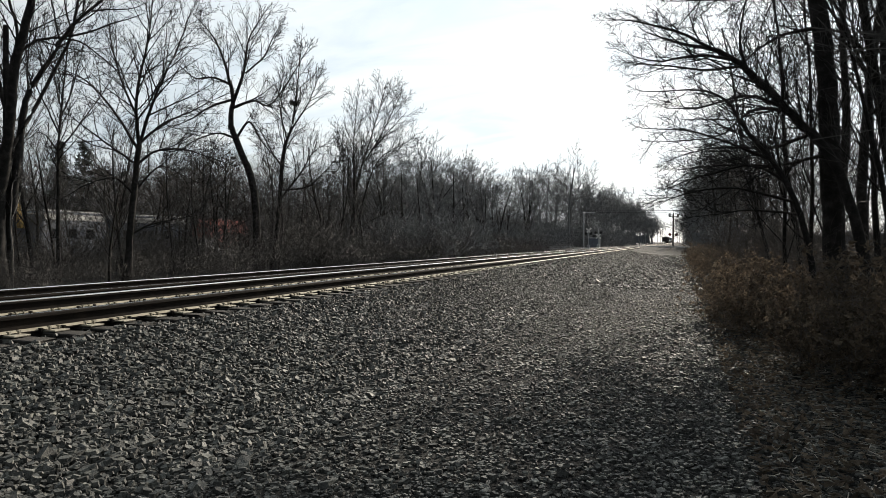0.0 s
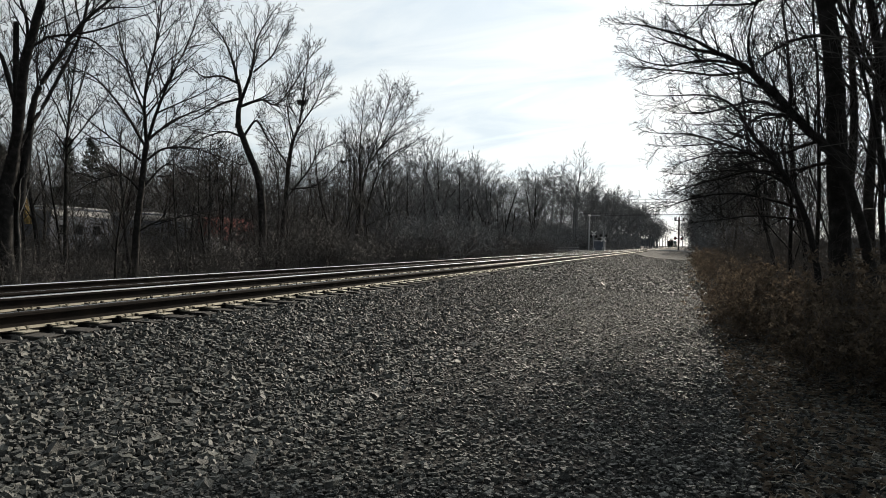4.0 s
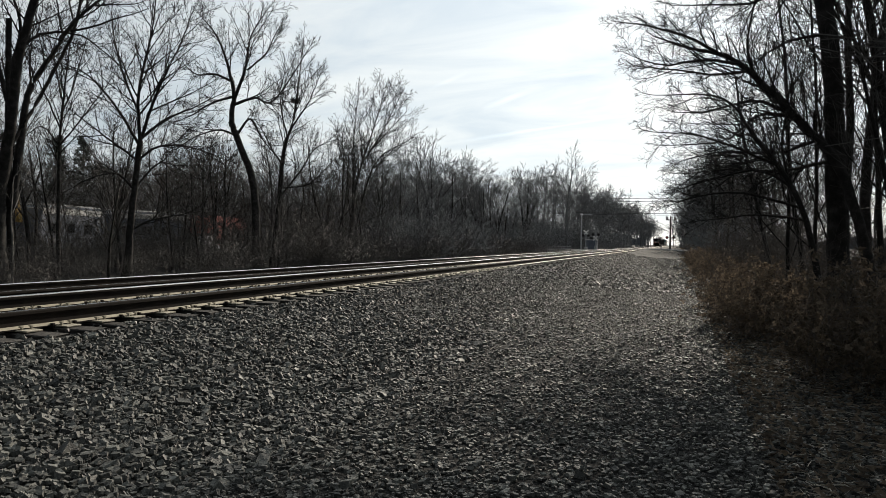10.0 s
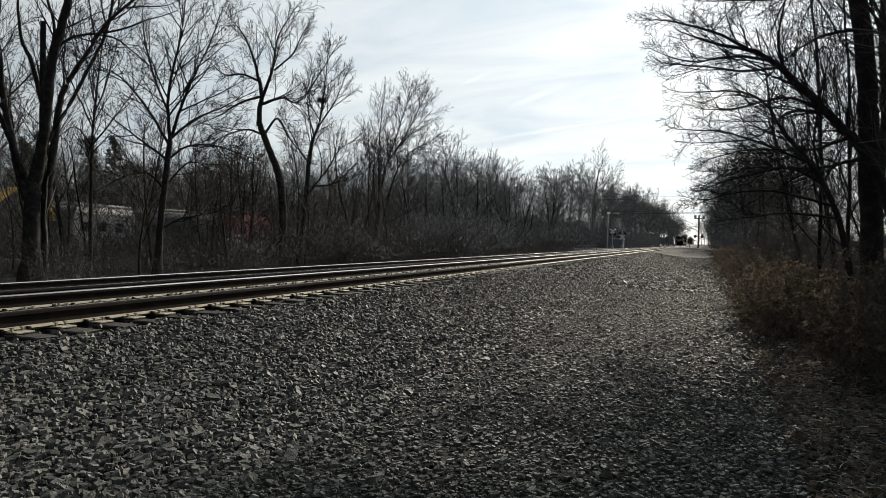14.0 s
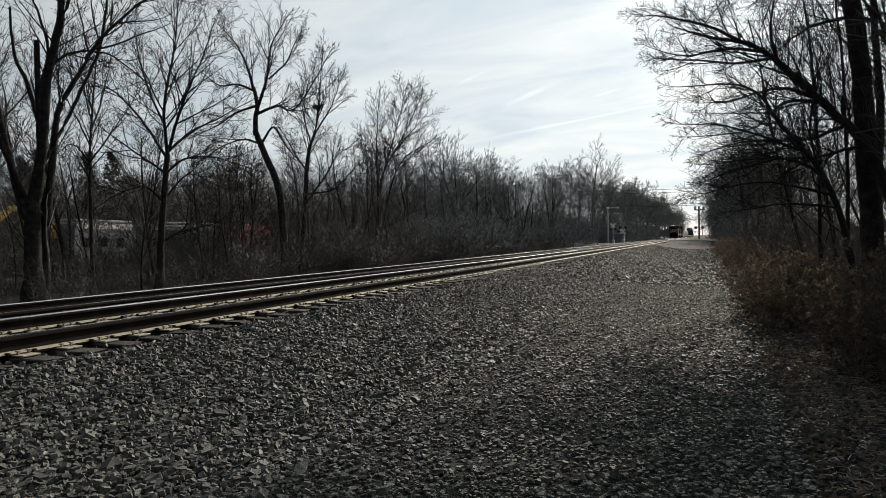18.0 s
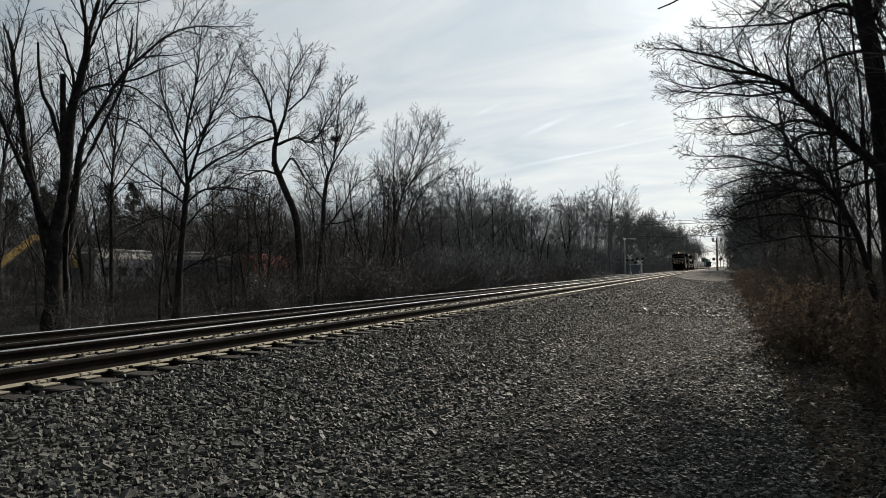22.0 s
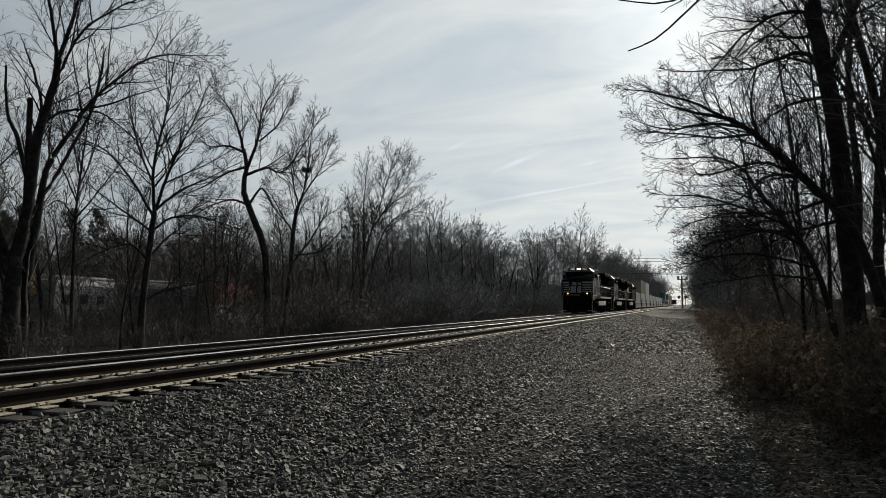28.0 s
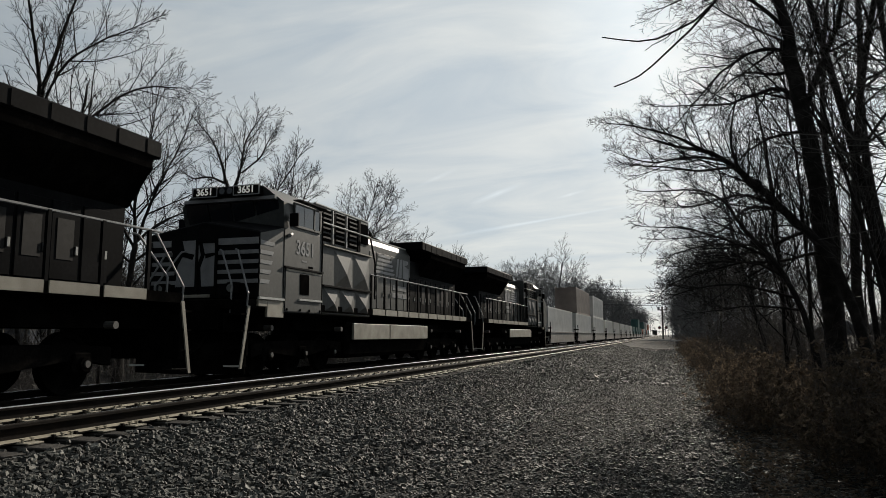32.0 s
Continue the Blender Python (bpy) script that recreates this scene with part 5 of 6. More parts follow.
def crossing_signal(x, y, white):
    p = thing("crossing_signal", "crossing signal mast with white crossed boards", "signal", pose(x, y, gz(x, y)), "signals at the crossing")
    bm = bmesh.new()
    rod(bm, (0, 0, -0.2), (0, 0, 3.4), 0.06, 8)
    part("mast", bm, GALV, p)
    for s in (-1, 1):
        bm = bmesh.new()
        box(bm, -0.6, 0.6, -0.02, 0.02, -0.11, 0.11)
        bmesh.ops.transform(bm, matrix=Matrix.Translation((0, -0.08 - 0.02 * s, 2.0 if white else 3.1)) @ Matrix.Rotation(s * 0.8, 4, "Y"), verts=bm.verts)
        part("crossed_board", bm, SIGN_WHITE, p, "white crossing board")
        bm = bmesh.new()
        rod(bm, (s * 0.45, -0.05, 2.6), (s * 0.45, -0.16, 2.6), 0.24, 14)
        part("lamp_disc", bm, BOARD_DARK, p, "black round signal target")
    part("base", boxes((-0.25, 0.25, -0.25, 0.25, 0, 0.6), bevel=0.03), GALV, p)


crossing_signal(-13.2, 124.8, True)
crossing_signal(-15.0, 126.0, False)


def guard_rail():
    g = thing("guard_rail", "low grey metal guard rail beside the road", "fence", pose(-24.0, 125.6, 0.25))
    for z in (0.35, 0.65):
        part("beam", boxes((-6.5, 6.5, -0.05, 0.05, z - 0.07, z + 0.07), bevel=0.02), GALV, g)
    for k in range(7):
        part("post", boxes((-6.3 + k * 2.1, -6.15 + k * 2.1, 0.03, 0.15, -0.4, 0.75)), WOOD_POLE, g)


guard_rail()


def overhead_wires():
    for z in (10.6, 10.0, 7.65, 7.35):
        pts = [np.array((-30 + 5 * k, 146.0, z + 0.35 * ((k - 5) / 5.0) ** 2)) for k in range(11)]
        v, f = tubes([(pts, [0.035] * 11)], 5)
        tagged(new("overhead_wire", mesh_of("overhead_wire", v, f, BOARD_DARK, smooth=True)), "dark power cable strung across the line", "cable", "power cables")
    for x in (-30.0, 20.0):
        p = thing("wire_pole", "tall wooden power pole among the trees", "pole", pose(x, 146.0, gz(x, 146.0)), "power poles")
        bm = bmesh.new()
        rod(bm, (0, 0, -0.5), (0, 0, 11.0), 0.18, 10, 0.13)
        part("shaft", bm, WOOD_POLE, p)
        part("crossarm", boxes((-0.06, 0.06, -1.1, 1.1, 10.2, 10.35)), WOOD_POLE, p)


overhead_wires()

# ---- yard behind the trees ----
def camper(x, y, rz, length, mat, label):
    c = thing("camper_trailer", label, "trailer", place(x, y, rz), "vehicles behind the trees")
    h = length / 2
    bm = bmesh.new()
    prism(bm, [(-h, 0.7), (-h + 0.3, 3.3), (-h + 0.8, 3.6), (h - 0.5, 3.6), (h, 3.2), (h, 0.7)], -1.2, 1.2)
    bmesh.ops.bevel(bm, geom=list(bm.edges), offset=0.06, segments=1, affect="EDGES")
    # pale campers get a dark blue-grey body, its shade put into the colour
    part("body", bm, CABINET if mat is CREAM else mat, c)
    if mat is CREAM:
        # pale band stands in for sunlight along the roof edge
        part("upper_band", boxes((-1.23, 1.23, -h + 0.35, h - 0.3, 3.0, 3.42), bevel=0.03), CREAM, c, "pale band painted as the sunlit roof edge")
        part("roof", boxes((-1.15, 1.15, -h + 0.7, h - 0.5, 3.55, 3.68), bevel=0.04), CREAM, c, "pale roof lit by the sun")
    for k in range(int(length / 2.0)):
        y0 = -h + 0.9 + k * 2.0
        for s in (-1, 1):
            part("window", boxes((*sorted((s * 1.19, s * 1.215)), y0, y0 + 0.9, 1.75, 2.4), bevel=0.01), GLASS, c)
    part("stripe", boxes((1.2, 1.21, -h + 0.2, h - 0.2, 1.2, 1.4)), CABINET, c)
    for y0 in (-0.5, 0.5):
        for s in (-1, 1):
            bm = bmesh.new()
            rod(bm, (s * 0.85, y0, 0.36), (s * 1.1, y0, 0.36), 0.36, 16)
            part("wheel", bm, BOARD_DARK, c)
    part("chassis", boxes((-0.9, 0.9, -h, h + 0.9, 0.5, 0.7)), BOARD_DARK, c)


GLASS = material("dark_window_glass", [(0.01, 0.012, 0.016), (0.014, 0.017, 0.022)], 1.0, 0.06, spec=0.9)
CREAM = material("cream_siding", [(0.26, 0.26, 0.25), (0.38, 0.378, 0.36), (0.50, 0.495, 0.475)], 1.2, 0.5, detail=8)
camper(-41.5, 39.5, 12, 7.5, CREAM, "white camper trailer parked behind the trees")
camper(-42.0, 48.5, -8, 8.0, CREAM, "long pale camper trailer parked behind the trees")
camper(-42.0, 58.5, 4, 7.0, RED_PAINT, "faded red box trailer behind the trees")


def shed():
    c = thing("shed", "low pale shed with a shallow roof behind the trees", "shed", place(-47.0, 24.0, 15))
    part("walls", boxes((-2.5, 2.5, -4, 4, -0.2, 2.6)), CABINET, c)
    bm = bmesh.new()
    prism(bm, [(-4.3, 2.55), (0, 3.5), (4.3, 2.55), (4.3, 2.7), (0, 3.65), (-4.3, 2.7)], -2.8, 2.8)
    part("roof", bm, GALV, c)
    part("door", boxes((2.5, 2.54, -1, 0.2, 0, 2.1)), CABINET, c)


shed()


def pickup(x, y, rz):
    c = thing("pickup_truck", "white pickup truck parked behind the trees", "truck", place(x, y, rz), "vehicles behind the trees")
    bm = bmesh.new()
    prism(bm, [(-2.7, 0.5), (-2.7, 1.05), (-1.3, 1.15), (-0.7, 1.8), (0.9, 1.8), (1.1, 1.15), (2.7, 1.15), (2.7, 0.5)], -0.95, 0.95)
    bmesh.ops.bevel(bm, geom=list(bm.edges), offset=0.07, segments=2, affect="EDGES")
    part("body", bm, SIGN_WHITE, c)
    for s in (-1, 1):
        part("window", boxes((*sorted((s * 0.945, s * 0.96)), -0.6, 0.8, 1.2, 1.68)), GLASS, c)
        for y0 in (-1.7, 1.7):
            bm = bmesh.new()
            rod(bm, (s * 0.7, y0, 0.38), (s * 0.97, y0, 0.38), 0.38, 18)
            part("wheel", bm, BOARD_DARK, c)


pickup(-36.0, 47.5, 75)


def excavator():
    c = thing("excavator", "yellow excavator with a raised boom behind the trees", "machine", place(-41.0, 28.5, 0))
    part("cab", boxes((-1.2, 0.2, -1.2, 1.0, 1.1, 2.9), bevel=0.08), YELLOW, c)
    part("window", boxes((0.2, 0.22, -0.9, 0.6, 1.8, 2.7)), GLASS, c)
    part("engine_cover", boxes((-1.2, 1.2, -2.6, -1.2, 1.1, 2.1), bevel=0.08), YELLOW, c)
    bm = bmesh.new()
    prism(bm, [(0.6, 2.2), (3.6, 4.4), (6.2, 4.6), (6.3, 4.4), (3.8, 4.1), (0.9, 1.9)], 0.6, 0.85)
    part("boom", bm, YELLOW, c)
    bm = bmesh.new()
    prism(bm, [(6.0, 4.65), (6.4, 4.55), (6.9, 2.4), (6.65, 2.4)], 0.55, 0.9)
    part("dipper_arm", bm, YELLOW, c)
    for s in (-1, 1):
        part("crawler", boxes((*sorted((s * 0.7, s * 1.35)), -2.0, 2.0, 0.0, 0.95), bevel=0.25), BOARD_DARK, c)


excavator()


def bird_nest():
    r = np.random.default_rng(4)
    lines = []
    for _ in range(160):
        a, z = r.uniform(0, 6.28), r.uniform(-0.12, 0.12)
        d = r.uniform(0.12, 0.28)
        p = np.array([math.cos(a) * d, math.sin(a) * d, z])
        t = np.array([-math.sin(a), math.cos(a), r.normal(0, 0.4)]) * r.uniform(0.1, 0.25)
        lines.append(([p - t, p, p + t], [0.012, 0.014, 0.01]))
    v, f = tubes(lines, 3)
    ob = link("nest", mesh_of("nest", v, f, TWIG), nest_tree, "old bird nest of dry twigs", pose(1.2, 0.2, 10.35))


bird_nest()

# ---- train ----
# the engine's black as it looks on the shaded front and rear
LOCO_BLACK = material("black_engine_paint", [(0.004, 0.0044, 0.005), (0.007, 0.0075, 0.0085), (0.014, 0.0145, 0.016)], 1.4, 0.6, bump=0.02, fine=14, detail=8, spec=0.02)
# the same black, dusty, and greyed for the sky's reflection on the sides
LOCO_SKYLIT = material("dusty_skylit_paint", [(0.023, 0.026, 0.0245), (0.040, 0.0435, 0.041), (0.072, 0.074, 0.067)], 1.1, 0.52, bump=0.04, fine=10, detail=9, spec=0.4)
# oily black, darkened further: the shade under the engine is put into it
UNDER = material("oily_shaded_underframe", [(0.003, 0.003, 0.003), (0.006, 0.0056, 0.0052), (0.014, 0.013, 0.012)], 3, 0.9, bump=0.1, fine=30, spec=0.0)
FIGURE = glow("lit_white_figures", (0.95, 0.93, 0.85), 0.28)
STRIPE = material("white_stripe_paint", [(0.18, 0.185, 0.19), (0.28, 0.285, 0.29), (0.38, 0.38, 0.38)], 2.5, 0.55, detail=9, spec=0.2)
SILL_TAN = material("dusty_sill", [(0.20, 0.185, 0.15), (0.30, 0.28, 0.23), (0.40, 0.38, 0.32)], 2.2, 0.6, detail=8)
CAB_GLASS = material("dark_cab_glass", [(0.01, 0.012, 0.016), (0.014, 0.017, 0.022)], 1.0, 0.06, spec=0.9)
BOARD = material("number_board", [(0.006, 0.006, 0.006), (0.012, 0.012, 0.012)], 2.0, 0.8, spec=0.0)
WORN = material("worn_grey_steel", [(0.06, 0.058, 0.055), (0.10, 0.098, 0.092), (0.16, 0.155, 0.145)], 6, 0.55)
STEEL = material("bare_steel", [(0.25, 0.25, 0.24), (0.38, 0.38, 0.37), (0.5, 0.5, 0.48)], 6, 0.4, metal=0.6)
RAILING = material("pale_handrail", [(0.16, 0.165, 0.17), (0.24, 0.245, 0.25), (0.34, 0.34, 0.34)], 4, 0.4)
BRIGHT_EDGE = material("bright_edge_paint", [(0.45, 0.45, 0.43), (0.6, 0.6, 0.57), (0.7, 0.7, 0.67)], 4, 0.35)
LOUVRE = material("louvre_slats", [(0.01, 0.01, 0.01), (0.028, 0.028, 0.028)], 6, 0.6, spec=0.15)
HEADLAMP = glow("headlamp_glass", (1.0, 0.55, 0.24), 2.5)
HEADLAMP_CORE = glow("headlamp_filament", (1.0, 0.82, 0.5), 45.0)
DITCHLAMP = glow("ditch_lamp_glass", (1.0, 0.20, 0.03), 0.55)
DITCH_CORE = glow("ditch_lamp_filament", (1.0, 0.42, 0.09), 14.0)
BOX_WHITE = material("white_container", [(0.42, 0.42, 0.40), (0.55, 0.55, 0.53), (0.64, 0.63, 0.60)], 0.8, 0.55, detail=9, spread=0.06)
BOX_TAN = material("brown_grey_container", [(0.16, 0.13, 0.11), (0.23, 0.19, 0.165), (0.32, 0.27, 0.23)], 0.8, 0.6, detail=9)
BOX_TEAL = material("teal_container", [(0.03, 0.085, 0.085), (0.05, 0.13, 0.125), (0.08, 0.18, 0.17)], 0.9, 0.55, detail=9)
BOX_ORANGE = material("orange_red_container", [(0.22, 0.07, 0.04), (0.32, 0.11, 0.06), (0.40, 0.16, 0.09)], 0.9, 0.6, detail=9)
WELL = material("grey_well_car", [(0.12, 0.115, 0.105), (0.19, 0.18, 0.165), (0.27, 0.25, 0.22)], 1.5, 0.6, detail=8)


def text_mesh(s, size, mat):
    cu = bpy.data.curves.new("figure", "FONT")
    cu.body, cu.size, cu.extrude, cu.align_x, cu.align_y = s, size, 0.004, "CENTER", "CENTER"
    cu.offset = size * 0.02
    ob = bpy.data.objects.new("figure", cu)
    me = bpy.data.meshes.new_from_object(ob)
    bpy.data.objects.remove(ob)
    me.materials.clear()
    me.materials.append(mat)
    return me


# poses for lettering that faces the side (+x) or the front (-y)
def on_side(x, y, z, side=1):
    return Matrix.Translation((x, y, z)) @ Matrix.Rotation(radians(90 * side), 4, "Z") @ Matrix.Rotation(radians(90), 4, "X")


def on_front(x, y, z):
    return Matrix.Translation((x, y, z)) @ Matrix.Rotation(radians(90), 4, "X")


def wheel_bm(r):
    bm = bmesh.new()
    prof = [(0.0, -0.07), (r * 0.3, -0.07), (r * 0.35, -0.04), (r * 0.8, -0.04), (r * 0.85, -0.07), (r, -0.07), (r, 0.05), (r + 0.025, 0.06), (r + 0.025, 0.08), (r * 0.85, 0.08), (r * 0.8, 0.04), (0.0, 0.04)]
    n = 24
    rings = []
    for i in range(n):
        a = 2 * math.pi * i / n
        rings.append([bm.verts.new((x, rr * math.cos(a), rr * math.sin(a))) for rr, x in prof[1:-1]])
    for i in range(n):
        p, q = rings[i], rings[(i + 1) % n]
        for k in range(len(p) - 1):
            bm.faces.new((p[k], p[k + 1], q[k + 1], q[k]))
    bm.faces.new([r_[0] for r_ in rings])
    bm.faces.new([r_[-1] for r_ in rings[::-1]])
    bmesh.ops.recalc_face_normals(bm, faces=bm.faces)
    return bm


WHEELS = {}


def truck(parent, cy, axles, r, half, name="truck"):
    """A bogie: side frames, bolster, springs, journal boxes and wheels."""
    bm = bmesh.new()
    for s in (-1, 1):
        x0, x1 = s * 0.98, s * 1.16
        prism(bm, [(cy - half, r - 0.05), (cy - half, r + 0.28), (cy - half * 0.6, r + 0.34), (cy + half * 0.6, r + 0.34), (cy + half, r + 0.28), (cy + half, r - 0.05), (cy + half * 0.7, r + 0.08), (cy, r - 0.12), (cy - half * 0.7, r + 0.08)], min(x0, x1), max(x0, x1))
    box(bm, -1.0, 1.0, cy - 0.25, cy + 0.25, r, r + 0.3)
    t = part(name, bm, UNDER, parent, "black cast bogie frame")
    wb = WHEELS.get(r)
    for a in axles:
        for s in (-1, 1):
            m = Matrix.Translation((s * 0.78, a, r)) @ Matrix.Rotation(math.pi if s > 0 else 0, 4, "Z")
            if wb is None:
                w = part("wheel", wheel_bm(r), UNDER, t, "", m)
                wb = WHEELS[r] = w.data
            else:
                link("wheel", wb, t, "", m)
    for a in axles:
        for s in (-1, 1):
            bm = bmesh.new()
            rod(bm, (s * 1.10, a, r), (s * 1.30, a, r), 0.13, 12)
            box(bm, s * 1.02, s * 1.22, a - 0.2, a + 0.2, r - 0.16, r + 0.2, bevel=0.03)
            part("journal_box", bm, UNDER, t)
            bm = bmesh.new()
            rod(bm, (s * 1.30, a, r), (s * 1.33, a, r), 0.06, 12)
            part("journal_cap", bm, WORN, t, "pale worn bearing cap")
    return t


def front_plate(outline, y0, y1):
    """A thin plate with an outline in (x, z), from y0 to y1."""
    bm = bmesh.new()
    a = [bm.verts.new((x, y0, z)) for x, z in outline]
    b = [bm.verts.new((x, y1, z)) for x, z in outline]
    bm.faces.new(a), bm.faces.new(b[::-1])
    for i in range(len(a)):
        j = (i + 1) % len(a)
        bm.faces.new((a[j], a[i], b[i], b[j]))
    bmesh.ops.recalc_face_normals(bm, faces=bm.faces)
    return bm


def make_loco(number, label):
    L = thing("locomotive", label, "locomotive")
    # frame and deck
    part("deck", boxes((-1.52, 1.52, -0.28, 19.55, 1.66, 1.86), (-0.9, 0.9, -0.6, 19.9, 1.15, 1.66)), UNDER, L)
    for s in (-1, 1):
        xs = sorted((s * 1.525, s * 1.55))
        y = 7.0
        while y < 18.5:
            part("sill_strip", boxes((xs[0], xs[1], y, y + 1.05, 1.68, 1.88)), SILL_TAN, L, "dusty pale edge of the walkway")
            y += 1.16
    # nose: tapered front with a peaked hood towards the windscreen
    bm = bmesh.new()
    o = [(-1.72, 0.0, 1.88), (1.56, 0.0, 1.88), (1.56, 0.0, 3.50), (0.0, 0.0, 3.80), (-1.72, 0.0, 3.50)]
    b = [(-1.66, 1.4, 1.60), (1.56, 1.4, 1.60), (1.56, 1.4, 3.80), (0.0, 1.30, 4.02), (-1.66, 1.4, 3.80)]
    A, B = [bm.verts.new(v) for v in o], [bm.verts.new(v) for v in b]
    bm.faces.new(A), bm.faces.new(B[::-1])
    for i in range(5):
        j = (i + 1) % 5
        bm.faces.new((A[j], A[i], B[i], B[j]))
    bmesh.ops.recalc_face_normals(bm, faces=bm.faces)
    bmesh.ops.bevel(bm, geom=list(bm.edges), offset=0.03, segments=1, affect="EDGES")
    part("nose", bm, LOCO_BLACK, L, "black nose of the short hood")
    # thin plates grey the nose's sides as sky light would
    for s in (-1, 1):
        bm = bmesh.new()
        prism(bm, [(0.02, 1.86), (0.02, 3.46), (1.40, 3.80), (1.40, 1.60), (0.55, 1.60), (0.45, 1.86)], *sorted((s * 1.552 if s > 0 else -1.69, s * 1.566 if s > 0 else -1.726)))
        part("nose_side", bm, LOCO_SKYLIT, L, "dusty side of the nose, sky light put into its grey")
        part("nose_seam", boxes((*sorted((s * 1.566, s * 1.574)), 1.13, 1.15, 1.62, 3.72)), BOARD, L)
        part("sill_block", boxes((*sorted((s * 1.50, s * 1.572)), 0.0, 0.40, 1.70, 1.87), (*sorted((s * 1.50, s * 1.572)), 0.40, 1.18, 1.45, 1.87), bevel=0.01), SILL_TAN, L, "dusty tan corner of the walkway")
        part("sill_edge", boxes((*sorted((s * 1.56, s * 1.61)), -0.02, 1.16, 1.875, 1.93)), BRIGHT_EDGE, L, "bright edge of the walkway")
    # cab: side walls, roof with rounded shoulders, sloped windscreen wall
    bm = bmesh.new()
    sec = [(-1.56, 1.60), (-1.56, 3.75), (-1.53, 4.42), (-1.0, 4.84), (-0.5, 4.88), (0.5, 4.88), (1.0, 4.84), (1.53, 4.42), (1.56, 3.75), (1.56, 1.60)]
    slope = [1.40, 1.38, 1.12, 1.0, 0.98, 0.98, 1.0, 1.12, 1.38, 1.40]
    A = [bm.verts.new((x, y, z)) for (x, z), y in zip(sec, slope)]
    B = [bm.verts.new((x, 3.25, z)) for x, z in sec]
    bm.faces.new(A), bm.faces.new(B[::-1])
    for i in range(len(sec)):
        j = (i + 1) % len(sec)
        bm.faces.new((A[j], A[i], B[i], B[j]))
    bmesh.ops.recalc_face_normals(bm, faces=bm.faces)
    part("cab", bm, LOCO_SKYLIT, L, "dusty black crew cab, greyed as by sky light")
    # windscreen panes, two either side of a centre post
    for x0, x1 in ((-1.38, -0.72), (-0.66, -0.03), (0.03, 0.66), (0.72, 1.38)):
        bm = bmesh.new()
        vs = [bm.verts.new(v) for v in ((x0, 1.352, 3.84), (x1, 1.352, 3.84), (x1, 1.09, 4.46), (x0, 1.09, 4.46))]
        f = bm.faces.new(vs)
        r = bmesh.ops.extrude_face_region(bm, geom=[f])
        bmesh.ops.translate(bm, vec=(0, -0.03, -0.01), verts=[v for v in r["geom"] if isinstance(v, bmesh.types.BMVert)])
        bmesh.ops.recalc_face_normals(bm, faces=bm.faces)
        part("windscreen", bm, CAB_GLASS, L, "dark tinted windscreen pane")
    part("sun_visor", boxes((-1.36, 1.36, 0.96, 1.12, 4.48, 4.565)), STRIPE, L)
    # number boards and twin headlamp above the windscreen
    for x in (-0.62, 0.62):
        nb = part("number_board", boxes((x - 0.36, x + 0.36, 0.80, 1.20, 4.60, 4.84), bevel=0.02), BOARD, L, "black number board with white figures")
        part("board_frame", boxes((x - 0.37, x + 0.37, 0.795, 0.81, 4.585, 4.61), (x - 0.37, x + 0.37, 0.795, 0.81, 4.83, 4.855), (x - 0.385, x - 0.36, 0.795, 0.81, 4.585, 4.855), (x + 0.36, x + 0.385, 0.795, 0.81, 4.585, 4.855)), RAILING, nb)
        if number:
            link("figure", text_mesh(number, 0.25, FIGURE), nb, "white figures", on_front(x, 0.794, 4.72))
    hl = part("headlight_housing", boxes((-0.25, 0.25, 0.84, 1.2, 4.62, 4.84), bevel=0.03), LOCO_BLACK, L)
    for x in (-0.115, 0.115):
        bm = bmesh.new()
        rod(bm, (x, 0.86, 4.73), (x, 0.825, 4.73), 0.085, 16)
        part("headlight", bm, HEADLAMP if number == "4561" else CAB_GLASS, hl, "lit warm headlamp" if number == "4561" else "unlit headlamp")
        if number == "4561":
            bm = bmesh.new()
            rod(bm, (x, 0.83, 4.73), (x, 0.818, 4.73), 0.045, 14)
            part("headlight_core", bm, HEADLAMP_CORE, hl, "bright middle of the headlamp")
    # cab side: window with frame, panes, mirror, armrest, door below
    for s in (-1, 1):
        X = s * 1.56
        fr = part("window_frame", boxes((X - 0.03, X + 0.03, 1.62, 3.10, 3.84, 3.90), (X - 0.03, X + 0.03, 1.62, 3.10, 4.44, 4.48), (X - 0.03, X + 0.03, 1.60, 1.66, 3.86, 4.48), (X - 0.03, X + 0.03, 2.70, 2.75, 3.86, 4.48), (X - 0.03, X + 0.03, 3.06, 3.12, 3.86, 4.48)), LOCO_SKYLIT, L)
        for y0, y1 in ((1.66, 2.15), (2.17, 2.70), (2.75, 3.06)):
            part("pane", boxes((X - 0.012, X + 0.012, y0, y1, 3.90, 4.44)), CAB_GLASS, fr, "dark side window glass")
        part("awning", boxes((X - 0.02, X + s * 0.20, 1.60, 3.12, 4.52, 4.55)), LOCO_BLACK, L)
        part("mirror", boxes((X + s * 0.02, X + s * 0.26, 1.36, 1.42, 3.80, 4.15), bevel=0.01), LOCO_BLACK, L)
        d = part("equipment_door", boxes((X - 0.01, X + s * 0.025, 1.22, 3.20, 1.62, 2.72), bevel=0.008), LOCO_SKYLIT, L)
        # flat plate; the darkness inside an opening is painted on
        part("vent", boxes((X + s * 0.02, X + s * 0.035, 1.97, 2.45, 2.08, 2.62)), UNDER, d, "black plate painted as an opening in the door")
        part("ledge", boxes((X + s * 0.0, X + s * 0.06, 1.15, 3.25, 2.73, 2.77)), LOCO_BLACK, L)
        part("ledge", boxes((X + s * 0.0, X + s * 0.06, 1.9, 3.2, 1.92, 1.97)), BRIGHT_EDGE, L)
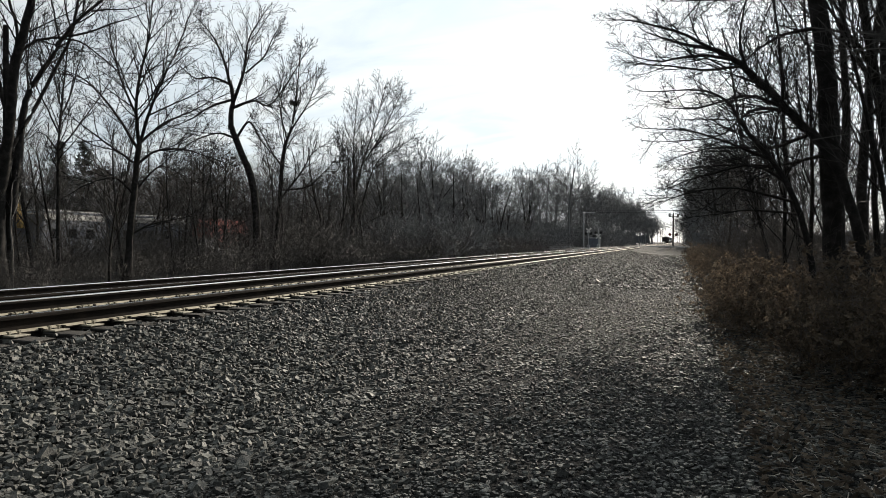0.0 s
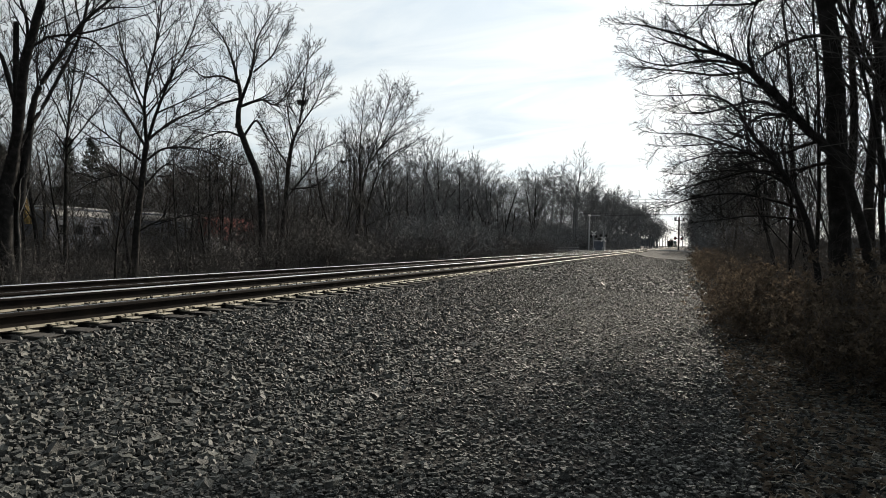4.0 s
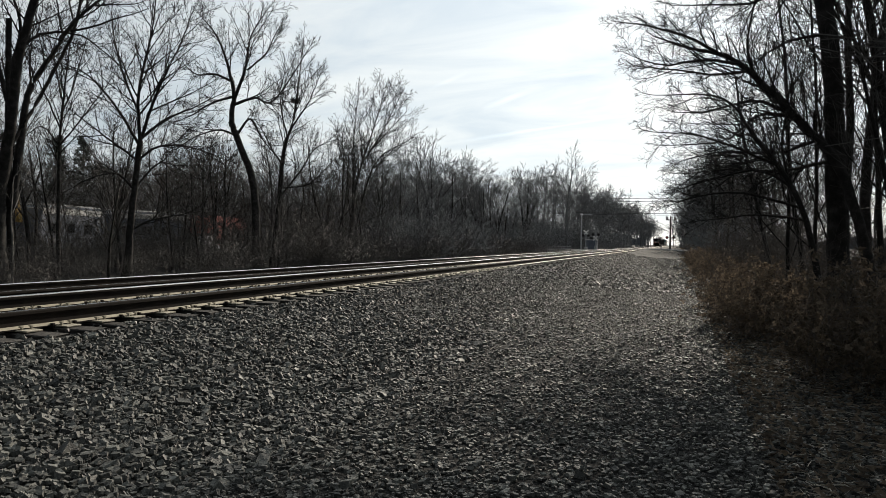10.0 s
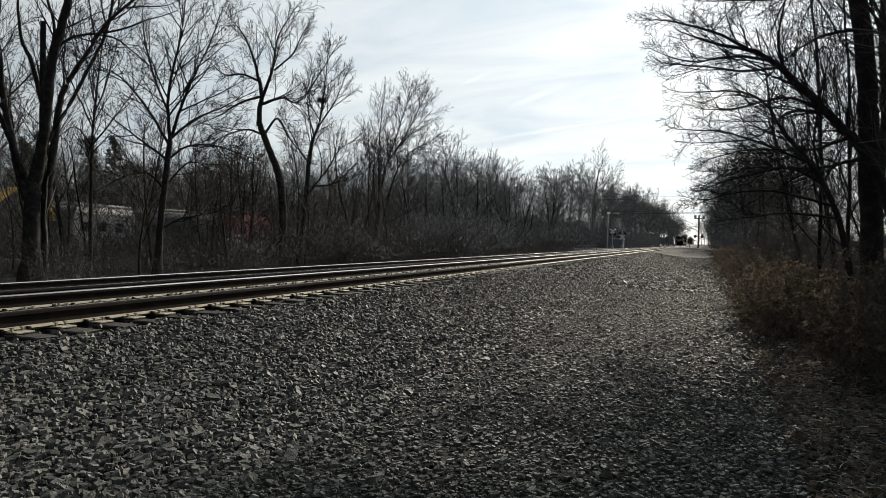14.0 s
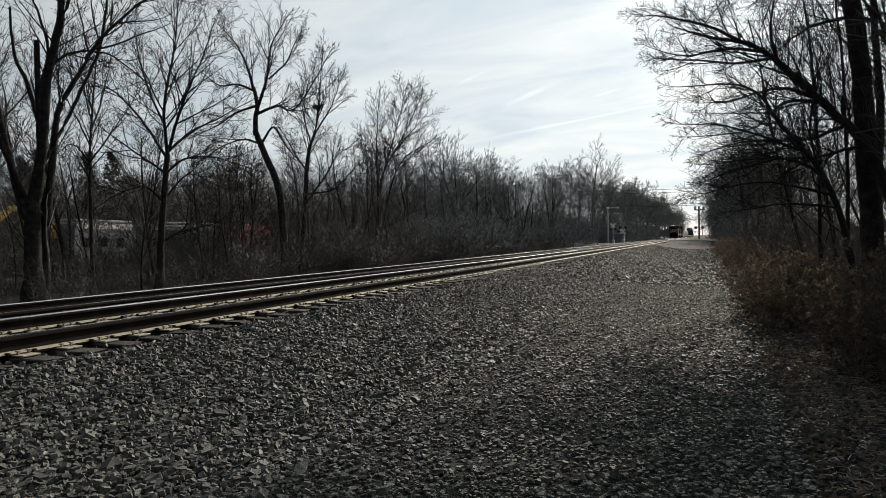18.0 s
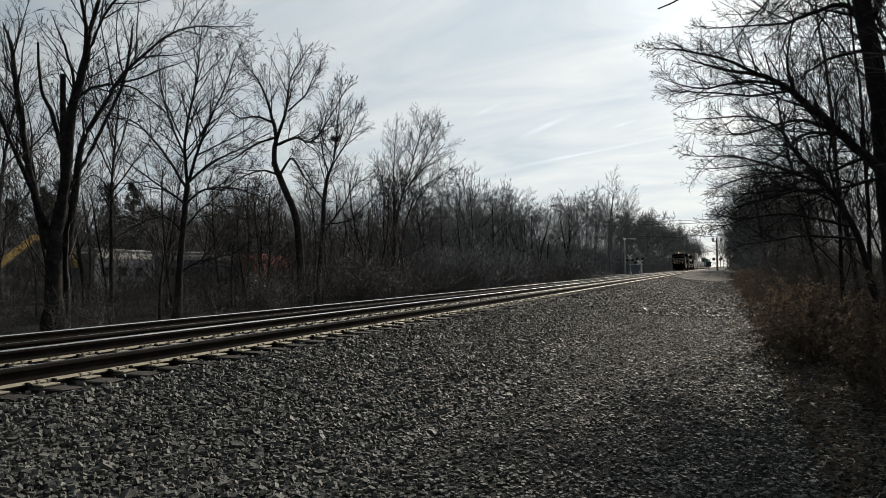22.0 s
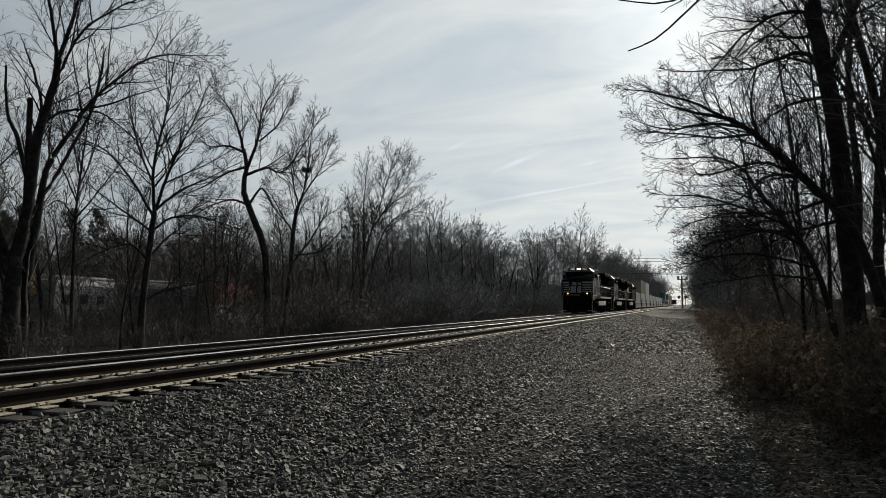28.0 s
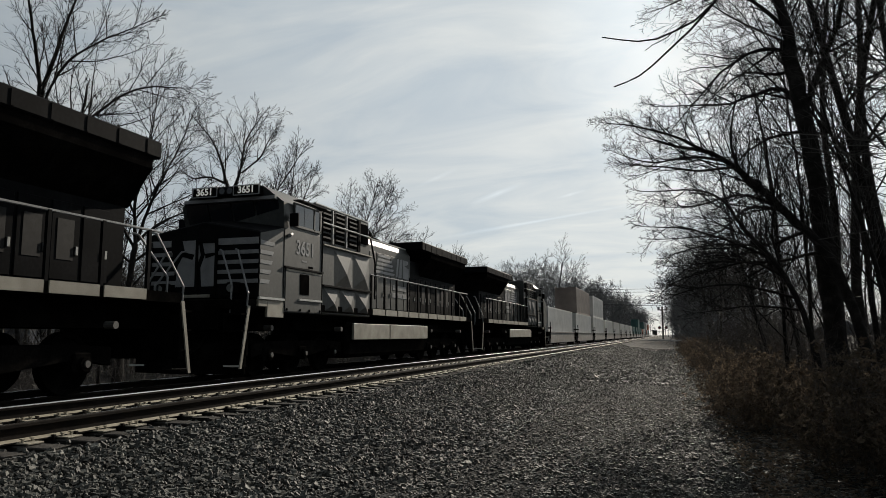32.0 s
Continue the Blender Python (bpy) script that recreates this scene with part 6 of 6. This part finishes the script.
        part("door_rim", boxes((X, X + s * 0.035, 1.24, 3.18, 2.66, 2.71)), SILL_TAN, d, "pale rim along the door top")
        for y in (1.30, 2.0, 2.5, 3.12):
            part("hinge", boxes((X + s * 0.02, X + s * 0.045, y - 0.03, y + 0.03, 1.64, 1.70), bevel=0.006), BOARD, d)
        part("pull_handle", boxes((X + s * 0.02, X + s * 0.06, 2.40, 2.62, 2.80, 2.86), bevel=0.01), BOARD, L)
        bm = bmesh.new()
        rod(bm, (X, 1.52, 3.62), (X + s * 0.07, 1.30, 3.56), 0.05, 10)
        part("marker_lamp", bm, RAILING, L, "small pale marker lamp")
        part("panel_seam", boxes((X - 0.005, X + s * 0.02, 3.23, 3.27, 1.60, 4.5)), BOARD, L)
        if number:
            link("figure", text_mesh(number, 0.52, STRIPE), L, "pale road number painted on the cab", on_side(X + s * 0.004, 2.27, 3.30, s))
        else:
            part("number_bar", boxes((X, X + s * 0.006, 1.75, 2.85, 3.16, 3.44)), STRIPE, L, "pale painted bar")
        part("caption_bar", boxes((X, X + s * 0.005, 2.1, 2.35, 2.95, 3.0)), STRIPE, L, "small pale painted bar")
        # stripes that run round the nose on to the side
        for k in range(5):
            z = 2.26 + k * 0.235
            bm = bmesh.new()
            x0, x1 = sorted((X + s * 0.004, X + s * 0.014))
            prism(bm, [(0.03, z), (0.42 + 0.055 * k, z), (0.48 + 0.055 * k, z + 0.095), (0.03, z + 0.095)], x0, x1)
            part("nose_stripe", bm, STRIPE, L, "white painted stripe")
    # front face: stripes, white panel with a dark plain emblem, ditch lamps
    for k in range(5):
        z = 2.26 + k * 0.235
        for x0, x1 in ((-1.63, -0.78 - 0.04 * k), (0.42, 1.54)):
            part("nose_stripe", boxes((x0, x1, -0.014, -0.002, z, z + (0.16 if k == 4 else 0.095))), STRIPE, L, "white painted stripe")
    pn = part("emblem_panel", front_plate([(-0.78, 2.20), (-0.16, 2.20), (-0.20, 2.62), (-0.08, 2.98), (-0.16, 3.34), (-0.60, 3.34), (-0.52, 3.05), (-0.72, 2.72)], -0.022, -0.004), STRIPE, L, "white painted half of a plain emblem")
    part("emblem", front_plate([(-0.60, 2.95), (-0.30, 2.86), (-0.24, 2.99), (-0.56, 3.06)], -0.030, -0.020), BOARD, pn)
    pn = part("emblem_panel", front_plate([(-0.02, 2.20), (0.36, 2.20), (0.36, 3.26), (-0.02, 3.26), (0.06, 2.98), (-0.06, 2.66)], -0.022, -0.004), STRIPE, L, "white painted half of a plain emblem")
    part("emblem", front_plate([(0.08, 2.88), (0.36, 2.96), (0.36, 3.02), (0.06, 3.00)], -0.030, -0.020), BOARD, pn)
    # door posts and rails on the nose
    for x in (-1.52, -0.16, 0.39):
        part("door_post", boxes((x - 0.03, x + 0.03, -0.07, -0.012, 2.0, 3.34), bevel=0.008), BOARD, L)
    part("door_bar", boxes((-0.16, 0.39, -0.07, -0.03, 3.28, 3.33)), BOARD, L)
    part("nose_ledge", boxes((-1.2, 0.25, -0.10, -0.012, 1.92, 2.0), bevel=0.01), SILL_TAN, L, "pale worn ledge below the emblem")
    part("nose_door", boxes((0.42, 0.98, -0.030, -0.012, 1.95, 2.2)), LOCO_BLACK, L)
    for x in (-1.0, 1.0):
        dl = part("ditch_light_housing", boxes((x - 0.14, x + 0.14, -0.30, -0.02, 1.99, 2.27), bevel=0.03), UNDER, L)
        bm = bmesh.new()
        rod(bm, (x, -0.31, 2.13), (x, -0.33, 2.13), 0.10, 16)
        part("ditch_light", bm, DITCHLAMP if number == "4561" else CAB_GLASS, dl, "lit amber ditch lamp" if number == "4561" else "unlit ditch lamp")
        if number == "4561":
            bm = bmesh.new()
            rod(bm, (x, -0.33, 2.13), (x, -0.34, 2.13), 0.045, 14)
            part("ditch_light_core", bm, DITCH_CORE, dl, "bright middle of the lamp")
    # pilot, plough, coupler, steps, grab rails at both ends
    for end, y0 in ((-1, -0.28), (1, 19.55)):
        bm = bmesh.new()
        ya, yb = sorted((y0, y0 + end * 0.12))
        box(bm, -1.5, 1.5, ya, yb, 0.55, 1.70)
        part("pilot_plate", bm, UNDER, L)
        if end < 0:
            bm = bmesh.new()
            vs = [(-1.5, -0.42, 0.14), (0, -0.88, 0.14), (1.5, -0.42, 0.14), (1.5, -0.40, 0.85), (0, -0.58, 0.85), (-1.5, -0.40, 0.85)]
            q = [bm.verts.new(v) for v in vs]
            bm.faces.new((q[0], q[1], q[4], q[5])), bm.faces.new((q[1], q[2], q[3], q[4]))
            r = bmesh.ops.extrude_face_region(bm, geom=list(bm.faces))
            bmesh.ops.translate(bm, vec=(0, 0.06, 0), verts=[v for v in r["geom"] if isinstance(v, bmesh.types.BMVert)])
            bmesh.ops.recalc_face_normals(bm, faces=bm.faces)
            part("snow_plough", bm, UNDER, L, "black wedge plough plate")
            part("anticlimber", boxes((-1.1, 1.1, -0.58, -0.28, 1.62, 1.86), bevel=0.03), UNDER, L)
        bm = bmesh.new()
        ya, yb = sorted((y0, y0 + end * 0.95))
        box(bm, -0.14, 0.14, ya, yb, 0.72, 1.0, bevel=0.03)
        box(bm, -0.22, 0.22, *sorted((y0 + end * 0.75, y0 + end * 0.98)), 0.66, 1.06, bevel=0.05)
        part("coupler", bm, UNDER, L)
        for x in (-0.5, 0.5):
            bm = bmesh.new()
            pipe(bm, [(x, y0 + end * 0.1, 1.15), (x * 0.9, y0 + end * 0.35, 0.75), (x * 0.6, y0 + end * 0.6, 0.55)], 0.03)
            part("air_hose", bm, UNDER, L)
        for s in (-1, 1):
            for k, z in enumerate((0.32, 0.72, 1.12, 1.5)):
                x0, x1 = sorted((s * 1.05, s * (1.52 - 0.0 * k)))
                ya, yb = sorted((y0 + end * 0.05, y0 + end * 0.33))
                st = part("step", boxes((x0, x1, ya, yb, z - 0.02, z + 0.02)), UNDER, L)
                part("step_edge", boxes((x0, x1, *sorted((yb if end > 0 else ya, (yb if end > 0 else ya) + end * 0.012)), z - 0.02, z + 0.022)), BRIGHT_EDGE if k == 0 else UNDER, st, "pale step edge" if k == 0 else "")
            bm = bmesh.new()
            prism(bm, [(y0 + end * 0.36, 0.26), (y0 + end * 0.28, 0.26), (y0 - end * 0.02, 1.70), (y0 + end * 0.08, 1.70)], *sorted((s * 1.50, s * 1.53)))
            part("step_side", bm, SILL_TAN, L, "dusty pale side of the steps")
            part("step_side", boxes((*sorted((s * 1.05, s * 1.08)), *sorted((y0 + end * 0.05, y0 + end * 0.35)), 0.30, 1.50)), UNDER, L)
            bm = bmesh.new()
            pipe(bm, [(s * 1.44, y0 + end * 0.06, 0.80), (s * 1.50, y0 + end * 0.06, 2.0), (s * 1.02, y0 - end * 0.20, 3.05), (s * 0.92, y0 - end * 0.26, 3.08)], 0.024)
            part("grab_rail", bm, RAILING, L, "bent pale grab rail")
            bm = bmesh.new()
            pipe(bm, [(s * 0.92, y0 + end * 0.10, 1.10), (s * 1.06, y0 + end * 0.10, 1.22), (s * 1.08, y0 + end * 0.10, 2.2), (s * 0.58, y0 - end * 0.20, 3.05), (s * 0.48, y0 - end * 0.26, 3.08)], 0.024)
            part("grab_rail", bm, RAILING, L, "bent pale grab rail")
    # tall section behind the cab: louvred top, faceted panels below
    part("blower_hood", boxes((-1.30, 1.30, 3.27, 7.15, 1.86, 4.78), (-1.50, 1.50, 3.27, 6.85, 1.60, 3.62), bevel=0.03), LOCO_SKYLIT, L, "dusty black blower housing, greyed as by sky light")
    for s in (-1, 1):
        for y0, y1 in ((3.5, 4.25), (4.5, 5.2), (5.45, 6.1)):
            lv = part("louvre_frame", boxes((*sorted((s * 1.29, s * 1.34)), y0, y1, 3.76, 4.68), bevel=0.01), UNDER, L)
            for k in range(6):
                z = 3.83 + k * 0.14
                part("slat", boxes((*sorted((s * 1.33, s * 1.37)), y0 + 0.04, y1 - 0.04, z, z + 0.05)), LOUVRE, lv)
        for y in (4.32, 4.42, 5.28, 6.2, 6.3):
            part("hood_rib", boxes((*sorted((s * 1.29, s * 1.36)), y, y + 0.06, 3.70, 4.72)), STEEL if y in (4.32, 5.28) else LOCO_BLACK, L)
        part("hood_cut", boxes((*sorted((s * 1.28, s * 1.33)), 6.45, 7.05, 4.0, 4.65)), BOARD, L)
        for y0, y1, z0, z1 in ((4.15, 5.40, 2.46, 3.52), (5.50, 6.75, 2.46, 3.52), (3.45, 4.50, 1.66, 2.38), (4.60, 5.62, 1.66, 2.38), (5.72, 6.75, 1.66, 2.38)):
            bm = bmesh.new()
            X = s * 1.50
            q = [bm.verts.new(v) for v in ((X, y0, z0), (X, y1, z0), (X, y1, z1), (X, y0, z1))]
            c = bm.verts.new((X + s * 0.10, y0 + (y1 - y0) * 0.55, z0 + (z1 - z0) * 0.35))
            for i in range(4):
                bm.faces.new((q[i], q[(i + 1) % 4], c))
            bm.faces.new(q[::-1])
            bmesh.ops.recalc_face_normals(bm, faces=bm.faces)
            part("side_panel", bm, LOCO_SKYLIT, L, "faceted sheet-metal side panel")
        part("ledge", boxes((*sorted((s * 1.50, s * 1.60)), 3.35, 6.82, 2.39, 2.44)), LOCO_BLACK, L)
        part("seam_strip", boxes((*sorted((s * 1.50, s * 1.58)), 3.35, 6.82, 3.56, 3.60)), SILL_TAN, L)
        bm = bmesh.new()
        pipe(bm, [(s * 1.46, 3.4, 4.24), (s * 1.46, 6.95, 4.24)], 0.024)
        for y in (3.4, 4.4, 5.35, 6.3, 6.95):
            rod(bm, (s * 1.30, y, 4.24), (s * 1.46, y, 4.24), 0.018, 6)
        part("side_rail", bm, BRIGHT_EDGE, L, "pale rail along the housing")
        bm = bmesh.new()
        pipe(bm, [(s * 1.40, 6.95, 4.5), (s * 1.50, 7.25, 3.4), (s * 1.50, 7.25, 2.2)], 0.03)
        part("conduit", bm, UNDER, L)
    for s in (-1, 1):
        part("roof_edge", boxes((*sorted((s * 1.25, s * 1.315)), 3.30, 7.12, 4.765, 4.80)), BRIGHT_EDGE, L, "pale edge of the roof")
    # engine hood with doors
    bm = bmesh.new()
    sec = [(-0.98, 1.86), (-0.98, 4.16), (-0.80, 4.42), (0.80, 4.42), (0.98, 4.16), (0.98, 1.86)]
    A = [bm.verts.new((x, 7.15, z)) for x, z in sec]
    B = [bm.verts.new((x, 12.1, z)) for x, z in sec]
    bm.faces.new(A), bm.faces.new(B[::-1])
    for i in range(6):
        j = (i + 1) % 6
        bm.faces.new((A[j], A[i], B[i], B[j]))
    bmesh.ops.recalc_face_normals(bm, faces=bm.faces)
    part("engine_hood", bm, LOCO_SKYLIT, L, "dusty black engine hood, greyed as by sky light")
    # pale strip on one side only: the edge's reflection of the sky, painted
    part("roof_edge", boxes((0.78, 0.84, 7.2, 12.0, 4.41, 4.45)), BRIGHT_EDGE, L, "pale strip painted as the gleam on the hood roof")
    for s in (-1, 1):
        y = 7.25
        while y < 17.9:
            x0, x1 = sorted((s * 0.97, s * 1.005))
            # doors beneath the radiator get the darker, shaded black
            d = part("hood_door", boxes((x0, x1, y, y + 0.62, 1.95, 3.95 if y < 11.6 else 3.3), bevel=0.012), LOCO_SKYLIT if y < 12.0 else LOCO_BLACK, L)
            part("latch", boxes((*sorted((s * 1.0, s * 1.03)), y + 0.52, y + 0.57, 2.4, 2.55)), STEEL, d)
            if y > 12.0 and int(y * 10) % 3:
                part("window", boxes((*sorted((s * 1.004, s * 1.012)), y + 0.12, y + 0.48, 2.3, 3.0)), LOUVRE, d, "mesh-covered opening")
            y += 0.68
        # painted mark and lettering as plain shapes
        X0, X1 = sorted((s * 1.006, s * 1.016))
        for k in range(5):
            z = 3.22 + k * 0.15
            bm = bmesh.new()
            prism(bm, [(8.45 + 0.06 * k, z), (10.25 - 0.10 * k, z), (10.35 - 0.10 * k, z + 0.09), (8.49 + 0.06 * k, z + 0.09)], X0, X1)
            part("mark_stripe", bm, STRIPE, L, "white painted stripe")
        bm = bmesh.new()
        prism(bm, [(10.45, 3.20), (10.62, 3.20), (10.78, 3.92), (10.60, 3.92)], X0, X1)
        prism(bm, [(10.72, 3.20), (11.05, 3.20), (11.15, 3.92), (10.90, 3.92)], X0, X1)
        prism(bm, [(11.22, 3.20), (11.85, 3.20), (11.85, 3.62), (11.38, 3.70), (11.80, 3.80), (11.80, 3.92), (11.22, 3.92)], X0, X1)
        part("mark", bm, STRIPE, L, "plain white painted mark")
        part("lettering_bar", boxes((X0, X1, 10.15, 11.55, 2.70, 2.88)), STRIPE, L, "pale bar of unread lettering")
        part("lettering_bar", boxes((X0, X1, 10.1, 11.75, 2.42, 2.60)), STRIPE, L, "pale bar of unread lettering")
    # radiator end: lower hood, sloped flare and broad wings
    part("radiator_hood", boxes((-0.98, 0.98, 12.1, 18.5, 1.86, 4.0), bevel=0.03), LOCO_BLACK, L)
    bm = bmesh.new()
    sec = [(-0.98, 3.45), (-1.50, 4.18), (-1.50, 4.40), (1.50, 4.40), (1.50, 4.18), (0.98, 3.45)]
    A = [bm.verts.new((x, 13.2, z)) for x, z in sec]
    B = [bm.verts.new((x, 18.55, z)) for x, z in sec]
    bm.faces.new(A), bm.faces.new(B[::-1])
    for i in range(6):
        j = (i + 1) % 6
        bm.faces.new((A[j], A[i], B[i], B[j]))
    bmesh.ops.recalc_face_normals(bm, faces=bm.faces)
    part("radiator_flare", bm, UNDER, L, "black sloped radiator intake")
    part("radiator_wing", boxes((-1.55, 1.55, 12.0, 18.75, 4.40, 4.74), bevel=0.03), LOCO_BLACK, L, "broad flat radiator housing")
    for k in range(9):
        for s in (-1, 1):
            part("wing_rivet", boxes((*sorted((s * 1.545, s * 1.56)), 12.4 + k * 0.74, 12.46 + k * 0.74, 4.44, 4.70)), LOCO_BLACK, L)
    bm = bmesh.new()
    box(bm, -0.35, 0.35, 9.3, 10.5, 4.40, 4.68, bevel=0.05)
    part("exhaust", bm, UNDER, L, "black exhaust housing")
    bm = bmesh.new()
    for x in (-0.18, 0.0, 0.18):
        rod(bm, (x, 7.9, 4.57), (x, 7.35, 4.59), 0.03, 8, 0.09)
    box(bm, -0.25, 0.25, 7.75, 7.95, 4.40, 4.58)
    part("air_horn", bm, UNDER, L)
    bm = bmesh.new()
    box(bm, -0.4, 0.4, 2.2, 3.0, 4.86, 4.98, bevel=0.04)
    part("air_conditioner", bm, LOCO_BLACK, L)
    # handrails with stanchions
    for s in (-1, 1):
        bm = bmesh.new()
        pipe(bm, [(s * 1.50, 6.85, 3.0), (s * 1.50, 18.9, 3.0)], 0.024)
        part("handrail", bm, RAILING, L, "long pale handrail")
        y = 6.95
        while y < 19.0:
            bm = bmesh.new()
            box(bm, *sorted((s * 1.47, s * 1.53)), y - 0.035, y + 0.035, 1.86, 3.0)
            part("stanchion", bm, LOCO_BLACK, L)
            y += 1.16
    # tank and bogies wear the shade-darkened black
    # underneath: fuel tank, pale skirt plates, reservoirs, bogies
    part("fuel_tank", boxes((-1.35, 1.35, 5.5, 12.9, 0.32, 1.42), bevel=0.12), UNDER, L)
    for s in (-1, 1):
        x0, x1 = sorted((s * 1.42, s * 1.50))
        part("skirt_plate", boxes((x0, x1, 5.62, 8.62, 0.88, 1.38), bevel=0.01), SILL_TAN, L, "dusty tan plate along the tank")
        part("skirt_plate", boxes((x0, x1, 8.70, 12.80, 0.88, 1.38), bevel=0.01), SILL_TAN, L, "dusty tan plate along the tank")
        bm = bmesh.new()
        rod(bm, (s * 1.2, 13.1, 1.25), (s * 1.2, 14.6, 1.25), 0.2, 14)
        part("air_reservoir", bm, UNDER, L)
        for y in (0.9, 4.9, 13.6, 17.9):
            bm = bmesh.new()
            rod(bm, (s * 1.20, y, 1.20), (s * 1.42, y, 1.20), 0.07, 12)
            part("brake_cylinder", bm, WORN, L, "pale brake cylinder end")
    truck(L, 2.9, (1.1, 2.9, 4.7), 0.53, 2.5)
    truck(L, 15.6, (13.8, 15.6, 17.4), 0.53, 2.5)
    return L


def container(mat, length, label, height=2.9):
    """A corrugated steel box with posts, rails and end doors."""
    c = thing("container", label, "container")
    h = length / 2
    n = int(length / 0.28)
    v, f = [], []
    for s in (-1, 1):
        b = len(v)
        k = 0
        for i in range(n + 1):
            y = -h + 0.12 + (length - 0.24) * i / n
            x = s * (1.21 if i % 2 else 1.185)
            v += [(x, y - 0.05, 0.12), (x, y - 0.05, height - 0.1), (x, y + 0.05, 0.12), (x, y + 0.05, height - 0.1)]
        for i in range(2 * n + 1):
            a = b + 2 * i
            f.append((a, a + 2, a + 3, a + 1) if s > 0 else (a, a + 1, a + 3, a + 2))
    link("side_wall", mesh_of("side_wall", v, np.array(f), mat), c)
    part("shell", boxes((-1.17, 1.17, -h + 0.05, h - 0.05, 0.1, height - 0.02)), mat, c)
    for s in (-1, 1):
        for e in (-1, 1):
            part("corner_post", boxes((*sorted((s * 1.10, s * 1.22)), *sorted((e * h, e * (h - 0.16))), 0, height), bevel=0.01), mat, c)
        part("top_rail", boxes((*sorted((s * 1.12, s * 1.22)), -h + 0.16, h - 0.16, height - 0.1, height)), mat, c)
        part("bottom_rail", boxes((*sorted((s * 1.12, s * 1.22)), -h + 0.16, h - 0.16, 0, 0.14)), mat, c)
    part("end_door", boxes((-1.1, 1.1, -h, -h + 0.06, 0.1, height - 0.1)), mat, c)
    return c


def well_car():
    c = thing("well_car", "grey well wagon with low side sills and end platforms", "wagon", group="wagons of the train")
    for s in (-1, 1):
        part("side_sill", boxes((*sorted((s * 1.26, s * 1.40)), -8.1, 8.1, 0.35, 1.25), bevel=0.02), WELL, c, "pale grey well side")
        part("sill_ledge", boxes((*sorted((s * 1.24, s * 1.46)), -8.2, 8.2, 1.22, 1.30)), WELL, c)
        for e in (-1, 1):
            part("grab_iron", boxes((*sorted((s * 1.30, s * 1.52)), *sorted((e * 8.3, e * 8.9)), 1.55, 1.65), (*sorted((s * 1.42, s * 1.48)), *sorted((e * 8.4, e * 8.5)), 0.7, 2.1)), UNDER, c)
    part("floor", boxes((-1.25, 1.25, -8.1, 8.1, 0.30, 0.50)), UNDER, c)
    for e in (-1, 1):
        part("end_platform", boxes((-1.4, 1.4, *sorted((e * 8.1, e * 9.3)), 0.95, 1.30)), UNDER, c)
        bm = bmesh.new()
        box(bm, -0.14, 0.14, *sorted((e * 9.3, e * 9.6)), 0.75, 1.0, bevel=0.03)
        part("coupler", bm, UNDER, c)
        truck(c, e * 8.6, (e * 8.6 - 0.88, e * 8.6 + 0.88), 0.45, 1.25)
    return c


def train_y(t):
    """Where the leading engine's nose stands, along the line."""
    return float(np.interp(t, (0.0, 30.0, 31.0, 32.0), (34.4 + 30 * 20.6, 34.4, 14.0, -7.6)))


MOVERS = []
lead = make_loco("4561", "leading black diesel locomotive with white nose stripes and lit lamps")
second = make_loco("3651", "black diesel locomotive with white nose stripes coupled second")
third = make_loco("", "black diesel locomotive coupled tail first with its cab rearward")
MOVERS += [(lead, 0.0, 0, 0.0), (second, 22.3, 0, 0.0), (third, 63.9, 180, 0.0)]
car0 = well_car()
white = container(BOX_WHITE, 16.1, "white corrugated container riding in a well wagon")
tan = container(BOX_TAN, 14.0, "brown-grey ribbed container stacked on another")
teal = container(BOX_TEAL, 12.2, "teal corrugated container riding in a well wagon")
orange = container(BOX_ORANGE, 12.2, "rust-red corrugated container riding in a well wagon")
used = set()


def another(ob):
    if ob.name in used:
        return copy_thing(ob, Matrix())
    used.add(ob.name)
    return ob


LOADS = [(white,), (white, tan), (white, white), (white,), (white,), (white,), (white,), (white,), (teal,), (teal,), (teal, teal), (teal,), (orange,), (white, teal), (teal,), (orange, white), (white,), (teal, orange)]
for i, load in enumerate(LOADS):
    y = 66.2 + 9.7 + i * 19.3
    MOVERS.append((another(car0), y, 0, 0.0))
    z = 0.52
    for c in load:
        MOVERS.append((another(c), y, 0, z))
        z += 2.92


def motions():
    for ob, off, turn, z in MOVERS:
        walk(ob, [(t, pose(TRACK2_X, train_y(t) + off, TRACK2_Z + z, 0, 0, turn)) for t in (0, 30, 31, 32)])
        for c in ob.animation_data.action.layers[0].strips[0].channelbag(ob.animation_data.action_slot).fcurves:
            for k in c.keyframe_points:
                k.interpolation = "LINEAR"

motions()
